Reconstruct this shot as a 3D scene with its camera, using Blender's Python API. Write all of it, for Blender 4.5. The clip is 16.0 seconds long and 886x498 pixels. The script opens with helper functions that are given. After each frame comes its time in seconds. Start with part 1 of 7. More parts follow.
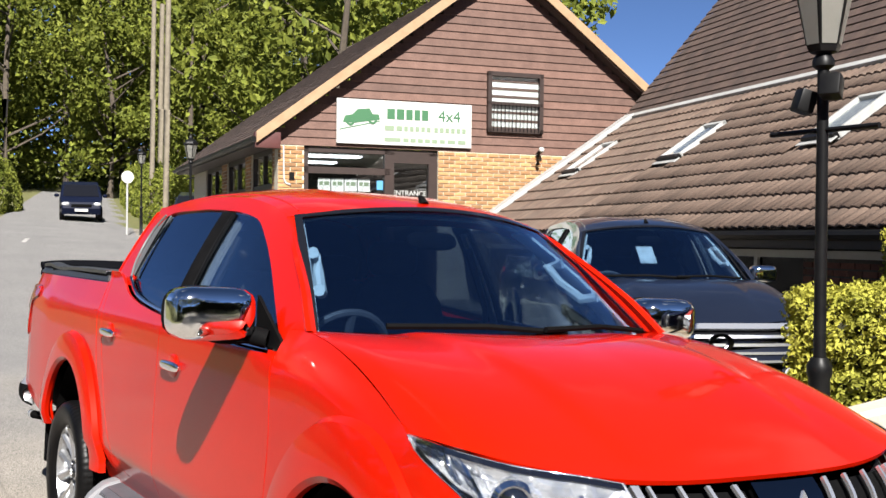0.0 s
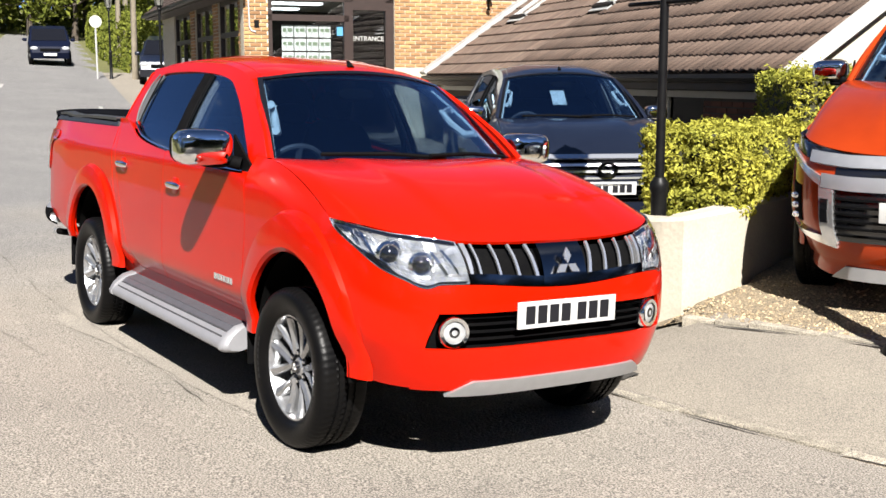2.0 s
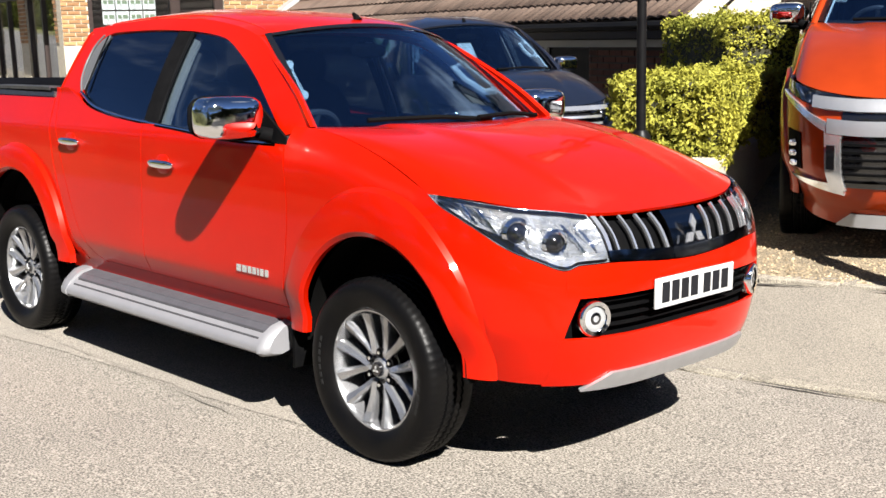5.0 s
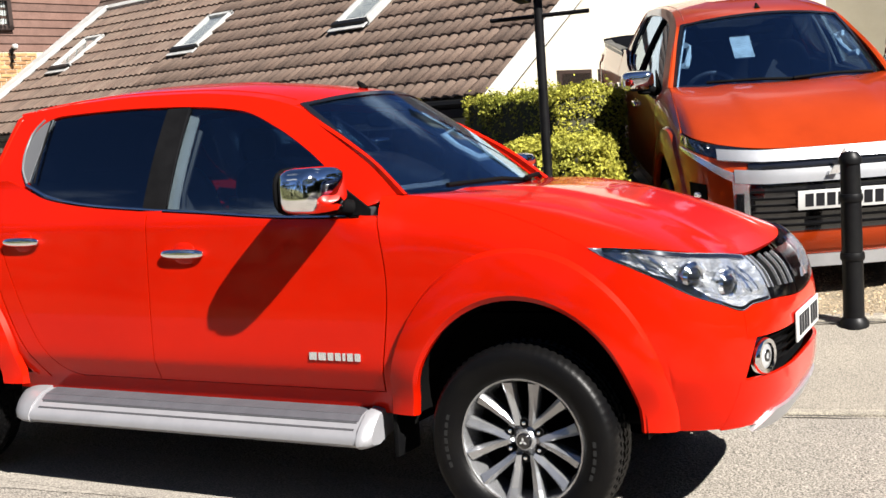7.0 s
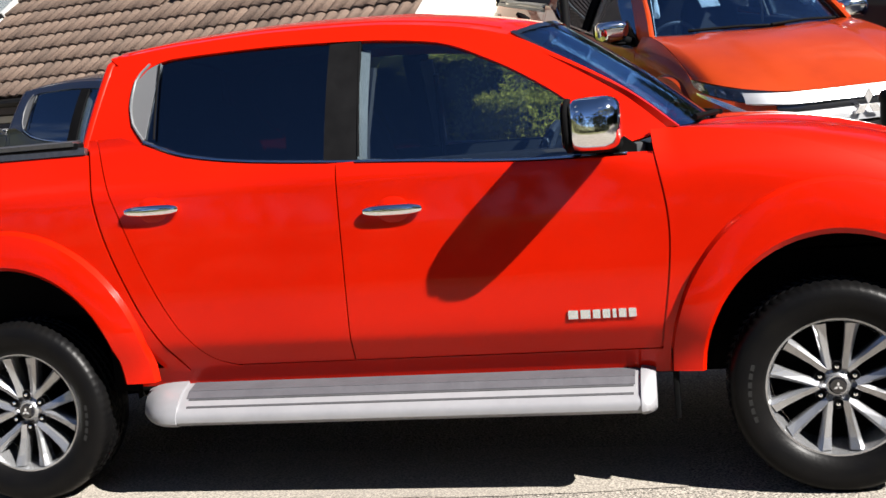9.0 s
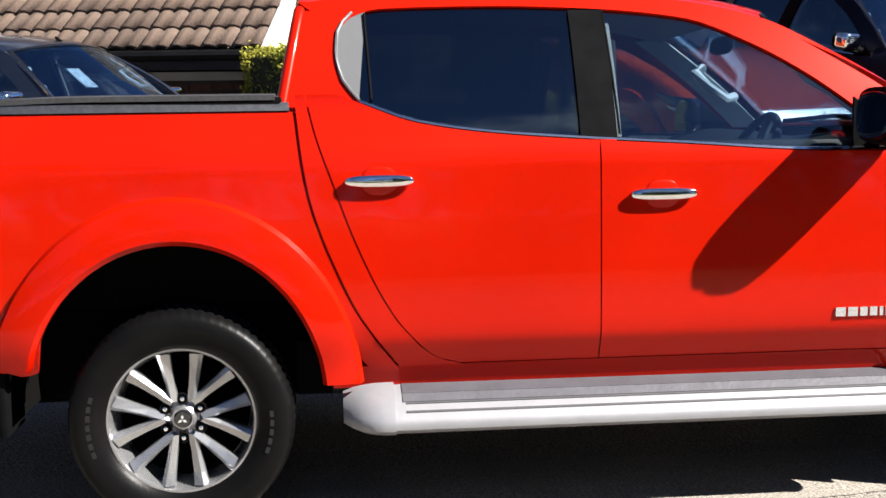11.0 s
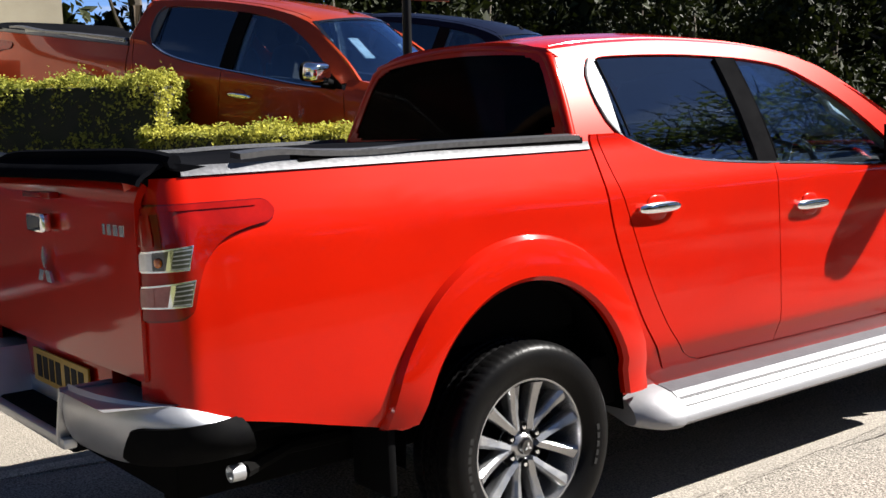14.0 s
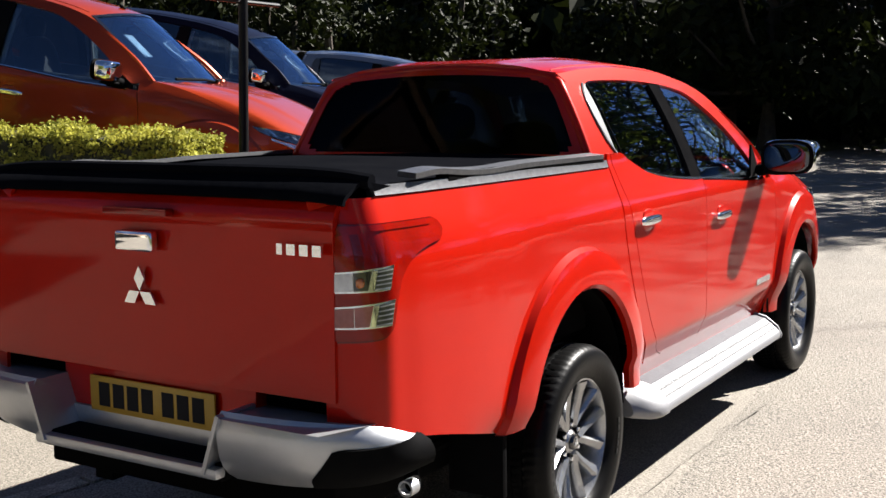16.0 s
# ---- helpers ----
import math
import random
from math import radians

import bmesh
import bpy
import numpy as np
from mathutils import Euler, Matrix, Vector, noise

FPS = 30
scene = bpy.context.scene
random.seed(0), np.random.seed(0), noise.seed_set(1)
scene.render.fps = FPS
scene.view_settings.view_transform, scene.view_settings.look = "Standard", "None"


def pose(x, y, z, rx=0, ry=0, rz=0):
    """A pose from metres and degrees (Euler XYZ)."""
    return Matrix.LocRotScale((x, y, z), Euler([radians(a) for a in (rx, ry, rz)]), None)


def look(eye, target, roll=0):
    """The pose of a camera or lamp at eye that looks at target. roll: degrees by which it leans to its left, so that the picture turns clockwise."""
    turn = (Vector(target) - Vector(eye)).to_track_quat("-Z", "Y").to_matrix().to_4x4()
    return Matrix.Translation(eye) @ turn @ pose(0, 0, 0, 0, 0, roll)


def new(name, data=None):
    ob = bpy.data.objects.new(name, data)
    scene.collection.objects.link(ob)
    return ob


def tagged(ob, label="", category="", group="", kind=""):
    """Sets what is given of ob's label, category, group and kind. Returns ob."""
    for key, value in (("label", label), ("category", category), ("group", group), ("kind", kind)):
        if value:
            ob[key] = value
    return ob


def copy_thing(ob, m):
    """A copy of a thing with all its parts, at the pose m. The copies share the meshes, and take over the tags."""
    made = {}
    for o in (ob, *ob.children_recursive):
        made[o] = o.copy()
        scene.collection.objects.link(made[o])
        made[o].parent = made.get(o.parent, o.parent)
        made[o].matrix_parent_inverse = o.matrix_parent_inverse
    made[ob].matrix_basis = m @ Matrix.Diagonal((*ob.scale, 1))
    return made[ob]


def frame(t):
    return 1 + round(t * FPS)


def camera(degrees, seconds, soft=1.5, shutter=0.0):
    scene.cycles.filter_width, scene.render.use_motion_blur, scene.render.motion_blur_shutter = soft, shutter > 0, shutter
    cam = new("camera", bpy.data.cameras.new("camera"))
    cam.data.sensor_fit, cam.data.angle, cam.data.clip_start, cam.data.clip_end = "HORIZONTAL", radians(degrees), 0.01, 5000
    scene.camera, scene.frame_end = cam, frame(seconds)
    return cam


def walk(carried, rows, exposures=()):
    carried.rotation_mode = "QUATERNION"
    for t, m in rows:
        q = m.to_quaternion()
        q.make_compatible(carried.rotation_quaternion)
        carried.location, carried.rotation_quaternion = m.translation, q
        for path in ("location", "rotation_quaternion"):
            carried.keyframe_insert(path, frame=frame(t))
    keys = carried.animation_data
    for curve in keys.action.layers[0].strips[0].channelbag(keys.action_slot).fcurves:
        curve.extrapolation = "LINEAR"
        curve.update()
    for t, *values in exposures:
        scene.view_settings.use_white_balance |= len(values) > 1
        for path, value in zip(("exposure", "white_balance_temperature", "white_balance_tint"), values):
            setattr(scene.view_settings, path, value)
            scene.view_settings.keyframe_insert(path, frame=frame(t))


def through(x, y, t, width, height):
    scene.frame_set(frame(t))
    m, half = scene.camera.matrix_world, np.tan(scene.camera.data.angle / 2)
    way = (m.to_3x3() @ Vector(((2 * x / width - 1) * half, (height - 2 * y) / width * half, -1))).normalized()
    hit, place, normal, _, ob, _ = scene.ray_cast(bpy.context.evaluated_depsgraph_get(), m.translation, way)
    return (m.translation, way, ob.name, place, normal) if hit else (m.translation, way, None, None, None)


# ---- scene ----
cam = camera(43.3, 16.0)

PATH = [
    (0, (5.72, -2.12, 1.55), (4.008, -1.086, 1.533), 0.6),
    (0.5, (6.40, -2.34, 1.59), (4.658, -1.359, 1.519), 0.1),
    (1, (7.24, -2.63, 1.634), (5.5, -1.665, 1.439), 0.0),
    (1.5, (7.604, -2.826, 1.665), (5.88, -1.84, 1.427), 0.1),
    (2, (7.396, -2.822, 1.632), (5.731, -1.756, 1.329), 0.0),
    (2.5, (7.323, -2.831, 1.632), (5.654, -1.775, 1.313), -0.0),
    (3, (7.167, -2.775, 1.625), (5.494, -1.735, 1.28), 0.4),
    (3.5, (6.973, -2.794, 1.631), (5.269, -1.82, 1.25), -1.0),
    (4, (6.752, -3.025, 1.645), (5.151, -1.867, 1.336), 0.0),
    (4.5, (6.478, -3.224, 1.63), (4.926, -2.014, 1.275), -1.0),
    (5, (6.138, -3.417, 1.625), (4.719, -2.06, 1.242), -1.5),
    (5.2, (6.0, -3.526, 1.623), (4.616, -2.116, 1.31), -1.2),
    (7.3, (4.309, -4.405, 1.554), (3.48, -2.607, 1.273), -4.2),
    (7.5, (4.113, -4.434, 1.555), (3.343, -2.62, 1.213), -4.2),
    (8, (3.594, -4.51, 1.538), (3.015, -2.619, 1.244), -1.8),
    (8.5, (3.106, -4.57, 1.537), (2.59, -2.658, 1.256), -2.8),
    (8.7, (2.9, -4.559, 1.529), (2.378, -2.65, 1.237), -4.7),
    (10.8, (0.77, -4.351, 1.47), (0.939, -2.394, 1.094), -0.2),
    (11, (0.551, -4.301, 1.449), (0.713, -2.332, 1.137), -0.6),
    (11.5, (0.036, -4.196, 1.486), (0.201, -2.236, 1.124), -0.6),
    (12, (-0.481, -4.141, 1.513), (-0.143, -2.205, 1.139), 0.0),
    (12.5, (-0.977, -4.011, 1.49), (-0.475, -2.115, 1.099), -1.3),
    (13, (-1.499, -3.88, 1.508), (-0.728, -2.059, 1.207), -0.2),
    (13.5, (-1.945, -3.733, 1.528), (-0.973, -2.013, 1.22), -1.5),
    (14, (-2.353, -3.532, 1.559), (-1.171, -1.945, 1.271), -1.1),
    (14.5, (-2.757, -3.335, 1.591), (-1.383, -1.916, 1.277), -1.3),
    (15, (-3.048, -3.059, 1.58), (-1.565, -1.758, 1.249), -0.3),
    (15.5, (-3.305, -2.782, 1.601), (-1.731, -1.583, 1.306), -0.5),
    (16, (-3.543, -2.473, 1.632), (-1.869, -1.418, 1.341), 1.2),
]
walk(cam, [(t, look(eye, target, roll)) for t, eye, target, roll in PATH], exposures=((0, 1.76), (5, 1.82), (8, 1.84), (11, 2.06), (13, 2.08), (15, 1.84), (16, 1.93)))

# ---- light ----
SUN = Vector((1.03, -0.43, 1.0)).normalized()
world = bpy.data.worlds.new("world")
scene.world = world
world.use_nodes = True
wn = world.node_tree.nodes
sky = wn.new("ShaderNodeTexSky")
sky.sky_type = "NISHITA"
sky.sun_disc = False
sky.sun_elevation = math.asin(SUN.z)
sky.sun_rotation = math.atan2(SUN.x, SUN.y)
sky.air_density = 0.45
sky.dust_density = 0.7
sky.altitude = 3500
sky.ozone_density = 5.0
wn["Background"].inputs["Strength"].default_value = 0.05
wl = world.node_tree.links.new
aim = wn.new("ShaderNodeTexCoord")
split = wn.new("ShaderNodeSeparateXYZ")
wl(aim.outputs["Generated"], split.inputs["Vector"])
lift = wn.new("ShaderNodeMath")
lift.operation = "MAXIMUM"
lift.inputs[1].default_value = 0.0
wl(split.outputs["Z"], lift.inputs[0])
deep = wn.new("ShaderNodeMath")
deep.operation = "ADD"
deep.inputs[1].default_value = 0.22
wl(lift.outputs["Value"], deep.inputs[0])
flat = wn.new("ShaderNodeVectorMath")
flat.operation = "DIVIDE"
wl(aim.outputs["Generated"], flat.inputs[0])
wl(deep.outputs["Value"], flat.inputs[1])
puff = wn.new("ShaderNodeTexNoise")
puff.inputs["Scale"].default_value = 1.7
puff.inputs["Detail"].default_value = 7.0
puff.inputs["Roughness"].default_value = 0.58
wl(flat.outputs["Vector"], puff.inputs["Vector"])
cover = wn.new("ShaderNodeMapRange")
cover.interpolation_type = "SMOOTHSTEP"
cover.inputs["From Min"].default_value = 0.56
cover.inputs["From Max"].default_value = 0.72
wl(puff.outputs["Fac"], cover.inputs["Value"])
clouds = wn.new("ShaderNodeMix")
clouds.data_type = "RGBA"
clouds.inputs["B"].default_value = (3.8, 4.0, 4.4, 1)
wl(cover.outputs["Result"], clouds.inputs["Factor"])
wl(sky.outputs["Color"], clouds.inputs["A"])
wl(clouds.outputs["Result"], wn["Background"].inputs["Color"])
sun_data = bpy.data.lights.new("sun", "SUN")
sun_data.energy = 5.0
sun_data.angle = radians(0.53)
sun_data.color = (1.0, 0.96, 0.91)
sun = new("sun", sun_data)
sun.matrix_world = look(SUN * 60, (0, 0, 0))


# ---- materials ----
def material(name, base, rough=0.5, metal=0.0, coat=0.0, second=None, scale=6.0, amount=0.5, fine=0.0, bump=0.0,
             bump_scale=60.0, per_object=0.0, emission=0.0, spec=0.5, per_island=0.0):
    """A principled surface: two colours mixed by noise at one scale, fine grain at another, relief and variation."""
    m = bpy.data.materials.new(name)
    m.use_nodes = True
    nt = m.node_tree
    n, link = nt.nodes, nt.links.new
    b = n["Principled BSDF"]
    b.inputs["Roughness"].default_value = rough
    b.inputs["Metallic"].default_value = metal
    b.inputs["Coat Weight"].default_value = coat
    b.inputs["Coat Roughness"].default_value = 0.03
    b.inputs["Specular IOR Level"].default_value = spec
    col = (*base, 1.0)
    b.inputs["Base Color"].default_value = col
    last = None
    tc = n.new("ShaderNodeTexCoord")
    if second:
        t = n.new("ShaderNodeTexNoise")
        t.inputs["Scale"].default_value = scale
        t.inputs["Detail"].default_value = 6.0
        t.inputs["Roughness"].default_value = 0.62
        link(tc.outputs["Object"], t.inputs["Vector"])
        ramp = n.new("ShaderNodeValToRGB")
        ramp.color_ramp.elements[0].position = 0.5 - 0.28 * amount
        ramp.color_ramp.elements[1].position = 0.5 + 0.28 * amount
        ramp.color_ramp.elements[0].color = col
        ramp.color_ramp.elements[1].color = (*second, 1.0)
        link(t.outputs["Fac"], ramp.inputs["Fac"])
        last = ramp.outputs["Color"]
    for value, node, socket in ((per_object, "ShaderNodeObjectInfo", "Random"), (per_island, "ShaderNodeNewGeometry", "Random Per Island")):
        if value:
            info = n.new(node)
            hsv = n.new("ShaderNodeHueSaturation")
            mr = n.new("ShaderNodeMapRange")
            mr.inputs["To Min"].default_value = 1 - value
            mr.inputs["To Max"].default_value = 1 + value
            link(info.outputs[socket], mr.inputs["Value"])
            link(mr.outputs["Result"], hsv.inputs["Value"])
            if last:
                link(last, hsv.inputs["Color"])
            else:
                hsv.inputs["Color"].default_value = col
            last = hsv.outputs["Color"]
    if fine:
        t2 = n.new("ShaderNodeTexNoise")
        t2.inputs["Scale"].default_value = bump_scale * 2
        t2.inputs["Detail"].default_value = 3.0
        link(tc.outputs["Object"], t2.inputs["Vector"])
        hs = n.new("ShaderNodeHueSaturation")
        mr = n.new("ShaderNodeMapRange")
        mr.inputs["From Min"].default_value = 0.38
        mr.inputs["From Max"].default_value = 0.62
        mr.inputs["To Min"].default_value = 1 - fine
        mr.inputs["To Max"].default_value = 1 + fine
        link(t2.outputs["Fac"], mr.inputs["Value"])
        link(mr.outputs["Result"], hs.inputs["Value"])
        if last:
            link(last, hs.inputs["Color"])
        else:
            hs.inputs["Color"].default_value = col
        last = hs.outputs["Color"]
    if last:
        link(last, b.inputs["Base Color"])
    if bump:
        t3 = n.new("ShaderNodeTexNoise")
        t3.inputs["Scale"].default_value = bump_scale
        t3.inputs["Detail"].default_value = 5.0
        link(tc.outputs["Object"], t3.inputs["Vector"])
        bp = n.new("ShaderNodeBump")
        bp.inputs["Strength"].default_value = bump
        bp.inputs["Distance"].default_value = 0.02
        link(t3.outputs["Fac"], bp.inputs["Height"])
        link(bp.outputs["Normal"], b.inputs["Normal"])
    if emission:
        b.inputs["Emission Color"].default_value = col
        b.inputs["Emission Strength"].default_value = emission
    return m


def glass(name, tint, gloss=1.0, rough=0.0, least=0.075):
    """A thin pane: tinted see-through with mirror-like gloss that grows at grazing angles."""
    m = bpy.data.materials.new(name)
    m.use_nodes = True
    n, link = m.node_tree.nodes, m.node_tree.links.new
    n.remove(n["Principled BSDF"])
    clear = n.new("ShaderNodeBsdfTransparent")
    clear.inputs["Color"].default_value = (*tint, 1)
    shine = n.new("ShaderNodeBsdfGlossy")
    shine.inputs["Roughness"].default_value = rough
    shine.inputs["Color"].default_value = (*gloss, 1) if isinstance(gloss, tuple) else (gloss, gloss, gloss, 1)
    facing = n.new("ShaderNodeLayerWeight")
    facing.inputs["Blend"].default_value = 0.5
    power = n.new("ShaderNodeMath")
    power.operation = "POWER"
    power.inputs[1].default_value = 4.2
    link(facing.outputs["Facing"], power.inputs[0])
    fr = n.new("ShaderNodeMapRange")
    fr.inputs["To Min"].default_value = least
    link(power.outputs["Value"], fr.inputs["Value"])
    mix = n.new("ShaderNodeMixShader")
    link(fr.outputs["Result"], mix.inputs["Fac"])
    link(clear.outputs["BSDF"], mix.inputs[1])
    link(shine.outputs["BSDF"], mix.inputs[2])
    link(mix.outputs["Shader"], n["Material Output"].inputs["Surface"])
    return m


RED = material("red_paint", (0.41, 0.0068, 0.0003), 0.36, 0.14, 0.9, second=(0.37, 0.0055, 0.0003), scale=1.5, spec=0.05)
RED.node_tree.nodes["Principled BSDF"].inputs["Coat Roughness"].default_value = 0.055
RED.node_tree.nodes["Principled BSDF"].inputs["Coat IOR"].default_value = 1.275
ORANGE = material("orange_paint", (0.30, 0.031, 0.0035), 0.32, 0.25, 0.9, second=(0.25, 0.024, 0.0026), scale=2.0, spec=0.1)
ORANGE.node_tree.nodes["Principled BSDF"].inputs["Coat IOR"].default_value = 1.36
SLATE = material("slate_paint", (0.008, 0.011, 0.021), 0.3, 0.2, 0.8, second=(0.0065, 0.009, 0.018), scale=2.0)
NAVY = material("navy_paint", (0.004, 0.0058, 0.0150), 0.4, 0.0, 0.05, second=(0.005, 0.007, 0.017), scale=2.0, spec=0.03)
SILVERCAR = material("silver_paint", (0.26, 0.2652, 0.2756), 0.3, 0.7, 1.0, second=(0.2392, 0.2444, 0.26), scale=2.0)
CHROME = material("chrome", (0.88, 0.89, 0.90), 0.06, 1.0)
BADGE = material("badge_chrome", (0.85, 0.86, 0.87), 0.3, 0.8)
TEETH = material("bright_trim", (0.80, 0.81, 0.83), 0.2, 0.88)
STRIP = material("window_chrome", (0.72, 0.73, 0.75), 0.14, 1.0)
TREAD = material("step_tread", (0.085, 0.084, 0.094), 0.5, 0.3, second=(0.070, 0.069, 0.078), scale=12, bump=0.1)
GROOVE = material("step_groove", (0.035, 0.035, 0.039), 0.7, second=(0.028, 0.028, 0.031), scale=12)
DARKCHROME = material("dark_chrome", (0.16, 0.165, 0.175), 0.12, 1.0)
SILVER = material("satin_silver", (0.4352, 0.4423, 0.4563), 0.38, 0.75, second=(0.4001, 0.4072, 0.4212), scale=12, bump=0.02)
STEP = material("step_alloy", (0.2471, 0.2471, 0.2583), 0.45, 0.35, second=(0.2246, 0.2246, 0.2359), scale=9, bump=0.03)
ALLOY = material("alloy", (0.40, 0.405, 0.415), 0.27, 0.82, second=(0.35, 0.355, 0.365), scale=14)
RUBBER = material("rubber", (0.0022, 0.0022, 0.0025), 0.38, second=(0.0035, 0.0033, 0.0032), scale=9, bump=0.04, bump_scale=90, spec=0.1)
LETTERING = material("sidewall_lettering", (0.011, 0.011, 0.011), 0.6, spec=0.2)
BLACK = material("black_plastic", (0.0028, 0.0028, 0.0032), 0.7, second=(0.004, 0.004, 0.004), scale=20, bump=0.03, bump_scale=200, spec=0.02)
GLOSSBLACK = material("gloss_black", (0.006, 0.006, 0.007), 0.12, coat=1.0)
# near black: the shade under the body is put into this colour
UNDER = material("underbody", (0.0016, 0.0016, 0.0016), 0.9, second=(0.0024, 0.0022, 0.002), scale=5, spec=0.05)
PILLAR = material("pillar_film", (0.005, 0.005, 0.0055), 0.85, second=(0.007, 0.007, 0.0075), scale=9, spec=0.0)
QUARTER = material("quarter_grey", (0.08, 0.082, 0.087), 0.55, 0.15, second=(0.085, 0.087, 0.092), scale=9)
RAIL_TRIM = material("rail_trim", (0.17, 0.172, 0.18), 0.46, 1.0, second=(0.12, 0.122, 0.128), scale=60, amount=0.6, bump=0.06, bump_scale=120)
VINYL = material("vinyl_cover", (0.0035, 0.0038, 0.005), 0.6, second=(0.005, 0.0053, 0.0065), scale=4, bump=0.1, bump_scale=30, spec=0.0)
CABIN = material("cabin_plastic", (0.0143, 0.01495, 0.0169), 0.6, second=(0.0195, 0.0195, 0.0221), scale=8)
SEAT = material("seat_cloth", (0.0195, 0.0195, 0.02145), 0.85, second=(0.02925, 0.02925, 0.0325), scale=30, bump=0.1, bump_scale=150)
TRIM = material("pale_trim", (0.74, 0.74, 0.72), 0.6, second=(0.68, 0.68, 0.66), scale=8)
LINING = material("pillar_lining", (0.34, 0.34, 0.33), 0.7, second=(0.29, 0.29, 0.28), scale=8)
PAPER = material("paper", (0.72, 0.73, 0.72), 0.7, second=(0.3848, 0.4004, 0.3952), scale=15)
BARS = material("print", (0.010, 0.010, 0.012), 0.6, spec=0.1)
PLATE_W = material("plate_white", (0.416, 0.416, 0.4056), 0.4, second=(0.3952, 0.3952, 0.3848), scale=20)
PLATE_Y = material("plate_yellow", (0.3744, 0.2184, 0.0104), 0.4, second=(0.3536, 0.2028, 0.0104), scale=20)
LAMP_RED = material("red_lens", (0.25, 0.004, 0.001), 0.18, coat=0.6, second=(0.17, 0.003, 0.001), scale=9, spec=0.1)
LAMP_DARK = material("dark_red_lens", (0.12, 0.002, 0.001), 0.15, coat=0.4, second=(0.09, 0.002, 0.001), scale=9, spec=0.3)
LAMP_WHITE = material("white_lens", (0.55, 0.56, 0.56), 0.14, metal=0.45, coat=1.0, second=(0.36, 0.365, 0.37), scale=22, amount=0.5)
PINK = material("pink_lens", (0.30, 0.09, 0.075), 0.15, coat=0.8, second=(0.24, 0.06, 0.05), scale=30, spec=0.3)
LAMP_SMOKE = material("smoky_lens", (0.035, 0.038, 0.024), 0.12, coat=1.0, second=(0.06, 0.065, 0.045), scale=40)
# light and dark noise patches put facet reflections into the colour
REFLECTOR = material("reflector", (0.95, 0.95, 0.96), 0.13, metal=0.75, second=(0.45, 0.46, 0.48), scale=13, amount=0.5, bump=0.35, bump_scale=12)
# blue gloss tints put the sky's blue into the window reflections
WINDSCREEN = glass("windscreen_glass", (0.66, 0.76, 0.84), (0.62, 0.80, 1.0), least=0.17)
SIDEGLASS = glass("side_glass", (0.70, 0.75, 0.78), (0.72, 0.86, 1.0), least=0.11)
PRIVACY = glass("privacy_glass", (0.30, 0.33, 0.37), (0.72, 0.86, 1.0), least=0.14)
BACKGLASS = glass("rear_screen_glass", (0.14, 0.15, 0.17), 0.06, least=0.05)
CLEAR = glass("lamp_cover", (0.93, 0.94, 0.95))
SHOPGLASS = glass("shop_glass", (0.88, 0.90, 0.90))
DARKPANE = glass("dim_window_glass", (0.12, 0.125, 0.13), 0.2, least=0.05)
MIRROR = material("mirror", (0.10, 0.105, 0.115), 0.01, metal=1.0)
AMBER = material("amber_lens", (0.42, 0.11, 0.01), 0.1, coat=1.0)


# ---- mesh helpers ----
def part(name, bm, mat, parent, label="", smooth=True):
    """Links a bmesh as one mesh object under a thing or a part."""
    bmesh.ops.recalc_face_normals(bm, faces=bm.faces)
    me = bpy.data.meshes.new(name)
    for f in bm.faces:
        f.smooth = smooth
    bm.to_mesh(me)
    bm.free()
    me.materials.append(mat)
    ob = new(name, me)
    if smooth:
        me.set_sharp_from_angle(angle=radians(38))
    if parent is not None:
        ob.parent = parent
    if label:
        ob["label"] = label
    return ob


def thing(name, label, category, m=None, group="", kind=""):
    """An Empty at a thing's base, to parent its parts."""
    ob = tagged(new(name), label, category, group, kind)
    ob.empty_display_size = 0.2
    if m is not None:
        ob.matrix_basis = m
    return ob


def curve(xs, ys):
    """A smooth monotone-ish interpolation through a few stations."""
    xs, ys = np.array(xs, float), np.array(ys, float)
    d = np.diff(ys) / np.diff(xs)
    m = np.concatenate(([d[0]], np.where(d[1:] * d[:-1] > 0, 2 * d[1:] * d[:-1] / (d[1:] + d[:-1] + 1e-12), 0), [d[-1]]))

    def f(x):
        x = min(max(x, xs[0]), xs[-1])
        i = min(int(np.searchsorted(xs, x, side="right")) - 1, len(xs) - 2)
        h = xs[i + 1] - xs[i]
        t = (x - xs[i]) / h
        return float((1 + 2 * t) * (1 - t) ** 2 * ys[i] + t * (1 - t) ** 2 * h * m[i] + t * t * (3 - 2 * t) * ys[i + 1] + t * t * (t - 1) * h * m[i + 1])

    return f


def lerp(a, b, t):
    return a + (b - a) * t


def sheet(fn, nu, nv, bm=None, skip=None):
    """A grid of fn(u, v), u and v from 0 to 1."""
    bm = bm or bmesh.new()
    vs = [[bm.verts.new(fn(i / nu, j / nv)) for j in range(nv + 1)] for i in range(nu + 1)]
    for i in range(nu):
        for j in range(nv):
            if skip and skip((i + 0.5) / nu, (j + 0.5) / nv):
                continue
            try:
                bm.faces.new((vs[i][j], vs[i + 1][j], vs[i + 1][j + 1], vs[i][j + 1]))
            except ValueError:
                pass
    return bm


def shell(fn, nu, nv, thick=0.012, bm=None, skip=None):
    """The same with a thickness."""
    one = sheet(fn, nu, nv, skip=skip)
    bmesh.ops.remove_doubles(one, verts=one.verts, dist=1e-5)
    bmesh.ops.recalc_face_normals(one, faces=one.faces)
    bmesh.ops.solidify(one, geom=one.faces[:], thickness=thick)
    if bm is None:
        return one
    return join(bm, one)


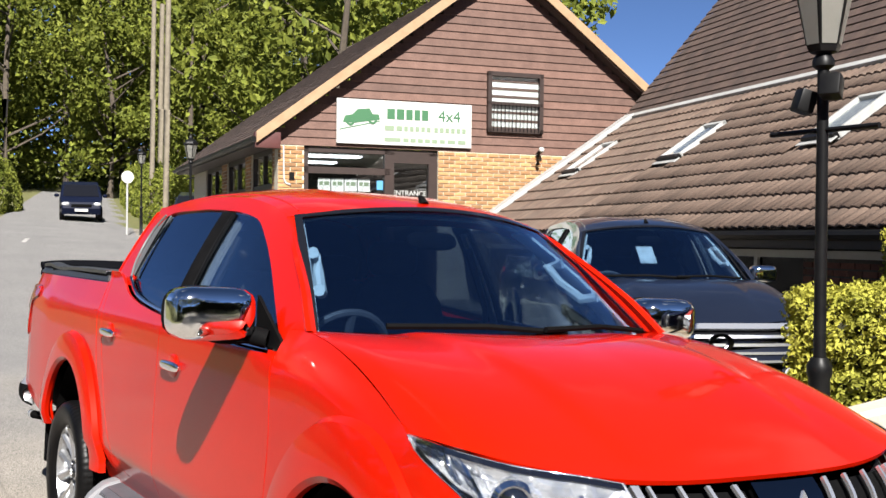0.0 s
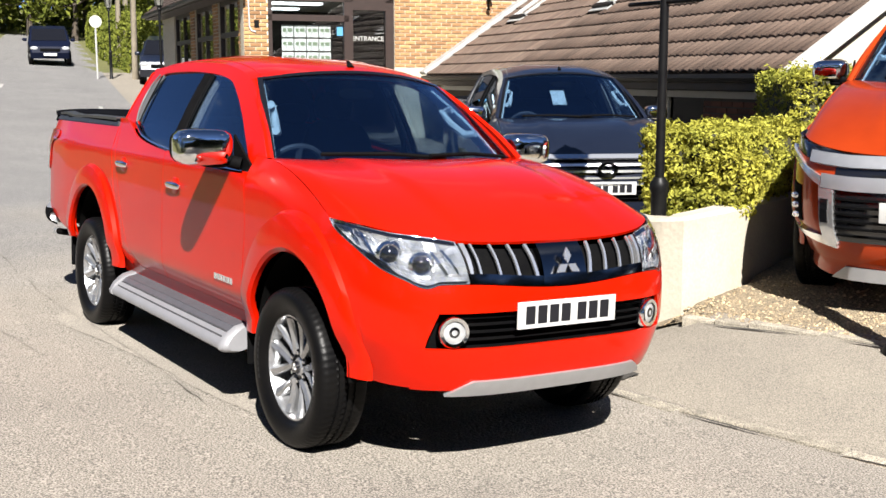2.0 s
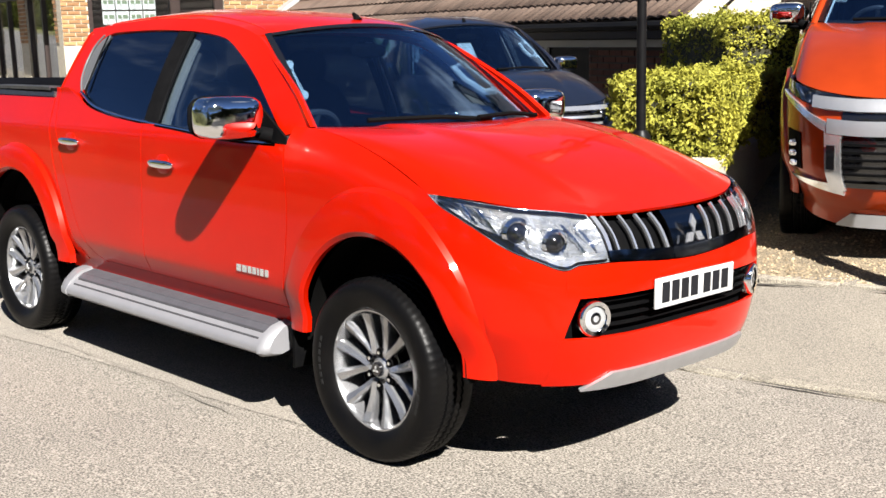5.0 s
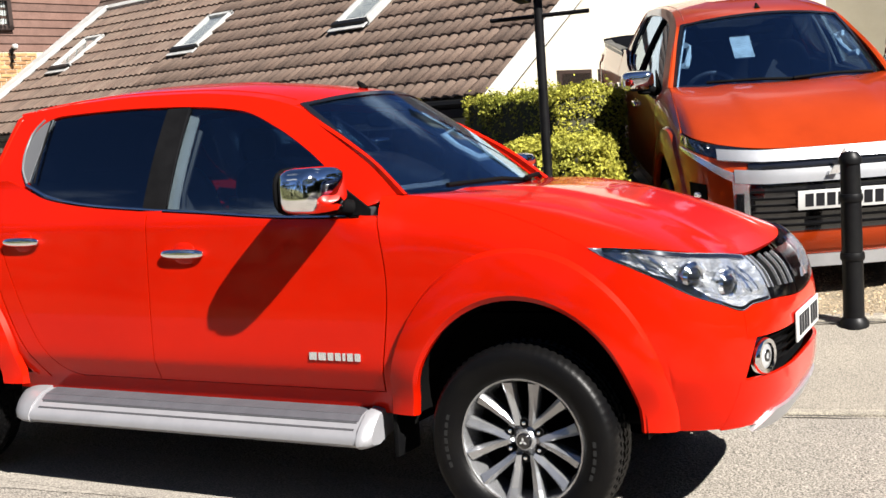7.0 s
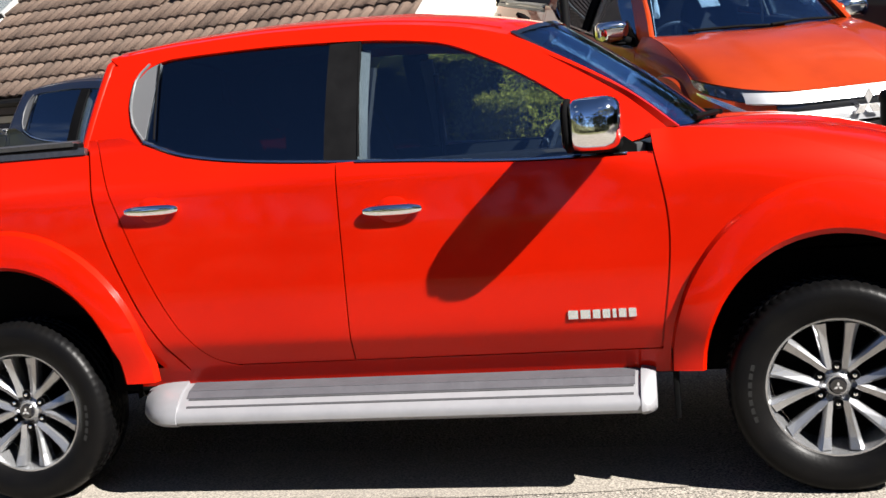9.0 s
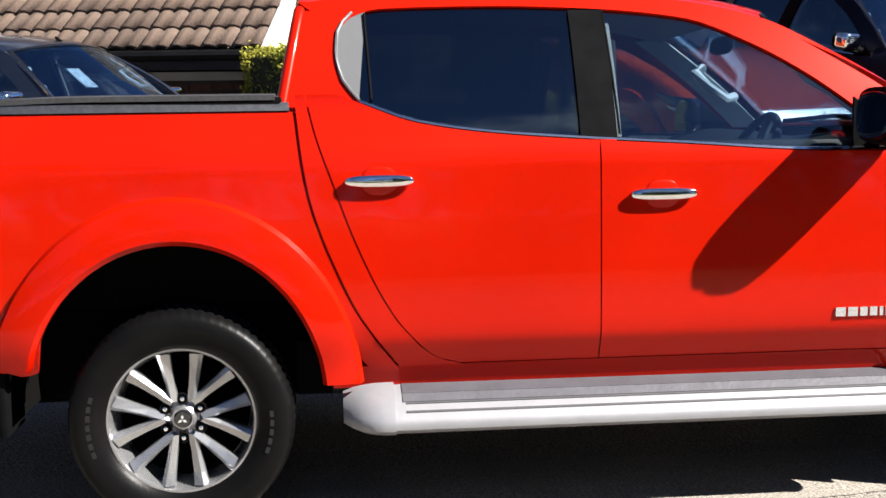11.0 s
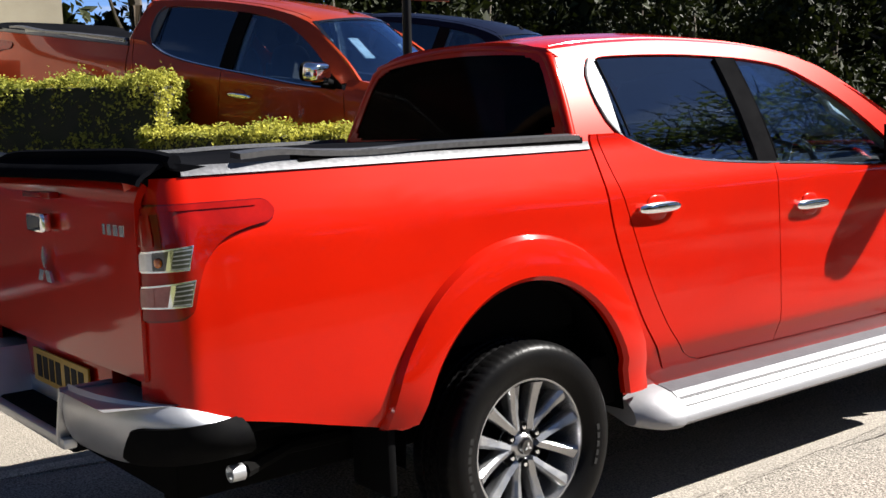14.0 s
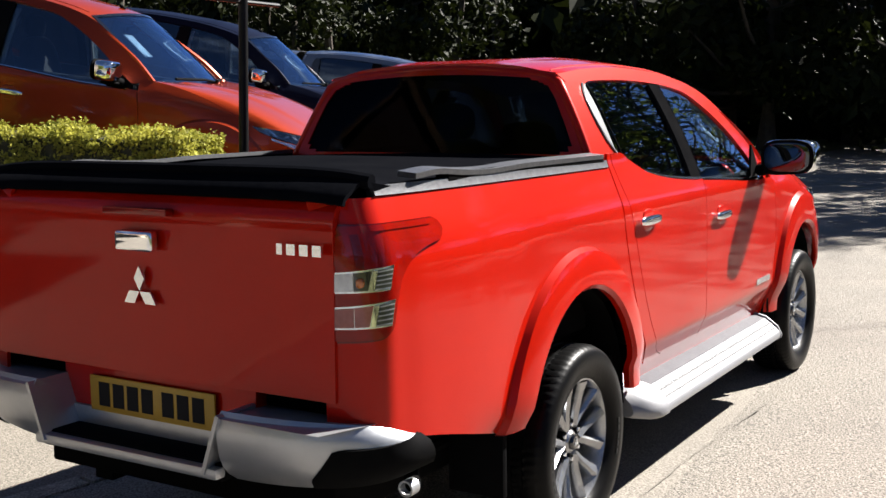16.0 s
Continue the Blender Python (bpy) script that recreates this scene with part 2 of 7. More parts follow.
def join(bm, other, m=None):
    """Adds another bmesh to bm."""
    me = bpy.data.meshes.new("join")
    if m is not None:
        other.transform(m)
    other.to_mesh(me)
    other.free()
    bm.from_mesh(me)
    bpy.data.meshes.remove(me)
    return bm


def box(x0, y0, z0, x1, y1, z1, bevel=0.0, segs=2, bm=None):
    one = bmesh.new()
    bmesh.ops.create_cube(one, size=1, matrix=Matrix.LocRotScale(((x0 + x1) / 2, (y0 + y1) / 2, (z0 + z1) / 2), None, (abs(x1 - x0), abs(y1 - y0), abs(z1 - z0))))
    if bevel:
        bmesh.ops.bevel(one, geom=one.edges[:], offset=bevel, segments=segs, affect="EDGES", profile=0.6)
    return one if bm is None else join(bm, one)


def lathe(profile, n=48, axis="y", bm=None):
    """A closed profile of (radius, offset) pairs turned round an axis."""
    one = bmesh.new()
    rings = []
    for i in range(n):
        a = 2 * math.pi * i / n
        ring = []
        for r, o in profile:
            c, s = r * math.cos(a), r * math.sin(a)
            ring.append(one.verts.new((c, o, s) if axis == "y" else (c, s, o) if axis == "z" else (o, c, s)))
        rings.append(ring)
    k = len(profile)
    for i in range(n):
        for j in range(k - 1):
            one.faces.new((rings[i][j], rings[(i + 1) % n][j], rings[(i + 1) % n][j + 1], rings[i][j + 1]))
    bmesh.ops.remove_doubles(one, verts=one.verts, dist=1e-5)
    return one if bm is None else join(bm, one)


def tube(points, radius, n=8, bm=None, taper=None):
    """A round bar through points."""
    one = bmesh.new()
    pts = [Vector(p) for p in points]
    rings = []
    for i, p in enumerate(pts):
        d = (pts[min(i + 1, len(pts) - 1)] - pts[max(i - 1, 0)]).normalized()
        q = d.to_track_quat("Z", "Y")
        r = radius if taper is None else lerp(radius, taper, i / (len(pts) - 1))
        rings.append([one.verts.new(p + q @ Vector((r * math.cos(2 * math.pi * k / n), r * math.sin(2 * math.pi * k / n), 0))) for k in range(n)])
    for a, b in zip(rings, rings[1:]):
        for k in range(n):
            one.faces.new((a[k], a[(k + 1) % n], b[(k + 1) % n], b[k]))
    one.faces.new(rings[0])
    one.faces.new(rings[-1])
    return one if bm is None else join(bm, one)


def blob(cx, cy, cz, rx, ry, rz, power=2.6, n=20, bm=None):
    """A rounded block: a superellipsoid."""
    one = bmesh.new()
    bmesh.ops.create_uvsphere(one, u_segments=n, v_segments=n // 2 + 2, radius=1)
    for v in one.verts:
        k = sum(abs(c) ** power for c in v.co) ** (-1 / power)
        v.co = Vector((cx + rx * v.co.x * k, cy + ry * v.co.y * k, cz + rz * v.co.z * k))
    return one if bm is None else join(bm, one)


def prism(outline, depth, bm=None):
    """A flat outline in x and y, extruded along z from 0 to depth."""
    one = bmesh.new()
    f = one.faces.new([one.verts.new((x, y, 0)) for x, y in outline])
    up = bmesh.ops.extrude_face_region(one, geom=[f])
    bmesh.ops.translate(one, vec=(0, 0, depth), verts=[v for v in up["geom"] if isinstance(v, bmesh.types.BMVert)])
    return one if bm is None else join(bm, one)


def glyph_bars(parent, name, mat, m, width, height, widths, thick=0.003):
    """A row of plain bars in place of writing, each a part."""
    total = sum(widths)
    x = -width / 2
    for i, w in enumerate(widths):
        step = width * w / total
        if i % 2 == 0:
            bm = box(x, -height / 2, 0, x + step, height / 2, thick)
            bm.transform(m)
            part(name, bm, mat, parent, smooth=False)
        x += step


# ---- pickup trucks ----
W_SIDE = curve((-1.3, -1.0, -0.6, 0.6, 1.5, 2.4, 3.2), (0.79, 0.828, 0.84, 0.838, 0.843, 0.845, 0.84))
TUCK_Z = (0.38, 0.495, 0.585, 0.605, 0.65, 0.80, 1.00, 1.17, 1.205, 1.24, 1.36)
TUCK_IN = (0.092, 0.052, 0.014, 0.005, 0.001, 0.001, 0.004, 0.010, 0.018, 0.031, 0.074)


def TUCK(z):
    """How far the flank leans in, with a crease low on the doors."""
    return float(np.interp(z, TUCK_Z, TUCK_IN))


NOSE = curve((0.38, 0.435, 0.49, 0.57, 0.72, 0.84, 0.93, 1.0, 1.06, 1.12), (0.60, 0.628, 0.645, 0.652, 0.655, 0.64, 0.61, 0.55, 0.47, 0.40))
def FENDER_TOP(a):
    """Height of the seam between wing and bonnet."""
    u = min(max((a - 2.475) / 0.775, 0), 1)
    return 1.262 - 0.202 * u ** 1.9 - 0.075 * min(max((a - 3.25) / 0.95, 0), 1)


def seam_y(x):
    return 0.735 + 0.057 * min(max((x - 2.475) / 0.775, 0), 1)


X0, XR = 3.2, -1.12


def nose_reach(c):
    """How far forward the rounded nose stands where its width is set by c."""
    return math.sqrt(max(1 - max(c, 0) ** (2 * 3.6 / 2.9), 0)) ** (2 / 2.6)


def body_point(a, z):
    """The body's skin at station a (metres along the side, then round the nose or the tail) and height z; y is positive."""
    if a > X0:
        p = min((a - X0), 1.0) * math.pi / 2
        w = 0.84 * max(math.cos(p), 0) ** (2 / 2.9)
        x = X0 + NOSE(z) * nose_reach(math.cos(p))
        scale = w / 0.84
    elif a < XR:
        p = min((XR - a) / 0.5, 1.0) * math.pi / 2
        w = W_SIDE(XR) * max(math.cos(p), 0) ** (2 / 6.0)
        x = XR - 0.155 * math.sin(p) ** (2 / 2.6) - 0.02 * (1.0 - z)
        scale = 1.0
    else:
        w, x, scale = W_SIDE(a), a, 1.0
    tuck = TUCK(z)
    if 2.3 < a <= 3.45:
        top = FENDER_TOP(a)
        d = min(max((z - top + 0.17) / 0.17, 0), 1.0)
        k = min((a - 2.3) / 0.2, 1) * (1 if a < X0 else max(0, 1 - (a - X0) / 0.25))
        y = w - tuck * scale
        return Vector((x, y + k * d ** 2.4 * (seam_y(a) + 0.006 - y), z))
    return Vector((x, w - tuck * scale, z))


def body_y(x, z):
    """Half the body's width at x, also on the nose."""
    if x <= X0:
        return body_point(x, z).y
    k = min((x - X0) / NOSE(z), 1)
    c = math.sqrt(max(1 - k ** 2.6, 0)) ** (2.9 / 3.6)
    return body_point(X0 + math.acos(min(c, 1)) * 2 / math.pi, z).y


def skin(a, z, off=0.0):
    p = body_point(a, z)
    if off:
        da = body_point(a + 0.004, z) - body_point(a - 0.004, z)
        dz = body_point(a, z + 0.004) - body_point(a, z - 0.004)
        n = dz.cross(da).normalized()
        if n.y < 0 or (a > 3.9 and n.x < 0):
            n = -n
        if a > 3.6 and n.x < 0 or a < -1.3 and n.x > 0:
            n = -n
        p = p + n * off
    return p


def panel(a0, a1, z0, z1, off=0.0, side=-1):
    """A patch of the skin between two edges (functions of z) and two levels (functions of a)."""

    def f(u, v):
        a = lerp(a0(0.9), a1(0.9), u)
        for _ in range(3):
            z = lerp(z0(a), z1(a), v)
            a = lerp(a0(z), a1(z), u)
        p = skin(a, z, off)
        return Vector((p.x, p.y * side, p.z))

    return f


def const(c):
    return lambda _: c


def arch(xc, half, high, zc=0.43):
    def f(a):
        d = abs(a - xc) / half
        return zc + high * math.sqrt(1 - d * d) if d < 1 else 0.0

    return f


GAP = curve((0.45, 0.745, 1.10, 1.36), (0.725, 0.527, 0.40, 0.366))
BELT = curve((0.36, 0.50, 0.572, 0.755, 0.989, 1.287, 1.6, 2.09, 2.45), (1.40, 1.40, 1.373, 1.307, 1.271, 1.247, 1.228, 1.198, 1.195))
DOOR_REAR = curve((0.515, 0.53, 0.555, 0.60, 0.69, 0.90, 1.12, 1.27, 1.40), (0.90, 0.835, 0.785, 0.738, 0.665, 0.56, 0.48, 0.43, 0.40))
DOOR_FRONT = curve((0.48, 0.925, 1.25), (2.428, 2.482, 2.435))
FRONT_ARCH, REAR_ARCH = arch(3.0, 0.455, 0.50), arch(-0.015, 0.49, 0.53)


def cabin_y(x, z):
    """Half the cabin's width above the belt line."""
    h = z - 1.22
    return 0.785 - 0.36 * h - 0.30 * h * h - 0.030 * max(0, (x - 1.6) / 0.9) ** 2


RAIL = (curve((0, 0.15, 0.35, 0.5, 0.62, 0.72, 0.82, 0.9, 1), (0.385, 0.68, 1.04, 1.40, 1.72, 1.95, 2.15, 2.38, 2.535)),
        curve((0, 0.15, 0.35, 0.5, 0.62, 0.72, 0.82, 0.9, 1), (1.695, 1.722, 1.735, 1.725, 1.69, 1.635, 1.535, 1.395, 1.266)))
WTOP = (curve((0, 0.05, 0.15, 0.35, 0.5, 0.62, 0.72, 0.82, 0.9, 1), (0.515, 0.56, 0.66, 1.03, 1.38, 1.68, 1.89, 2.06, 2.21, 2.36)),
        curve((0, 0.05, 0.15, 0.35, 0.5, 0.62, 0.72, 0.82, 0.9, 1), (1.60, 1.645, 1.672, 1.680, 1.668, 1.635, 1.552, 1.455, 1.345, 1.222)))


def wheel(truck, x, y, side, z=0.368, big=1.0):
    """A tyre with a cut tread on an alloy rim of six paired spokes."""
    r, w = 0.356 * big, 0.118
    prof = [(0.232, -w * 0.72), (0.25, -w * 0.88), (0.30, -w), (0.335, -w * 0.98), (0.352, -w * 0.86), (0.362, -w * 0.66), (0.362, -w * 0.38), (0.354, -w * 0.36), (0.354, -w * 0.28), (0.362, -w * 0.26),
            (0.362, -0.012), (0.354, -0.010), (0.354, 0.010), (0.362, 0.012), (0.362, w * 0.26), (0.354, w * 0.28), (0.354, w * 0.36), (0.362, w * 0.38), (0.362, w * 0.66), (0.352, w * 0.86), (0.30, w), (0.232, w * 0.72)]
    prof = [(a * r / 0.362, b) if a > 0.24 else (a, b) for a, b in prof]
    tyre = lathe(prof, 216)
    for v in tyre.verts:
        rad = math.hypot(v.co.x, v.co.z)
        k = round(math.atan2(v.co.z, v.co.x) / (2 * math.pi) * 216 + abs(v.co.y) * 40)
        # sipes cut across the tread and its shoulders
        if rad > 0.957 * r and abs(v.co.y) < w * 0.7 and k % 3 == 0:
            v.co.x *= 1 - 0.0055 / rad
            v.co.z *= 1 - 0.0055 / rad
    base = Matrix.Translation((x, y, z)) @ Matrix.Diagonal((1, -side, 1, 1))
    tyre.transform(base)
    wheel_ob = part("wheel", tyre, RUBBER, truck, "black rubber tyre on a silver alloy rim")
    # rim barrel, drawn deep behind the spokes
    face = -0.052
    rim = lathe([(0.238, -0.078), (0.235, -0.087), (0.227, -0.087), (0.219, -0.066), (0.208, 0.03), (0.205, 0.075), (0.236, 0.085), (0.236, -0.078)], 64)
    rim.transform(base)
    part("rim", rim, ALLOY, wheel_ob)
    # near-black backing disc; shade behind the spokes is put into its colour
    back = lathe([(0.001, 0.035), (0.205, 0.035), (0.205, 0.055), (0.001, 0.055)], 40)
    back.transform(base)
    part("brake_disc", back, UNDER, wheel_ob)
    spoke = bmesh.new()
    for pair in range(6):
        mid = math.radians(60 * pair + 30)
        u = Vector((math.cos(mid), 0, math.sin(mid)))
        n = Vector((-math.sin(mid), 0, math.cos(mid)))
        for k in (-1, 1):
            pts = []
            # a blade from the hub out to the rim, with a ridge along it
            for t, wid in ((0.0, 0.0165), (0.35, 0.0165), (0.75, 0.0205), (1.0, 0.0255)):
                rr = lerp(0.055, 0.214, t)
                c = u * rr + n * (k * lerp(0.028, 0.053, t))
                yy = face + 0.002 - 0.026 * t ** 2
                for dw, dy in ((-wid, 0.010), (-wid * 0.85, 0.0), (k * wid * 0.30, -0.010), (wid * 0.85, 0.0), (wid, 0.010), (wid * 0.75, 0.05), (-wid * 0.75, 0.05)):
                    pts.append(spoke.verts.new(c + n * dw + Vector((0, yy + dy, 0))))
            for q in range(3):
                for j in range(7):
                    spoke.faces.new((pts[q * 7 + j], pts[q * 7 + (j + 1) % 7], pts[q * 7 + 7 + (j + 1) % 7], pts[q * 7 + 7 + j]))
            spoke.faces.new(pts[:7])
            spoke.faces.new(pts[21:])
    lathe([(0.001, face - 0.004), (0.034, face - 0.004), (0.046, face + 0.008), (0.072, face + 0.020), (0.080, face + 0.04), (0.05, face + 0.05), (0.001, face + 0.05)], 40, bm=spoke)
    spoke.transform(base)
    part("spokes", spoke, ALLOY, wheel_ob, smooth=False)
    cap = lathe([(0.001, face - 0.019), (0.024, face - 0.018), (0.029, face - 0.008), (0.001, face - 0.004)], 24)
    cap.transform(base)
    cap_ob = part("centre_cap", cap, GLOSSBLACK, wheel_ob)
    mark = bmesh.new()
    for k in range(3):
        a = math.radians(90 + 120 * k)
        c, n = Vector((math.cos(a), math.sin(a))), Vector((-math.sin(a), math.cos(a)))
        prism([tuple(q * 0.016) for q in (c * 0.05, c * 0.5 + n * 0.26, c, c * 0.5 - n * 0.26)], 0.002, bm=mark)
    mark.transform(base @ Matrix.Translation((0, face - 0.0195, 0)) @ Matrix.Rotation(radians(90), 4, "X"))
    part("cap_mark", mark, BADGE, cap_ob, smooth=False)
    for i in range(6):
        a = math.radians(60 * i + 30)
        nut = lathe([(0.001, face - 0.006), (0.007, face - 0.005), (0.0095, face + 0.004), (0.001, face + 0.012)], 10)
        well = lathe([(0.001, face + 0.0035), (0.0145, face + 0.0035), (0.0165, face + 0.0), (0.019, face + 0.004), (0.019, face + 0.03), (0.001, face + 0.03)], 16)
        for one, nm, mt in ((well, "nut_well", BLACK), (nut, "wheel_nut", CHROME)):
            one.transform(base @ Matrix.Translation((0.064 * math.cos(a), 0, 0.064 * math.sin(a))))
            part(nm, one, mt, wheel_ob)
    # raised lettering on the sidewall, as plain bars
    bars = bmesh.new()
    for a0 in (163, 169, 175, 181, 187, 193, 199, 340, 346, 352, 358, 4):
        a = math.radians(a0)
        box(-0.010, -0.0008, -0.011, 0.010, 0.0008, 0.011, bm=bars)
        last = bars.verts[-8:]
        m = Matrix.Rotation(-a, 4, "Y") @ Matrix.Translation((0.29, -w * 0.985, 0)) @ Matrix.Rotation(math.radians(90), 4, "Y")
        for v in last:
            v.co = m @ v.co
    bars.transform(base)
    part("sidewall_lettering", bars, LETTERING, wheel_ob)["kind"] = "stuff"
    return wheel_ob


def flare(xc, hi, vi, ho, vo, side, lo_front, lo_rear, zc=0.43, flush=0.0):
    """A body-coloured wheel-arch flare, swept round the opening."""

    def f(u, v):
        # from the rear foot over the top to the front foot
        t = u * 1.0
        if t < 0.12:
            c, s, z_add = -1.0, 0.0, lerp(lo_rear - zc, 0, t / 0.12)
        elif t > 0.88:
            c, s, z_add = 1.0, 0.0, lerp(0, lo_front - zc, (t - 0.88) / 0.12)
        else:
            g = math.pi * (1 - (t - 0.12) / 0.76)
            c, s, z_add = math.cos(g), math.sin(g), 0.0
        k = round(v * 5)
        w = (0.0, 0.0, 0.10, 0.55, 0.90, 1.0)[k]
        out = (0.004, 0.026, 0.040, 0.037, 0.024, -0.004)[k]
        if k:
            out *= 1 - flush * min(max((c - 0.35) / 0.55, 0), 1)
        x, z = xc + lerp(hi, ho, w) * c, max(zc + lerp(vi, vo, w) * s + min(z_add, 0), lo_rear if c < 0 else lo_front)
        zz = min(z, FENDER_TOP(x) - 0.05 if x > 2.3 else z)
        return Vector((x, (body_y(x, max(zz, 0.50 if flush else 0.55)) + out) * side, z))

    return sheet(f, 44, 5)


def pickup(name, label, paint, m, style="teeth", group="", cover=True, detail=True, canopy=False, privacy=PRIVACY):
    """A double-cab pickup; x ahead, y to its left, the rear axle over the origin. style: the grille."""
    truck = thing(name, label, "pickup truck", m, group)
    for s in (-1, 1):
        # bed side with its tail corner
        low = curve((-1.62, -1.25, -0.62, -0.5), (0.70, 0.69, 0.56, 0.52))
        bed_low = lambda a: max(low(a) if a < -0.4 else 0.50, REAR_ARCH(a))
        bm = shell(panel(const(-1.44), lambda z: GAP(z) - 0.005, bed_low, const(1.335), side=s), 72, 14)
        bed = part("bed_side", bm, paint, truck)
        bm = shell(panel(const(-1.16), lambda z: GAP(z) - 0.014, const(1.337), const(1.366), 0.006, side=s), 24, 2, 0.03)
        part("bed_rail", bm, RAIL_TRIM if cover else BLACK, truck, "grey rail cap")
        # doors
        bm = shell(panel(lambda z: DOOR_REAR(z) + 0.003, const(1.3365), const(0.520), lambda a: BELT(a) - 0.012, side=s), 30, 42)
        rear_door = part("rear_door", bm, paint, truck)
        bm = shell(panel(lambda z: GAP(z) + 0.005, lambda z: DOOR_REAR(z) - 0.003, const(0.512), lambda a: BELT(a) - 0.012, side=s), 8, 42)
        part("cab_corner", bm, paint, truck)
        bm = shell(panel(const(1.3415), lambda z: DOOR_FRONT(z) - 0.004, const(0.520), lambda a: BELT(a) - 0.012, side=s), 30, 42)
        front_door = part("front_door", bm, paint, truck)
        # sill below the doors
        bm = shell(panel(const(0.47), const(2.46), const(0.425), const(0.512), -0.006, side=s), 20, 3)
        part("sill", bm, paint, truck)
        bm = shell(panel(const(0.66), const(2.42), const(0.512), const(0.538), -0.028, side=s), 10, 1, 0.02)
        part("sill_seal", bm, BLACK, truck)
        # dark gap fillers behind the panel joints
        for a0, a1, z0, z1 in ((0.28, 0.80, 0.47, 1.33), (1.28, 1.40, 0.50, 1.24), (2.36, 2.54, 0.45, 1.20)):
            if a0 < 0.3:
                bm = sheet(panel(lambda z: GAP(z) - 0.05, lambda z: GAP(z) + 0.05, const(z0), const(z1), -0.024, side=s), 3, 12)
            else:
                bm = sheet(panel(const(a0), const(a1), const(z0), const(z1), -0.020, side=s), 3, 10)
            part("door_seal", bm, paint, truck)
        bm = sheet(panel(lambda z: DOOR_REAR(z) - 0.04, lambda z: DOOR_REAR(z) + 0.04, const(0.515), const(1.33), -0.020, side=s), 3, 24)
        part("door_seal", bm, paint, truck)
        # front wing
        hl_top = curve((3.235, 3.35, 3.47, 3.64, 3.80, 3.93), (1.068, 1.066, 1.056, 1.038, 1.024, 1.004))
        hl_low = curve((3.235, 3.298, 3.364, 3.428, 3.49, 3.55, 3.65, 3.755, 3.81, 3.92), (1.064, 1.026, 0.996, 0.962, 0.923, 0.892, 0.857, 0.826, 0.842, 0.844))
        if style == "shield":
            hl_low = curve((3.235, 3.30, 3.50, 3.70, 3.93), (1.062, 1.026, 0.984, 0.956, 0.930))
        wing_top = lambda a: min(FENDER_TOP(a), hl_low(a) - 0.002) if a > 3.235 else FENDER_TOP(a)
        wing_low = lambda a: max(0.44, FRONT_ARCH(a))
        bm = shell(panel(lambda z: DOOR_FRONT(z) + 0.002, const(3.375), wing_low, wing_top, side=s), 64, 16)
        part("front_wing", bm, paint, truck)
        bm = flare(3.0, 0.425, 0.455, 0.545, 0.64, s, 0.424, 0.44, flush=0.35)
        part("wheel_arch", bm, paint, truck)
        bm = flare(-0.015, 0.455, 0.50, 0.585, 0.65, s, 0.47, 0.545)
        part("wheel_arch", bm, paint, truck)
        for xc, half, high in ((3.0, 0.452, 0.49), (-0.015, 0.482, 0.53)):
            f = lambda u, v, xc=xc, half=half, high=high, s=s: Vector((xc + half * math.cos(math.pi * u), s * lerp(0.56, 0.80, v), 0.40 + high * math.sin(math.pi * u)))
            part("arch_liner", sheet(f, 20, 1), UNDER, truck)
        # mud flaps
        part("mud_flap", box(2.462, s * 0.64, 0.27, 2.482, s * 0.815, 0.52, 0.006), BLACK, truck)
        part("mud_flap", box(-0.575, s * 0.62, 0.33, -0.545, s * 0.825, 0.60, 0.010), BLACK, truck)
        # side step: a sloping tread, two dark grips, a rounded lip and cast ends
        # inner edge widened under the sill to block a slit of sun
        prof = [(0.66, 0.44), (0.74, 0.450), (0.830, 0.428), (0.862, 0.405), (0.893, 0.380), (0.908, 0.366), (0.917, 0.350), (0.915, 0.332), (0.895, 0.317), (0.84, 0.311), (0.66, 0.36)]
        np_ = len(prof)
        bm = bmesh.new()
        ring = []
        for x in (0.66, 2.36):
            ring.append([bm.verts.new((x, s * y, z)) for y, z in prof])
        for k in range(np_):
            bm.faces.new((ring[0][k], ring[0][(k + 1) % np_], ring[1][(k + 1) % np_], ring[1][k]))
        step = part("side_step", bm, STEP, truck, "ribbed silver step board")
        for x0, x1 in ((0.665, 0.50), (2.355, 2.405)):
            bm = bmesh.new()
            ring = []
            for k in range(6):
                t = k / 5
                q = 1 - (0.42 if x1 < x0 else 0.16) * t ** 2.5
                ring.append([bm.verts.new((lerp(x0, x1, t), s * (0.70 + (y - 0.70 + 0.005) * q), 0.39 + (z - 0.387 + 0.006 * math.copysign(1, z - 0.37)) * (1 - (0.30 if x1 < x0 else 0.14) * t ** 3))) for y, z in prof])
            for a, b in zip(ring, ring[1:]):
                for k in range(np_):
                    bm.faces.new((a[k], a[(k + 1) % np_], b[(k + 1) % np_], b[k]))
            bm.faces.new(ring[0])
            bm.faces.new(ring[-1])
            part("step_end", bm, STEP, step)

        def strip(name, x0, x1, y0, z0, y1, z1, mat):
            bm = bmesh.new()
            prism([(y0, z0 - 0.004), (y1, z1 - 0.004), (y1, z1 + 0.0025), (y0, z0 + 0.0025)], x1 - x0, bm=bm)
            bm.transform(Matrix(((0, 0, 1, x0), (s, 0, 0, 0), (0, 1, 0, 0), (0, 0, 0, 1))))
            part(name, bm, mat, step, smooth=False)

        strip("tread_plate", 0.69, 2.335, 0.745, 0.4492, 0.829, 0.4290, TREAD)
        strip("tread_plate", 0.69, 2.335, 0.831, 0.4280, 0.858, 0.4085, TREAD)
        strip("tread_strip", 0.70, 2.33, 0.8865, 0.3856, 0.8920, 0.3808, GROOVE)
        strip("tread_strip", 0.70, 2.33, 0.8605, 0.4066, 0.8650, 0.4029, GROOVE)
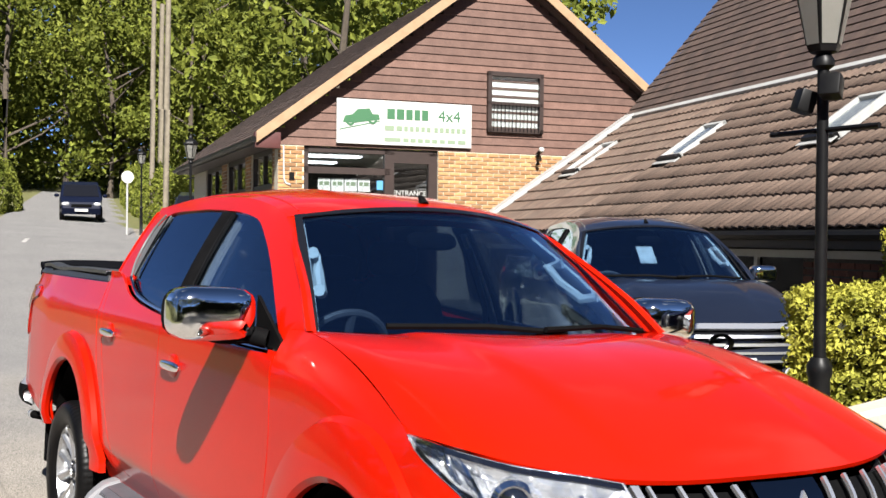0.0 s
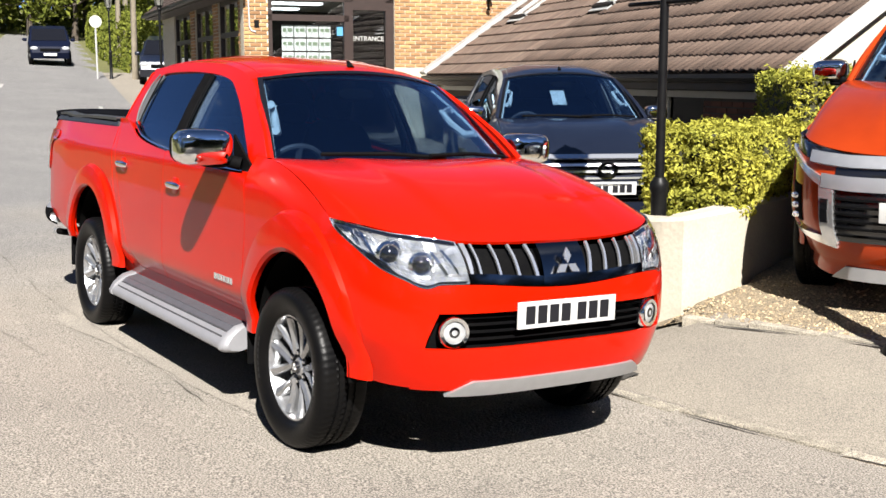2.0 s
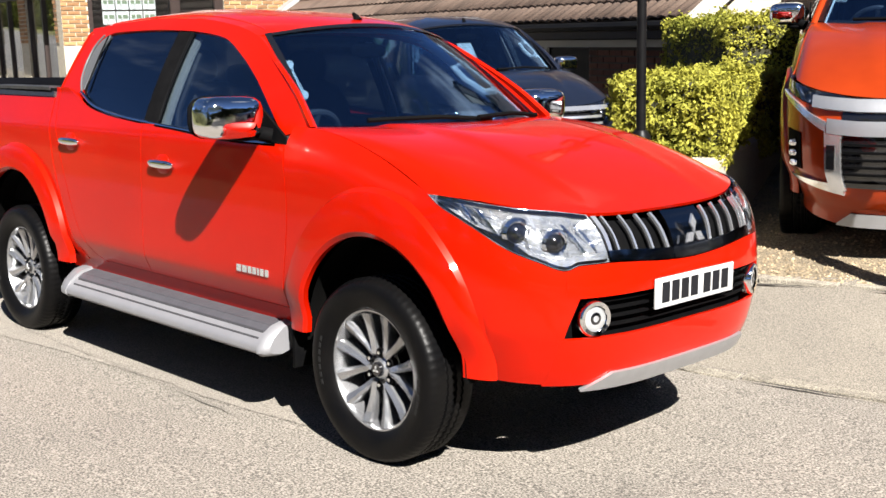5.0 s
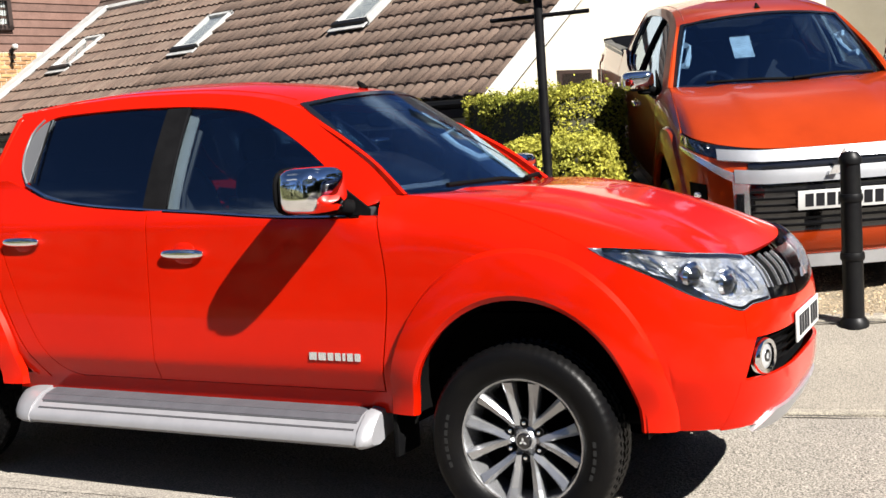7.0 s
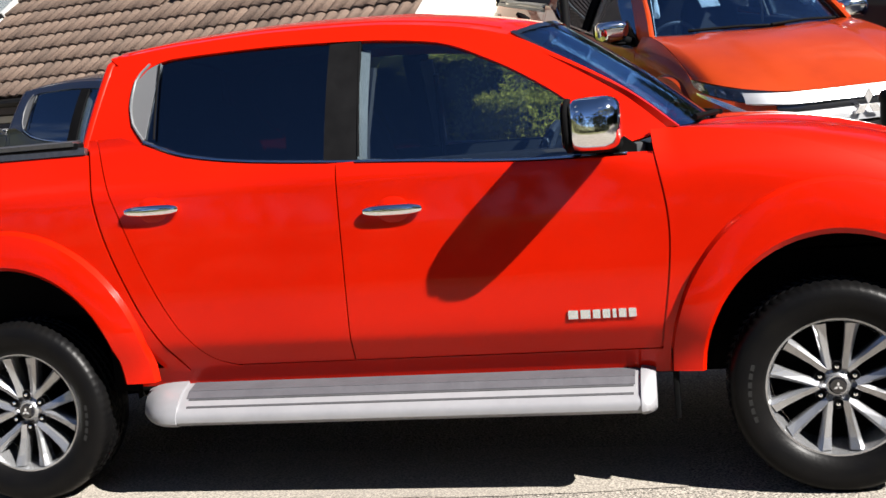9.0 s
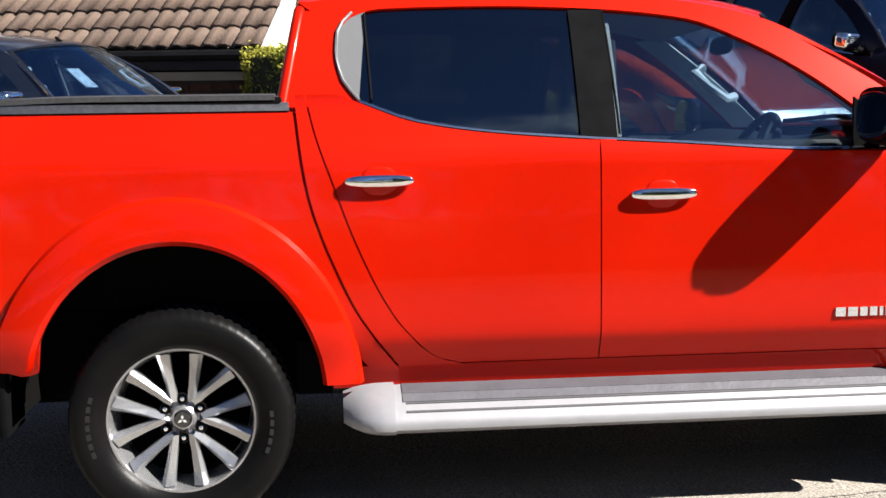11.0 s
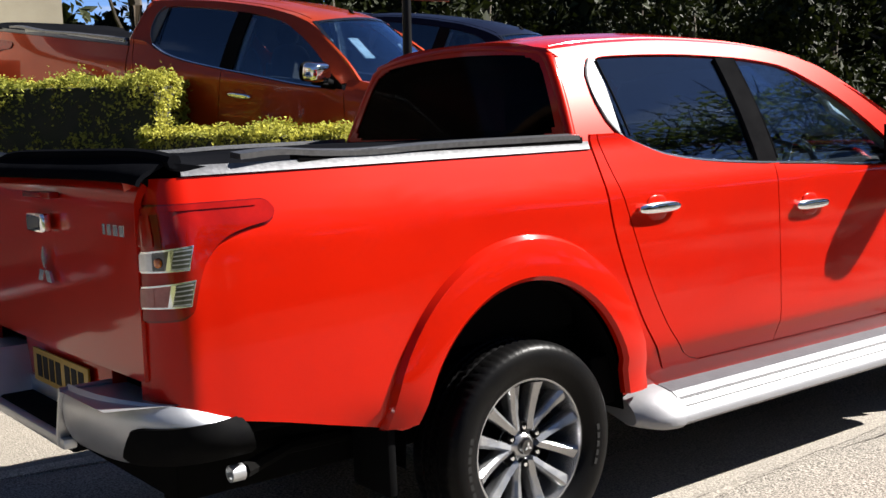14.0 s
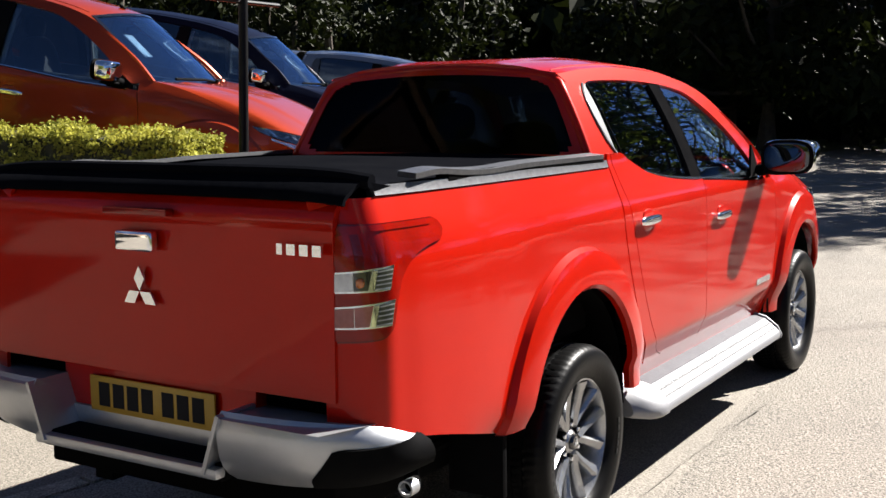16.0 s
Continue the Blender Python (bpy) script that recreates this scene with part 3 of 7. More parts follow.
        # cabin side frame and pillars
        bm = shell(lambda u, v: (lambda x, z: Vector((x, s * cabin_y(x, z), z)))(lerp(WTOP[0](u), RAIL[0](u), v), lerp(WTOP[1](u), RAIL[1](u), v)), 48, 4, 0.02)
        part("roof_rail", bm, paint, truck)
        rear_edge = curve((1.34, 1.373, 1.44, 1.52, 1.60, 1.66), (0.60, 0.572, 0.522, 0.505, 0.512, 0.56))
        bm = shell(lambda u, v: (lambda z: (lambda x: Vector((x, s * cabin_y(x, z), z)))(lerp(0.325 + (z - 1.33) * 0.17, rear_edge(z), u)))(lerp(1.33, 1.665, v)), 8, 14, 0.02)
        part("rear_pillar", bm, paint, truck)
        bm = shell(lambda u, v: (lambda z: (lambda x: Vector((x, s * (cabin_y(x, z) + 0.004), z)))(lerp(1.285, 1.405, u)))(lerp(BELT(1.34) - 0.012, 1.664, v)), 4, 6, 0.02)
        part("door_pillar", bm, PILLAR, truck, "matt black window pillar")
        # panes, set in just behind the frame
        ft = curve((1.38, 1.68, 1.89, 2.06, 2.21, 2.36), (1.668, 1.635, 1.552, 1.455, 1.345, 1.222))
        pane = lambda x0, x1, top: (lambda u, v: (lambda x: (lambda z: Vector((x, s * (cabin_y(x, z) - 0.012), z)))(lerp(BELT(x) - 0.03, top(x), v)))(lerp(x0, x1, u)))
        part("front_window", shell(pane(1.39, 2.34, lambda x: ft(x) + 0.01), 20, 10, 0.004), SIDEGLASS, truck)
        rt = curve((0.50, 0.56, 0.66, 1.03, 1.30), (1.60, 1.65, 1.68, 1.69, 1.685))
        part("rear_window", shell(pane(0.50, 1.30, rt), 18, 10, 0.004), privacy, truck)
        # blanked quarter behind the rear window
        bm = shell(lambda u, v: (lambda z: (lambda x: Vector((x, s * (cabin_y(x, z) - 0.003), z)))(lerp(rear_edge(z) - 0.01, 0.575 + 0.10 * (z - 1.37), u)))(lerp(1.378, 1.66, v)), 4, 8, 0.006)
        part("quarter_panel", bm, QUARTER, truck, "grey quarter panel")
        # bright strips round the windows
        bm = tube([(x, s * (cabin_y(x, BELT(x)) + 0.006), BELT(x) - 0.008) for x in np.linspace(0.575, 2.36, 30)], 0.009, 8)
        part("window_strip", bm, STRIP, truck, "chrome window strip")
        bm = tube([(rear_edge(z), s * (cabin_y(0.55, z) + 0.004), z) for z in np.linspace(1.37, 1.66, 10)], 0.0055, 6)
        part("window_strip", bm, QUARTER, truck)
        for x in (1.402, 0.60):
            bm = tube([(x + (0.012 if x > 1 else 0.02) * (1.66 - z) / 0.4, s * (cabin_y(x, z) + 0.001), z) for z in np.linspace(BELT(x) + 0.01, 1.655, 8)], 0.0042, 6)
            part("window_channel", bm, PILLAR, truck)
        # door handles in their cups
        for door, x, z in ((rear_door, 0.63, 1.116), (front_door, 1.54, 1.058)):
            p = skin(x, z)
            cup = blob(x, s * (p.y + 0.001), z, 0.055, 0.006, 0.045)
            handle = part("door_handle", blob(x, s * (p.y + 0.016), z, 0.108, 0.013, 0.0195, 3.0), CHROME, door, "chrome door handle")
            part("handle_cup", cup, paint, handle)
            for e in (-0.08, 0.08):
                box(x + e - 0.02, s * (p.y - 0.004), z - 0.010, x + e + 0.02, s * (p.y + 0.014), z + 0.010, 0.004, bm=None if False else (bm := bmesh.new()))
                part("handle_foot", bm, CHROME, handle)
        # door mirror
        mz, mx = 1.297, 2.245
        k = 1.0 if style == "teeth" else 0.80
        my = 0.968 if style == "teeth" else 0.915
        cap = blob(mx + 0.024, s * my, mz + 0.004, 0.088 * k, 0.138 * k, 0.086 * k, 4.2, 28)
        mirror = part("door_mirror", cap, CHROME, truck, "chrome mirror housing")
        part("mirror_rim", blob(mx - 0.060 * k, s * my, mz + 0.002, 0.014, 0.133 * k, 0.088 * k, 3.2), BLACK, mirror)
        part("mirror_glass", blob(mx - 0.060 * k - 0.0135, s * my, mz + 0.002, 0.004, 0.114 * k, 0.074 * k, 3.4), MIRROR, mirror)
        part("mirror_foot", blob(mx + 0.02, s * (my - 0.068), mz - 0.078, 0.062, 0.07, 0.016), BLACK, mirror)
        bm = tube([(2.32, s * 0.79, 1.222), (2.29, s * 0.84, 1.235), (2.27, s * 0.90, 1.245)], 0.032, 10)
        part("mirror_arm", bm, BLACK, mirror)
        bm = shell(lambda u, v: (lambda x: Vector((x, s * (cabin_y(x, 1.23) + 0.012), lerp(1.19, lerp(1.36, 1.215, (x - 2.2) / 0.19), v))))(lerp(2.2, 2.39, u)), 5, 4, 0.012)
        part("mirror_sail", bm, BLACK, mirror)
        # wheels
        wheel(truck, 2.995, s * 0.752, s)
        wheel(truck, -0.01, s * 0.745, s)
        # head lamp: bowl, two projectors and a clear cover
        cover_f = panel(const(3.236), lambda z: 3.905 + (1.0 - z) * 0.12, hl_low, lambda a: hl_top(a) - 0.006, 0.002, side=s)
        deep_f = panel(const(3.24), lambda z: 3.90 + (1.0 - z) * 0.12, hl_low, lambda a: hl_top(a) - 0.006, -0.05, side=s)

        def bowl_f(u, v):
            e = min(1.0, 9 * min(u, 1 - u), 3.2 * min(v, 1 - v))
            facet = 0.25 * (1 if int(u * 9) % 2 else 0) + 0.18 * (1 if int(v * 4) % 2 else 0)
            return cover_f(u, v).lerp(deep_f(u, v), 0.08 + e * (0.92 - facet))

        lamp = part("head_lamp", sheet(bowl_f, 40, 16), DARKCHROME if style != "teeth" else REFLECTOR, truck, "clear head lamp with bright reflectors", smooth=False)
        part("lamp_cover", shell(cover_f, 24, 8, 0.003), CLEAR, lamp)
        for a, z, r in ((3.59, 0.957, 0.040), (3.735, 0.922, 0.037)) if style != "shield" else ((3.52, 1.020, 0.022), (3.66, 1.000, 0.022)):
            p = skin(a, z, -0.030)
            aim = Matrix.Translation((p.x, s * p.y, p.z)) @ Matrix.Rotation(radians(24 * s), 4, "Z")
            bm = lathe([(0.001, r * 0.62), (r * 0.5, r * 0.52), (r * 0.85, r * 0.2), (r * 0.9, -0.02), (0.001, -0.02)], 24, "x")
            bm.transform(aim)
            part("projector", bm, GLOSSBLACK, lamp)
            bm = lathe([(r * 0.92, 0.010), (r * 1.08, 0.014), (r * 1.38, 0.004), (r * 1.38, -0.02), (r * 0.92, -0.02), (r * 0.92, 0.010)], 28, "x")
            bm.transform(aim)
            part("lamp_ring", bm, CHROME, lamp)
        bm = shell(panel(const(3.42), const(3.64), lambda a: hl_low(a) + 0.003, lambda a: hl_low(a) + 0.03 * math.sin(math.pi * min(max((a - 3.42) / 0.22, 0.02), 0.98)) + 0.004, -0.004, side=s), 10, 2, 0.012)
        part("lamp_divider", bm, GLOSSBLACK, lamp)
        if style == "shield":
            # bright hooked strips in the slim lamp
            for a0 in (3.40, 3.56, 3.70):
                bm = shell(panel(lambda z, a0=a0: a0 - 0.8 * (z - 1.0), lambda z, a0=a0: a0 + 0.022 - 0.8 * (z - 1.0), lambda a: hl_low(a) + 0.012, lambda a: hl_top(a) - 0.014, -0.006, side=s), 3, 4, 0.01)
                part("lamp_strip", bm, TEETH, lamp)
        for nm, f0, f1 in (("lamp_brow", lambda a: hl_top(a) - 0.020, lambda a: hl_top(a) - 0.005), ("lamp_rim", lambda a: hl_low(a) + 0.001, lambda a: hl_low(a) + 0.012)):
            bm = shell(panel(const(3.29), lambda z: 3.90 + (1.0 - z) * 0.12, f0, f1, -0.003, side=s), 26, 2, 0.006)
            part(nm, bm, GLOSSBLACK, lamp)
        if style == "teeth":
            # bright fins between the projectors and the grille
            for a0 in (3.44, 3.50, 3.80, 3.85):
                bm = shell(panel(lambda z, a0=a0: a0 + 0.5 * (0.95 - z), lambda z, a0=a0: a0 + 0.012 + 0.5 * (0.95 - z), lambda a: lerp(hl_low(a), hl_top(a), 0.22), lambda a: lerp(hl_low(a), hl_top(a), 0.78), -0.016, side=s), 2, 6, 0.012)
                part("lamp_fin", bm, CHROME, lamp)
        # lamp surround so that nothing shows through
        bm = sheet(panel(const(3.30), const(3.93), lambda a: hl_low(a) - 0.01, lambda a: hl_top(a) + 0.0, -0.075, side=s), 16, 5)
        part("lamp_housing", bm, GLOSSBLACK, lamp)
        # tail lamp, wrapped round the corner
        tip = lambda a: 0.030 * (1 - math.sqrt(1 - min(max((a + 0.945) / 0.041, 0), 1) ** 2))
        tl_top = lambda a: 1.262 - tip(a)
        tl_base = curve((-1.5, -1.24, -1.175, -1.145, -1.11, -1.06, -1.0, -0.945, -0.90), (0.955, 0.965, 0.985, 1.055, 1.125, 1.170, 1.190, 1.200, 1.205))
        tl_low = lambda a: tl_base(a) + tip(a)
        bm = shell(panel(const(-1.425), const(-0.905), tl_low, tl_top, 0.009, side=s), 44, 6, 0.02)
        rim_bm = shell(panel(const(-1.430), const(-0.902), lambda a: tl_low(a) - 0.006, lambda a: tl_top(a) + 0.005, 0.0025, side=s), 44, 6, 0.012)
        tail = part("tail_lamp", bm, LAMP_RED, truck, "red tail lamp with two clear lenses")
        part("lamp_seal", rim_bm, LAMP_DARK, tail)
        # raised brow and the stop-lamp block beside a dark notch
        bm = shell(panel(const(-1.40), const(-0.96), lambda a: tl_top(a) - 0.016, lambda a: tl_top(a) - 0.005, 0.0125, side=s), 22, 2, 0.008)
        part("lens_brow", bm, LAMP_RED, tail)
        bm = shell(panel(const(-1.415), const(-1.335), const(1.158), const(1.238), 0.0135, side=s), 6, 4, 0.008)
        part("stop_block", bm, LAMP_RED, tail)
        bm = shell(panel(const(-1.332), const(-1.300), const(1.152), const(1.240), 0.0105, side=s), 4, 3, 0.005)
        part("lens_notch", bm, LAMP_DARK, tail)
        # two lenses in thin bright frames: a plain cell, a dark cell with a bulb, a slanting bright bar and a ribbed cell
        for z0, z1 in ((1.086, 1.142), (0.990, 1.050)):
            lo = lambda a, z0=z0: z0 + 0.03 * (a + 1.4)
            hi = lambda a, z1=z1: z1 + 0.07 * (a + 1.4)
            slant = lambda c: (lambda z, c=c, z0=z0: c + 0.35 * (z - z0))
            bm = shell(panel(const(-1.418), slant(-1.186), lo, hi, 0.0105, side=s), 14, 3, 0.006)
            lens = part("clear_lens", bm, STRIP, tail)
            inner = lambda c0, c1, off, g=0.005: shell(panel(c0, c1, lambda a: lo(a) + g, lambda a: hi(a) - g, off, side=s), 5, 4, 0.004)
            part("lens_cell", inner(const(-1.412), const(-1.345), 0.0125), LAMP_WHITE if z0 > 1.05 else PINK, lens)
            part("lens_cell", inner(const(-1.343), slant(-1.292), 0.0125), GLOSSBLACK if z0 > 1.05 else PINK, lens)
            if z0 > 1.05:
                q = skin(-1.318, 1.115, 0.014)
                part("indicator_bulb", blob(q.x, s * q.y, q.z, 0.010, 0.012, 0.013), AMBER, lens)
            part("lens_bar", inner(slant(-1.288), slant(-1.268), 0.0150), CHROME, lens)
            part("lens_cell", inner(slant(-1.266), slant(-1.192), 0.0125), LAMP_SMOKE, lens)
            for k in range(5):
                g0 = (k + 0.5) / 5.5
                bm = shell(panel(slant(-1.264), slant(-1.194), lambda a: lerp(lo(a), hi(a), g0), lambda a: lerp(lo(a), hi(a), g0) + 0.0035, 0.0145, side=s), 4, 1, 0.003)
                part("lens_rib", bm, LAMP_WHITE, lens)
    # bonnet
    def bonnet_f(u, v):
        w = 2 * v - 1
        k = abs(w)
        ra = Vector((2.475 + 0.21 * (1 - k * k), 0.735 * w, 1.262 - 0.012 * (1 - k)))
        fx = 3.25 + 0.455 * max(1 - k ** 3.6, 0) ** (1 / 2.6)
        fr = Vector((fx, 0.792 * w, 0.988 + 0.072 * k ** 3))
        p = ra.lerp(fr, u)
        p.z = lerp(ra.z, fr.z, u ** 1.9) + 0.020 * math.sin(math.pi * min(u * 1.05, 1)) * (1 - k ** 4)
        ridge = 1 / (1 + math.exp((k - 0.60 + 0.12 * u) / 0.022))
        p.z += 0.014 * ridge * (1 - u ** 3)
        return p

    bonnet = part("bonnet", shell(bonnet_f, 40, 72, 0.014), paint, truck)
    # cowl and wipers
    part("cowl", shell(lambda u, v: Vector((lerp(2.42, 2.50, u) + 0.21 * (1 - (2 * v - 1) ** 2), 0.735 * (2 * v - 1), 1.247 + 0.004 * u)), 3, 20, 0.01), BLACK, truck)
    for y0, y1 in ((-0.50, 0.16), (0.05, 0.62)):
        bm = tube([(2.47 + 0.23 * (1 - (y0 / 0.72) ** 2), y0, 1.285), (2.47 + 0.22 * (1 - ((y0 + y1) / 1.44) ** 2), (y0 + y1) / 2, 1.292), (2.49 + 0.19 * (1 - (y1 / 0.72) ** 2), y1, 1.272)], 0.011, 6)
        part("wiper", bm, BLACK, truck)
    # windscreen

    def screen_f(u, v, grow=0.0):
        w = 2 * v - 1
        k = w * w
        top = Vector((1.955 + 0.13 * (1 - k), (0.548 + grow) * w, 1.642 + 0.055 * (1 - k)))
        bot = Vector((2.46 + 0.22 * (1 - k), (0.712 + grow) * w, 1.262))
        p = bot.lerp(top, u)
        p.z += 0.018 * math.sin(math.pi * u)
        return p

    part("windscreen", shell(screen_f, 16, 24, 0.005), WINDSCREEN, truck)
    for v0, v1, u0, u1, nm in ((0.0, 0.022, 0, 1, "screen_edge"), (0.978, 1.0, 0, 1, "screen_edge"), (0, 1, 0.965, 1.0, "screen_edge")):
        bm = shell(lambda u, v: screen_f(lerp(u0, u1, u), lerp(v0, v1, v), 0.004) + Vector((0.003, 0, 0.004)), 12, 16, 0.003)
        part(nm, bm, GLOSSBLACK, truck)
    # screen pillars close the joint between rail and screen
    for s in (-1, 1):
        def pil(u, v):
            t = lerp(0.70, 1.0, u)
            x, z = RAIL[0](t), RAIL[1](t)
            a = Vector((x, s * cabin_y(x, z), z))
            b = screen_f(1.0 - (t - 0.72) / 0.28 if t > 0.72 else 1.0, 0.0 if s < 0 else 1.0)
            a.y = s * max(abs(a.y), abs(b.y) + 0.022)
            return a.lerp(b, v)
        part("screen_pillar", shell(pil, 20, 3, 0.016), paint, truck)
    # roof

    def roof_f(u, v):
        w = 2 * v - 1
        xs, xe = 0.385 - 0.02 * (1 - w * w), 1.95 + 0.135 * (1 - w * w)
        x = lerp(xs, xe, u)
        xr = lerp(0.385, 1.95, u)
        t = 0.72 * u
        lo, hi = 0.0, 0.72
        for _ in range(18):
            mid = (lo + hi) / 2
            if RAIL[0](mid) < xr:
                lo = mid
            else:
                hi = mid
        z = RAIL[1](lo)
        y = cabin_y(xr, z) * w
        crown = 0.052 * (1 - abs(w) ** 3.2)
        rib = 0.004 * (1 if 0.42 < abs(w) < 0.52 and 0.05 < u < 0.75 else 0)
        corner = max(0, 1 - u / 0.06) * abs(w) ** 9
        return Vector((x + 0.030 * corner, y * (1 - 0.02 * corner), z + crown + rib - 0.012 * corner))

    roof = part("roof", shell(roof_f, 40, 44, 0.014), paint, truck)
    for s in (-1, 1):
        bm = tube([roof_f(u, 0.5 + s * 0.455) + Vector((0, 0, -0.001)) for u in np.linspace(0.03, 0.97, 16)], 0.0045, 6)
        part("roof_moulding", bm, paint, roof)
    part("aerial", tube([(1.95, 0, 1.715), (1.935, 0, 1.735), (1.915, 0, 1.752)], 0.022, 8, taper=0.008), BLACK, roof)
    # back of the cab with its window

    def back_f(u, v):
        z = lerp(1.28, 1.745, v)
        w = 2 * u - 1
        return Vector((0.300 + (z - 1.28) * 0.19 - 0.02 * (1 - w * w), cabin_y(0.4, min(z, 1.70)) * 0.995 * w, z - 0.045 * max(0, (v - 0.7) / 0.3) * w * w))

    hole = lambda u, v: (abs(2 * u - 1) / 0.915) ** 9 + (abs(v - 0.565) / 0.345) ** 9 < 1
    part("cab_back", shell(back_f, 72, 44, 0.012, skip=hole), paint, truck)
    edge = [Vector((0.316 + (z - 1.28) * 0.19, -(cabin_y(0.4, z) - 0.017), z)) for z in np.linspace(1.31, 1.66, 8)]
    top = [back_f(u, 1.0) + Vector((0.014, 0, -0.019)) for u in np.linspace(0.035, 0.965, 25)]
    part("cab_edge", tube(edge + top + [Vector((p.x, -p.y, p.z)) for p in reversed(edge)], 0.021, 10), paint, truck)
    part("rear_screen", shell(lambda u, v: back_f(lerp(0.035, 0.965, u), lerp(0.20, 0.925, v)) + Vector((0.006, 0, 0)), 12, 6, 0.004), BACKGLASS, truck)
    if canopy:
        def top_f(u, v):
            g = math.pi * v
            c, q = math.cos(g), math.sin(g)
            return Vector((lerp(-1.22 + 0.10 * q, 0.29, u), 0.77 * math.copysign(abs(c) ** 0.42, c), 1.33 + 0.40 * abs(q) ** 0.55))
        bm = shell(top_f, 12, 36)
        part("canopy", bm, paint, truck)
        for s in (-1, 1):
            part("canopy_window", box(-1.0, s * 0.765, 1.40, 0.18, s * 0.779, 1.58, 0.002), BLACK, truck)
    elif cover:
        def ton(u, v):
            w = 2 * v - 1
            x = lerp(-1.17, 0.34, u)
            z = 1.372 + 0.012 * (1 - w * w) + 0.004 * math.sin(9 * u + 2 * w)
            if u < 0.13:
                z += 0.030 * (0.13 - u) / 0.13
            return Vector((x, 0.755 * w, z - 0.022 * abs(w) ** 10))
        bm = shell(ton, 30, 24, 0.022)
        lid = part("tonneau_cover", bm, VINYL, truck, "black vinyl load-bed cover")
        part("cover_hem", tube([(-1.175 + 0.012 * (abs(y) / 0.755) ** 4, y, 1.398 - 0.020 * (abs(y) / 0.755) ** 6) for y in np.linspace(-0.755, 0.755, 25)], 0.020, 8), VINYL, lid)
        part("cover_flap", shell(lambda u, v: Vector((-1.19 - 0.078 * math.sin(math.pi / 2 * v), 0.735 * (2 * u - 1), lerp(1.392, 1.336, v) - 0.014 * abs(2 * u - 1) ** 6)), 24, 4, 0.012), VINYL, lid)
        for s in (-1, 1):
            part("cover_rail", box(-0.80, s * 0.725, 1.352, 0.33, s * 0.772, 1.383, 0.008), DARKCHROME if style != "teeth" else BLACK, lid)
            part("rail_cap", box(-0.78, s * 0.728, 1.3815, 0.32, s * 0.764, 1.385, 0.001), RAIL_TRIM, lid)
            edge_f = lambda u, v: (lambda x: Vector((x, s * (0.715 + 0.062 * v), 1.394 - 0.006 * v + 0.009 * math.exp(-((x + 0.86) / 0.10) ** 2) - 0.007 * math.exp(-((x + 0.55) / 0.16) ** 2))))(lerp(-0.98, 0.31, u))
            part("cover_edge", shell(edge_f, 40, 2, 0.016), RAIL_TRIM, lid, "glossy dark strip along the cover")
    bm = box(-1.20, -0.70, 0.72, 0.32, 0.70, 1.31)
    # wider upper box, added to stop sun leaking past the bed sides
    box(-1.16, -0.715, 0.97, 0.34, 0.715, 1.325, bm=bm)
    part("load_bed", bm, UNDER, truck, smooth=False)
    # tailgate
    tg = lambda u, v: (lambda w, z: Vector((-1.262 - 0.006 * math.cos(math.pi * w / 2) - 0.02 * (1.0 - z) * 0.6 + 0.035 * max(0, (z - 1.27) / 0.06) ** 2, 0.695 * w, z)))(2 * u - 1, lerp(0.79, 1.335, v))
    tailgate = part("tailgate", shell(tg, 24, 18, 0.02), paint, truck)
    part("gate_cap", shell(lambda u, v: Vector((-1.225 + 0.03 * v - 0.025 * math.sin(math.pi * v), 0.70 * (2 * u - 1), 1.325 + 0.022 * math.sin(math.pi * min(v * 1.2, 1)))), 12, 6, 0.012), BLACK, tailgate)
    part("gate_handle", box(-1.31, -0.075, 1.165, -1.275, 0.075, 1.225, 0.012, 3), CHROME, tailgate, "chrome tailgate handle")
    part("brake_light", box(-1.298, -0.13, 1.272, -1.265, 0.13, 1.292, 0.004), LAMP_RED, tailgate)
    # plain emblem: three lozenges
    def emblem(parent, mm, size, mat=TEETH):
        bm = bmesh.new()
        for k in range(3):
            a = radians(90 + 120 * k)
            c = Vector((math.cos(a), math.sin(a)))
            n = Vector((-c.y, c.x))
            pts = [c * 0.02, c * 0.5 + n * 0.28, c * 1.0, c * 0.5 - n * 0.28]
            prism([(p.x * size, p.y * size) for p in pts], 0.008, bm=bm)
        bm.transform(mm)
        return part("emblem", bm, mat, parent, "plain chrome emblem", smooth=False)

    emblem(tailgate, Matrix.Translation((-1.280, 0, 1.045)) @ Matrix(((0, 0, -1, 0), (-1, 0, 0, 0), (0, 1, 0, 0), (0, 0, 0, 1))), 0.075)
    glyph_bars(tailgate, "badge_bar", TEETH, Matrix.Translation((-1.283, -0.60, 1.20)) @ Matrix(((0, 0, -1, 0), (-1, 0, 0, 0), (0, 1, 0, 0), (0, 0, 0, 1))), 0.15, 0.030, (1.6, 1.2, 2.4, 1.2, 2.4, 1.2, 2.4))
    # rear bumper: a satin step with raised ends and black corners
    for s in (-1, 1):
        def wing_f(u, v):
            g = math.pi / 2 * u
            y = 0.38 + 0.475 * math.sin(g) ** 0.85
            x = -1.40 + 0.34 * (1 - math.cos(g) ** 0.75)
            z = lerp(0.545 + 0.02 * u, 0.755 - 0.03 * u ** 2 - 0.05 * u ** 6, v)
            round_in = 0.045 * abs(2 * v - 1.1) ** 3
            return Vector((x + round_in * math.cos(g) + 0.03 * (1 - v), s * (y - round_in * math.sin(g)), z))
        bm = shell(wing_f, 20, 8, 0.05)
        ends = part("bumper_end", bm, SILVER, truck, "satin silver bumper end")
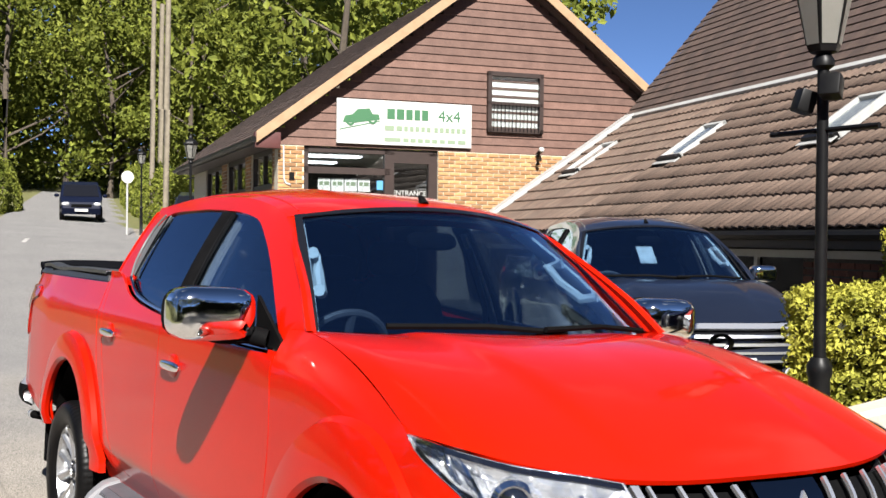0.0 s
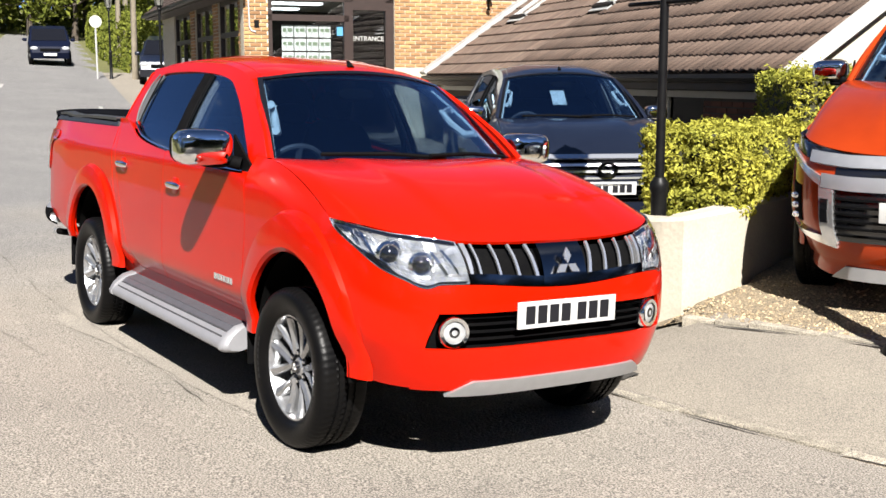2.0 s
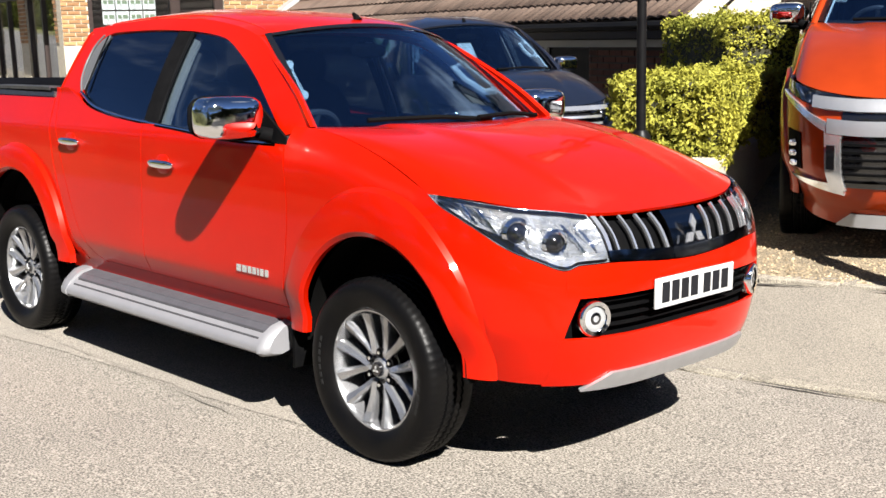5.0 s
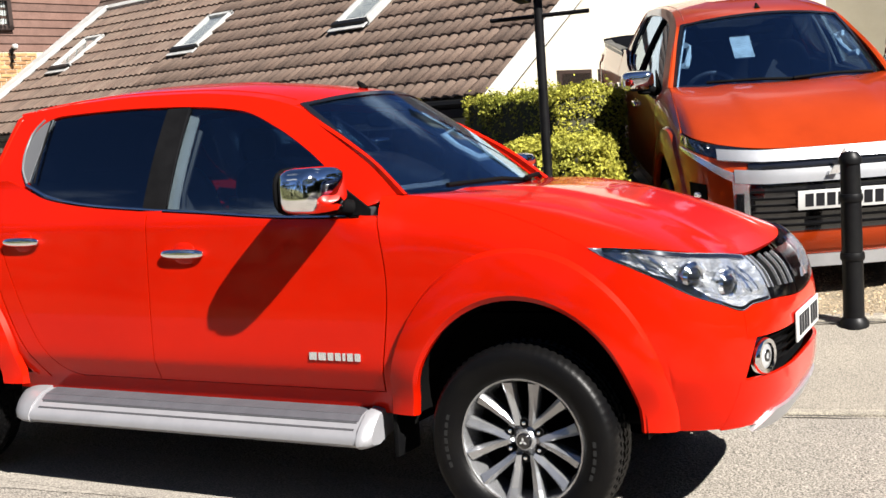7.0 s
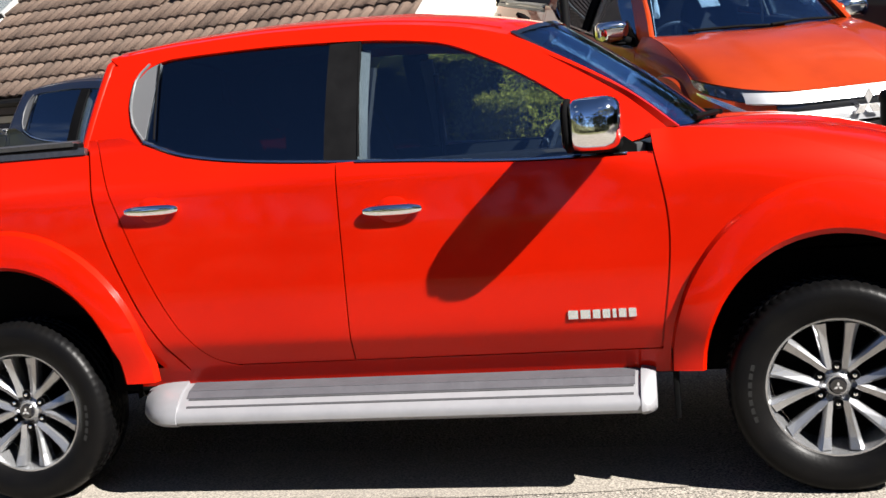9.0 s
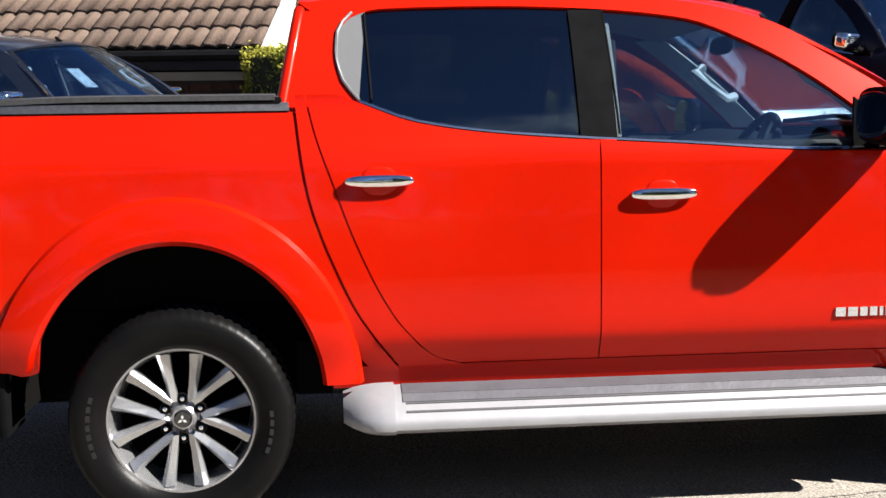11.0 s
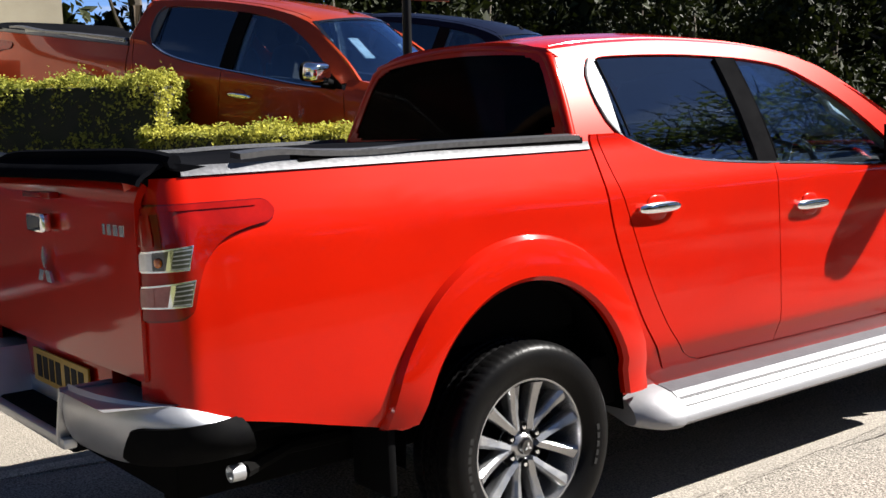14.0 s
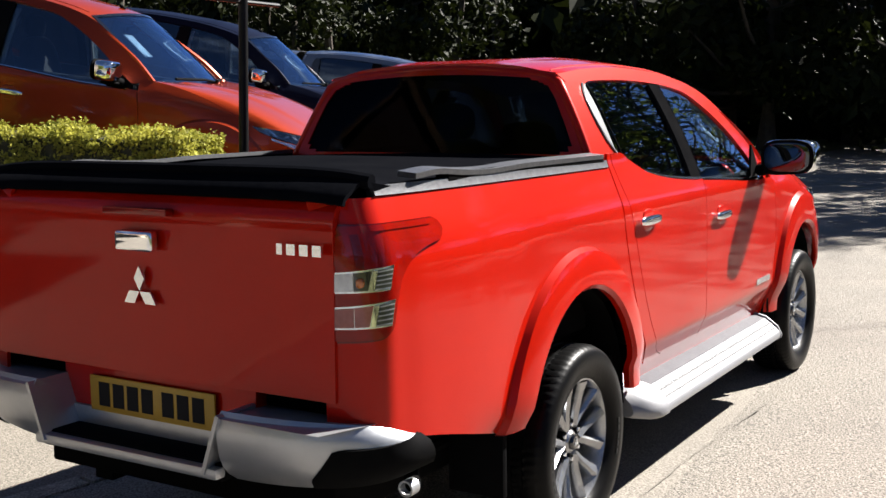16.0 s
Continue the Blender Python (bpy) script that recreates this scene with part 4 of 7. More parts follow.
        bm = sheet(lambda u, v: Vector((lerp(-1.40, -1.20, v), s * lerp(0.38, 0.79 - 0.05 * (1 - v), u), 0.742 - 0.008 * v)), 8, 3)
        part("bumper_top", bm, SILVER, ends)
        bm = shell(lambda u, v: wing_f(lerp(0.36, 1.0, u), lerp(0.01, (lerp(0.52, 0.66, min(u * 4, 1)) + 0.40 * u ** 4) * min(1, 0.35 + u * 4), v)) + Vector((-0.007 + 0.02 * u ** 6, s * 0.007, 0)), 18, 5, 0.012)
        part("corner_guard", bm, BLACK, ends)
        part("exhaust_tip", lathe([(0.019, -0.02), (0.024, -0.02), (0.024, 0.02), (0.019, 0.02), (0.019, -0.02)], 18), SILVER, truck) if s < 0 and detail else None
    bm = box(-1.365, -0.372, 0.545, -1.21, 0.372, 0.599, 0.012)
    part("bumper_step", bm, BLACK, truck)
    part("step_face", box(-1.392, -0.375, 0.560, -1.350, 0.375, 0.592, 0.010), SILVER, truck)
    part("step_back", box(-1.255, -0.375, 0.585, -1.235, 0.375, 0.655, 0.006), SILVER, truck)
    for s in (-1, 1):
        part("end_wall", shell(lambda u, v: Vector((lerp(-1.398, -1.21, u), s * lerp(0.335, 0.398, v), lerp(0.57, 0.745, v))), 3, 3, 0.012), SILVER, truck)
    part("plate_panel", box(-1.245, -0.40, 0.60, -1.19, 0.40, 0.80, 0.01), paint, truck)
    for ob in truck.children:
        if ob.name.startswith("exhaust_tip"):
            ob.matrix_basis = Matrix.Translation((-1.06, -0.79, 0.515)) @ Matrix.Rotation(radians(90), 4, "Z")
    # number plates with plain bars
    for x, mat, d, z in ((3.861, PLATE_W, 1, 0.708) if style != "shield" else (3.893, PLATE_W, 1, 0.715), (-1.262, PLATE_Y, -1, 0.705)):
        mm = Matrix.Translation((x, 0, z)) @ Matrix(((0, 0, d, 0), (d, 0, 0, 0), (0, 1, 0, 0), (0, 0, 0, 1)))
        bm = box(-0.26, -0.0555, -0.004, 0.26, 0.0555, 0.004, 0.003)
        bm.transform(mm)
        plate = part("number_plate", bm, mat, truck, "white number plate" if d > 0 else "yellow number plate")
        glyph_bars(plate, "plate_bar", BARS, mm @ Matrix.Translation((0, 0, 0.0042)), 0.44, 0.075, (5, 1.5, 5, 1.5, 5, 1.5, 5, 4, 5, 1.5, 5, 1.5, 5), 0.0012)
    # front bumper: corner pieces, an upper and a lower bar joined, with a dark opening between
    bump_top = curve((3.37, 3.428, 3.49, 3.55, 3.65, 3.755, 3.81, 3.92, 4.2), (0.990, 0.958, 0.919, 0.888, 0.853, 0.822, 0.838, 0.840, 0.812))
    if style == "shield":
        bump_top = curve((3.37, 3.50, 3.70, 3.93, 4.2), (1.000, 0.980, 0.952, 0.926, 0.90))
    bm = bmesh.new()
    a_in = 3.768
    for s in (-1, 1):
        under = curve((3.375, 3.5, 3.7, 4.2), (0.425, 0.415, 0.41, 0.40))
        low = lambda a: max(under(a), FRONT_ARCH(a))
        shell(panel(const(3.375), lambda z: a_in - 0.45 * (0.66 - z), low, bump_top, side=s), 28, 20, 0.014, bm=bm)
        shell(panel(const(a_in - 0.02), const(4.2), lambda a: 0.727 + 0.004 * (a - 3.7), bump_top, 0.001, side=s), 22, 5, 0.014, bm=bm)
        shell(panel(lambda z: a_in - 0.45 * (0.66 - z) - 0.02, const(4.2), lambda a: 0.405, lambda a: 0.583 + 0.004 * (a - 3.7), 0.001, side=s), 22, 6, 0.014, bm=bm)
    bumper = part("front_bumper", bm, paint, truck)
    bm = bmesh.new()
    for s in (-1, 1):
        shell(panel(const(a_in - 0.08), const(4.2), const(0.55), const(0.775), -0.05, side=s), 22, 5, 0.01, bm=bm)
    part("lower_intake", bm, BLACK, bumper)
    for k in range(4):
        bm = bmesh.new()
        for s in (-1, 1):
            shell(panel(const(a_in + 0.12), const(4.2), const(0.612 + 0.03 * k), const(0.619 + 0.03 * k), -0.025, side=s), 20, 1, 0.012, bm=bm)
        part("intake_slat", bm, BLACK, bumper)
    for s in (-1, 1) if style != "shield" else ():
        p = skin(3.862, 0.652, -0.012)
        aim = Matrix.Translation((p.x, s * p.y, p.z)) @ Matrix.Rotation(s * radians(17), 4, "Z")
        bm = lathe([(0.046, 0.012), (0.060, 0.014), (0.066, 0.004), (0.066, -0.02), (0.046, -0.02)], 32, "x")
        bm.transform(aim)
        fog = part("fog_lamp", bm, CHROME, bumper, "round fog lamp with chrome ring")
        bm = lathe([(0.0005, 0.012), (0.03, 0.009), (0.048, 0.002), (0.048, -0.01), (0.0005, -0.01)], 28, "x")
        bm.transform(aim)
        part("fog_lens", bm, LAMP_WHITE, fog)
        bm = lathe([(0.012, 0.013), (0.020, 0.012), (0.024, 0.008), (0.012, 0.006), (0.012, 0.013)], 20, "x")
        bm.transform(aim)
        part("fog_bulb_shade", bm, DARKCHROME, fog)
    if style != "shield":
        bm = bmesh.new()
        for s in (-1, 1):
            shell(panel(lambda z: 3.80 + 2.0 * max(0, z - 0.388), const(4.2), const(0.385), const(0.448), 0.012, side=s), 22, 4, 0.02, bm=bm)
        part("skid_plate", bm, SILVER, bumper, "satin silver skid plate")
    bm = bmesh.new()
    for s in (-1, 1):
        shell(panel(const(3.5), const(4.2), const(0.392), const(0.45), -0.08, side=s), 14, 2, 0.02, bm=bm)
    part("under_tray", bm, BLACK, bumper)
    # grille
    g_top = lambda a: 0.998 - 0.014 * min(max((a - 3.9) / 0.3, 0), 1)
    g_low = lambda a: bump_top(a) + 0.004
    if style == "teeth":
        bm = bmesh.new()
        for s in (-1, 1):
            shell(panel(lambda z: 3.912 + (1.0 - z) * 0.12, const(4.2), g_low, g_top, -0.035, side=s), 24, 6, 0.01, bm=bm)
        grille = part("grille", bm, BLACK, truck, "black grille with chrome teeth")
        for s in (-1, 1):
            bm = shell(panel(lambda z: 3.912 + (1.0 - z) * 0.12, const(4.2), g_low, lambda a: g_low(a) + 0.038 + 0.012 * (a - 3.9), 0.0, side=s), 24, 2, 0.03)
            part("grille_surround", bm, DARKCHROME, grille)
            bm = shell(panel(lambda z: 4.165, const(4.2), g_low, g_top, 0.002, side=s), 8, 5, 0.02)
            part("grille_centre", bm, DARKCHROME, grille)
            bm = shell(panel(lambda z: 3.916 + (1.0 - z) * 0.12, lambda z: 3.936 + (1.0 - z) * 0.06, lambda q: g_low(q) + 0.036, g_top, -0.002, side=s), 3, 6, 0.02)
            part("grille_tooth", bm, TEETH, grille)
            for k in range(4):
                a = X0 + math.acos((lerp(0.415, 0.155, k / 3) / 0.84) ** 1.45) * 2 / math.pi - 0.01
                bm = shell(panel(lambda z, a=a: a + 0.10 * (1.0 - z), lambda z, a=a: a + 0.0075 + 0.10 * (1.0 - z), lambda q: g_low(q) + 0.030, g_top, -0.003, side=s), 2, 6, 0.010)
                part("grille_tooth", bm, TEETH, grille)
        mm = Matrix.Translation((3.842, 0, 0.905)) @ Matrix.Rotation(radians(-12), 4, "Y") @ Matrix(((0, 0, 1, 0), (1, 0, 0, 0), (0, 1, 0, 0), (0, 0, 0, 1)))
        emblem(grille, mm, 0.068)
    elif style == "shield":
        bm = bmesh.new()
        for s in (-1, 1):
            shell(panel(const(3.875), const(4.2), const(0.53), g_top, 0.008, side=s), 26, 10, 0.01, bm=bm)
        grille = part("grille", bm, GLOSSBLACK, truck, "black grille between chrome blades under silver bars")
        for z in (0.56, 0.60, 0.64, 0.68, 0.72, 0.76):
            bm = bmesh.new()
            for s in (-1, 1):
                shell(panel(const(3.885), const(4.2), const(z), const(z + 0.012), 0.016, side=s), 22, 1, 0.012, bm=bm)
            part("grille_slat", bm, BLACK, grille)
        # two broad silver bars that run out into the lamps, with a dark slot between
        for z0, z1, a0 in ((0.930, 0.983, 3.70), (0.812, 0.886, 3.80)):
            bm = bmesh.new()
            for s in (-1, 1):
                shell(panel(const(a0), const(4.2), lambda a: z0 + 0.05 * max(0, 3.95 - a), lambda a: z1 + 0.05 * max(0, 3.95 - a), 0.026, side=s), 26, 4, 0.025, bm=bm)
            part("grille_bar", bm, SILVER, grille)
        for s in (-1, 1):
            # the blade: a bright arm from under the lamp, an upright and a foot turned outwards
            lo = curve((3.36, 3.56, 3.76, 3.88), (0.985, 0.925, 0.838, 0.795))
            bm = shell(panel(const(3.36), const(3.88), lo, lambda a: lo(a) + lerp(0.012, 0.060, (a - 3.36) / 0.52), 0.022, side=s), 22, 4, 0.03)
            blade = part("shield_blade", bm, TEETH, grille, "bright chrome shield blade")
            bm = shell(panel(lambda z: 3.795 - 0.04 * (z - 0.6), lambda z: 3.88 - 0.04 * (z - 0.6), const(0.515), const(0.83), 0.024, side=s), 6, 12, 0.03)
            part("blade_upright", bm, TEETH, blade)
            bm = shell(panel(const(3.47), const(3.87), lambda a: lerp(0.548, 0.488, (a - 3.47) / 0.40), lambda a: lerp(0.562, 0.550, (a - 3.47) / 0.40), 0.020, side=s), 16, 3, 0.03)
            part("blade_foot", bm, TEETH, blade)
            bm = shell(panel(const(3.805), const(3.85), const(0.63), const(0.76), 0.030, side=s), 3, 4, 0.012)
            part("blade_inset", bm, GLOSSBLACK, blade)
            bm = shell(panel(const(3.70), const(3.88), const(0.52), const(0.84), 0.004, side=s), 10, 8, 0.014)
            part("blade_cheek", bm, paint, bumper)
            # pod with stacked lamps outside the blade
            bm = shell(panel(lambda z: 3.45 - 0.10 * (z - 0.7), lambda z: 3.60 - 0.06 * (z - 0.7), const(0.60), const(0.80), 0.007, side=s), 8, 8, 0.02)
            pod = part("lamp_pod", bm, BLACK, bumper, "dark pod with stacked clear lamps")
            for z in (0.625, 0.68, 0.735):
                q = skin(3.535 - 0.08 * (z - 0.7), z, 0.012)
                part("pod_lamp", blob(q.x, s * q.y, q.z, 0.018, 0.026, 0.019), REFLECTOR, pod)
        bm = bmesh.new()
        for s in (-1, 1):
            shell(panel(const(3.36), const(4.2), lambda a: 0.30 + 0.06 * max(0, 3.8 - a), const(0.44), -0.012, side=s), 26, 4, 0.014, bm=bm)
        valance = part("lower_valance", bm, paint, bumper)
        bm = bmesh.new()
        for s in (-1, 1):
            shell(panel(lambda z: 3.78 + 1.4 * max(0, z - 0.30), const(4.2), const(0.295), const(0.368), 0.004, side=s), 22, 4, 0.02, bm=bm)
        part("skid_plate", bm, SILVER, valance, "satin silver skid plate")
        mm = Matrix.Translation((3.885, 0, 0.905)) @ Matrix(((0, 0, 1, 0), (1, 0, 0, 0), (0, 1, 0, 0), (0, 0, 0, 1)))
        emblem(grille, mm, 0.098)
    else:
        bm = bmesh.new()
        for s in (-1, 1):
            shell(panel(const(3.84), const(4.2), const(0.70), g_top, -0.03, side=s), 24, 6, 0.01, bm=bm)
        grille = part("grille", bm, GLOSSBLACK, truck, "dark grille with chrome bars")
        for z0, high in ((0.73, 0.016), (0.785, 0.018), (0.84, 0.020), (0.895, 0.020), (0.955, 0.034)):
            bm = bmesh.new()
            for s in (-1, 1):
                shell(panel(const(3.82 if high < 0.03 else 3.70), const(4.2), const(z0), const(z0 + high), 0.012, side=s), 24, 1, 0.02, bm=bm)
            part("grille_bar", bm, TEETH, grille)
        bm = lathe([(0.055, -0.01), (0.085, 0.0), (0.085, 0.02), (0.055, 0.015), (0.055, -0.01)], 30, "x")
        bm.transform(Matrix.Translation((3.87, 0, 0.87)) @ Matrix.Diagonal((1, 1.05, 0.75, 1)))
        part("emblem", bm, DARKCHROME, grille, "plain oval chrome ring")
    # floor pan, inner body and running gear as dark blocks
    # front, bay, nose and rear boxes are unseen fillers that stop sun leaks
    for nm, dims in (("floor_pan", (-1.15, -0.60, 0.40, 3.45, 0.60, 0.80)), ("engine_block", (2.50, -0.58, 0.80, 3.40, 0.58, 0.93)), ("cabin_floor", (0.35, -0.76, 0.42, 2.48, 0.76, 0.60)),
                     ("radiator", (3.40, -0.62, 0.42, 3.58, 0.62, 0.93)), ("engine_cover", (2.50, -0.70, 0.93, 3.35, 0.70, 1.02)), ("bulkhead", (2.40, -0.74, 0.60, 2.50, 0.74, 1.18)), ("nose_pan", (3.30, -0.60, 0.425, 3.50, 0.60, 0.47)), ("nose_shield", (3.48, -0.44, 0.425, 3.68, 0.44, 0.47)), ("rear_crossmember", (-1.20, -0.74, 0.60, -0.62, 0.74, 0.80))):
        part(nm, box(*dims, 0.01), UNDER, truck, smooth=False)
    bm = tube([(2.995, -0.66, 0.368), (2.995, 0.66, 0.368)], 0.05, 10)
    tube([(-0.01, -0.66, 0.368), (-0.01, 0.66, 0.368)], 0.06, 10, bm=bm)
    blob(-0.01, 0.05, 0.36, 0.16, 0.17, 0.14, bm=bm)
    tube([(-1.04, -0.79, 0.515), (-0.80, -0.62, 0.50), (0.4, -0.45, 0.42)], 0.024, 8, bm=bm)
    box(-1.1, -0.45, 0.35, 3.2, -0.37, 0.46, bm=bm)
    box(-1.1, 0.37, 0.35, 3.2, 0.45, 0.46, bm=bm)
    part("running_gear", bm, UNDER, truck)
    # interior
    part("door_card", box(0.60, -0.765, 0.60, 2.42, -0.70, 1.225, 0.02), CABIN, truck)
    part("door_card", box(0.60, 0.70, 0.60, 2.42, 0.765, 1.225, 0.02), CABIN, truck)
    bm = shell(lambda u, v: Vector((lerp(2.05, 2.60, u) - 0.06 * (2 * v - 1) ** 2, 0.70 * (2 * v - 1), 1.06 + 0.17 * math.sin(math.pi * (0.25 + 0.55 * u)) + 0.012 * math.cos(6 * v))), 10, 16, 0.05)
    part("dashboard", bm, CABIN, truck)
    part("dash_front", box(2.06, -0.70, 0.66, 2.40, 0.70, 1.14, 0.04), CABIN, truck)
    wheel_bm = bmesh.new()
    n, k = 32, 8
    tor = [[wheel_bm.verts.new(((0.18 + 0.016 * math.cos(2 * math.pi * j / k)) * math.cos(2 * math.pi * i / n), (0.18 + 0.016 * math.cos(2 * math.pi * j / k)) * math.sin(2 * math.pi * i / n), 0.016 * math.sin(2 * math.pi * j / k))) for j in range(k)] for i in range(n)]
    for i in range(n):
        for j in range(k):
            wheel_bm.faces.new((tor[i][j], tor[(i + 1) % n][j], tor[(i + 1) % n][(j + 1) % k], tor[i][(j + 1) % k]))
    blob(0, 0, -0.02, 0.07, 0.07, 0.03, bm=wheel_bm)
    for a in (0, 180, 270):
        c, s2 = math.cos(radians(a)), math.sin(radians(a))
        tube([(0.05 * c, 0.05 * s2, -0.015), (0.175 * c, 0.175 * s2, 0)], 0.018, 6, bm=wheel_bm)
    wheel_bm.transform(Matrix.Translation((2.0, -0.36, 1.14)) @ Matrix.Rotation(radians(-62), 4, "Y") @ Matrix.Rotation(radians(90), 4, "Z"))
    part("steering_wheel", wheel_bm, TREAD, truck)
    for y, x in ((-0.36, 1.28), (0.36, 1.28)):
        bm = blob(x + 0.22, y, 0.80, 0.27, 0.25, 0.10, 3.2)
        back = blob(0, 0, 0.30, 0.085, 0.245, 0.34, 3.4)
        join(bm, back, Matrix.Translation((x - 0.03, y, 0.80)) @ Matrix.Rotation(radians(-14), 4, "Y"))
        seat = part("front_seat", bm, SEAT, truck)
        part("headrest", blob(x - 0.20, y, 1.50, 0.05, 0.13, 0.09, 3.0), SEAT, seat)
    bm = blob(0.72, 0, 0.82, 0.25, 0.66, 0.10, 4)
    join(bm, blob(0, 0, 0.30, 0.07, 0.66, 0.30, 4), Matrix.Translation((0.50, 0, 0.82)) @ Matrix.Rotation(radians(-12), 4, "Y"))
    rear_seat = part("rear_seat", bm, SEAT, truck)
    for y in (-0.4, 0.4):
        part("headrest", blob(0.42, y, 1.44, 0.045, 0.12, 0.07, 3.0), SEAT, rear_seat)
    part("inside_mirror", blob(2.02, 0.0, 1.575, 0.02, 0.11, 0.035, 3.0), BLACK, truck)
    part("headlining", shell(lambda u, v: roof_f(lerp(0.02, 0.97, u), lerp(0.04, 0.96, v)) - Vector((0, 0, 0.035)), 10, 10, 0.01), LINING, truck)
    for s in (-1, 1):
        bm = shell(lambda u, v: screen_f(u, 0.004 if s < 0 else 0.996) + Vector((-0.012 - 0.13 * v, -s * (0.030 - 0.012 * v), -0.012)), 8, 2, 0.012)
        trim = part("pillar_trim", bm, TRIM, truck, "pale grey pillar trim")
        a, b = screen_f(0.30, 0.03 if s < 0 else 0.97), screen_f(0.62, 0.03 if s < 0 else 0.97)
        off = Vector((-0.085, -s * 0.055, -0.02))
        bm = tube([a + off * 0.4, a + off, (a + b) / 2 + off * 1.2, b + off, b + off * 0.4], 0.021, 8)
        part("grab_handle", bm, TRIM, trim)
        # pale lining of the middle pillar with its belt
        bm = shell(lambda u, v: (lambda z: Vector((lerp(1.372, 1.432, u), s * (cabin_y(1.40, z) - 0.035 - 0.012 * u), z)))(lerp(1.05, 1.63, v)), 3, 8, 0.012)
        lining = part("pillar_lining", bm, LINING, truck, "grey pillar lining")
        part("seat_belt", tube([(1.44, s * (cabin_y(1.40, 1.56) - 0.075), 1.56), (1.42, s * (cabin_y(1.40, 1.30) - 0.085), 1.30), (1.40, s * 0.70, 0.95)], 0.014, 6), CABIN, lining)
    return truck


# ---- the red pickup ----
TRUCK = pose(0, -0.023, -0.031, -2.2, 0, 0.75)
red_truck = pickup("pickup_truck", "glossy red double-cab pickup with chrome mirrors and silver side steps", RED, TRUCK)
for s in (-1, 1):
    p = skin(2.24, 0.655, 0.002)
    door = [o for o in red_truck.children if o.name.startswith("front_door")][0 if s < 0 else 1]
    glyph_bars(door, "badge_bar", TEETH, Matrix.Translation((p.x, s * p.y, p.z)) @ Matrix(((1 if s < 0 else -1, 0, 0, 0), (0, 0, s, 0), (0, 1, 0, 0), (0, 0, 0, 1))), 0.23, 0.03, (4, 1, 4, 1, 3, 1, 3, 1, 1.5, 1, 3, 1, 3))


# ---- ground ----
ASPHALT = material("asphalt", (0.214, 0.192, 0.163), 0.92, second=(0.160, 0.145, 0.126), scale=0.7, amount=0.9, fine=0.58, bump=0.6, bump_scale=60, spec=0.25)
PAVE = material("pavement_asphalt", (0.158, 0.141, 0.118), 0.92, second=(0.195, 0.174, 0.142), scale=1.3, amount=0.8, fine=0.40, bump=0.4, bump_scale=75, spec=0.25)
GRAVEL = material("gravel", (0.2016, 0.1584, 0.1008), 0.95, second=(0.144, 0.1152, 0.0768), scale=8, fine=0.5, bump=0.9, bump_scale=45)
# asphalt colour turns greyer and darker up the road
n, link = ASPHALT.node_tree.nodes, ASPHALT.node_tree.links.new
b = n["Principled BSDF"]
src = b.inputs["Base Color"].links[0].from_socket
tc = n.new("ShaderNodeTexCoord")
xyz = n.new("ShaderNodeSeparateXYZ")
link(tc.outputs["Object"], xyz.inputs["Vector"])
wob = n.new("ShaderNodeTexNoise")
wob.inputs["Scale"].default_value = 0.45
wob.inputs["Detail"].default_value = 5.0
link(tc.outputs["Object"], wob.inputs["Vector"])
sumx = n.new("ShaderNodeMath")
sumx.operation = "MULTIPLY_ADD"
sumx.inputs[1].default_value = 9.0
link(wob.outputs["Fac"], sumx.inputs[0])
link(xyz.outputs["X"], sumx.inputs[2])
uphill = n.new("ShaderNodeMapRange")
uphill.inputs["From Min"].default_value = 3.5
uphill.inputs["From Max"].default_value = -1.5
link(sumx.outputs["Value"], uphill.inputs["Value"])
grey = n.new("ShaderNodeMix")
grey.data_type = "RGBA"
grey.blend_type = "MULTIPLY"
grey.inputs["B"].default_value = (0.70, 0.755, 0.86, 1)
link(uphill.outputs["Result"], grey.inputs["Factor"])
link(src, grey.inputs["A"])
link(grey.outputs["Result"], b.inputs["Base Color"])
KERB = material("kerb_concrete", (0.29, 0.26, 0.205), 0.9, second=(0.19, 0.17, 0.135), scale=7, fine=0.5, bump=0.4, per_object=0.2)
GRASS = material("verge_grass", (0.0624, 0.072, 0.0144), 0.95, second=(0.096, 0.0864, 0.0288), scale=2.5, fine=0.4, bump=0.6, bump_scale=30)
PAINT_WHITE = material("road_paint", (0.2976, 0.2928, 0.2736), 0.8, second=(0.216, 0.2112, 0.1968), scale=6, fine=0.2)


def soft(v, w=1.5):
    """Zero below, v above, rounded between."""
    return v if v > 30 * w else w * math.log1p(math.exp(v / w))


def kerb_y(x):
    return 1.05 + 0.24 * soft(-x - 1.0, 0.8) + 0.19 * (soft(x - 3.0, 0.3) - soft(x - 9.0, 0.3))


def ground_z(x, y):
    up = 0.053 * soft(-3 - x, 1.0) + 0.012 * soft(-37 - x, 4.0)
    side = y - 0.24 * soft(-x - 1.0, 0.8)
    z = up - 0.03 - 0.0384 * min(max(side, -3), 1.05)
    edge = (x - 2.12) + 0.40 * (y - 2.35)
    if y > 1.05 and x > 0 and y > kerb_y(x) + 0.13:
        k = min(max(edge / 0.25 + 0.5, 0), 1)
        foot = kerb_y(x) + 0.13
        rise = min(max(y - foot, 0), max(2.42 - foot, 0.1)) * 0.16 + 0.132 * min(max(y - 2.3, 0), 6) * (1 - 0.5 * min(max((x - 3.4) / 5, 0), 1))
        rise *= 1 - min(max((x - 14) / 10, 0), 1)
        z = lerp(z, z + rise, k)
    return z


def spaced(stops):
    out = []
    for a, b, n in stops:
        out += list(np.linspace(a, b, n, endpoint=False))
    return out + [stops[-1][1]]


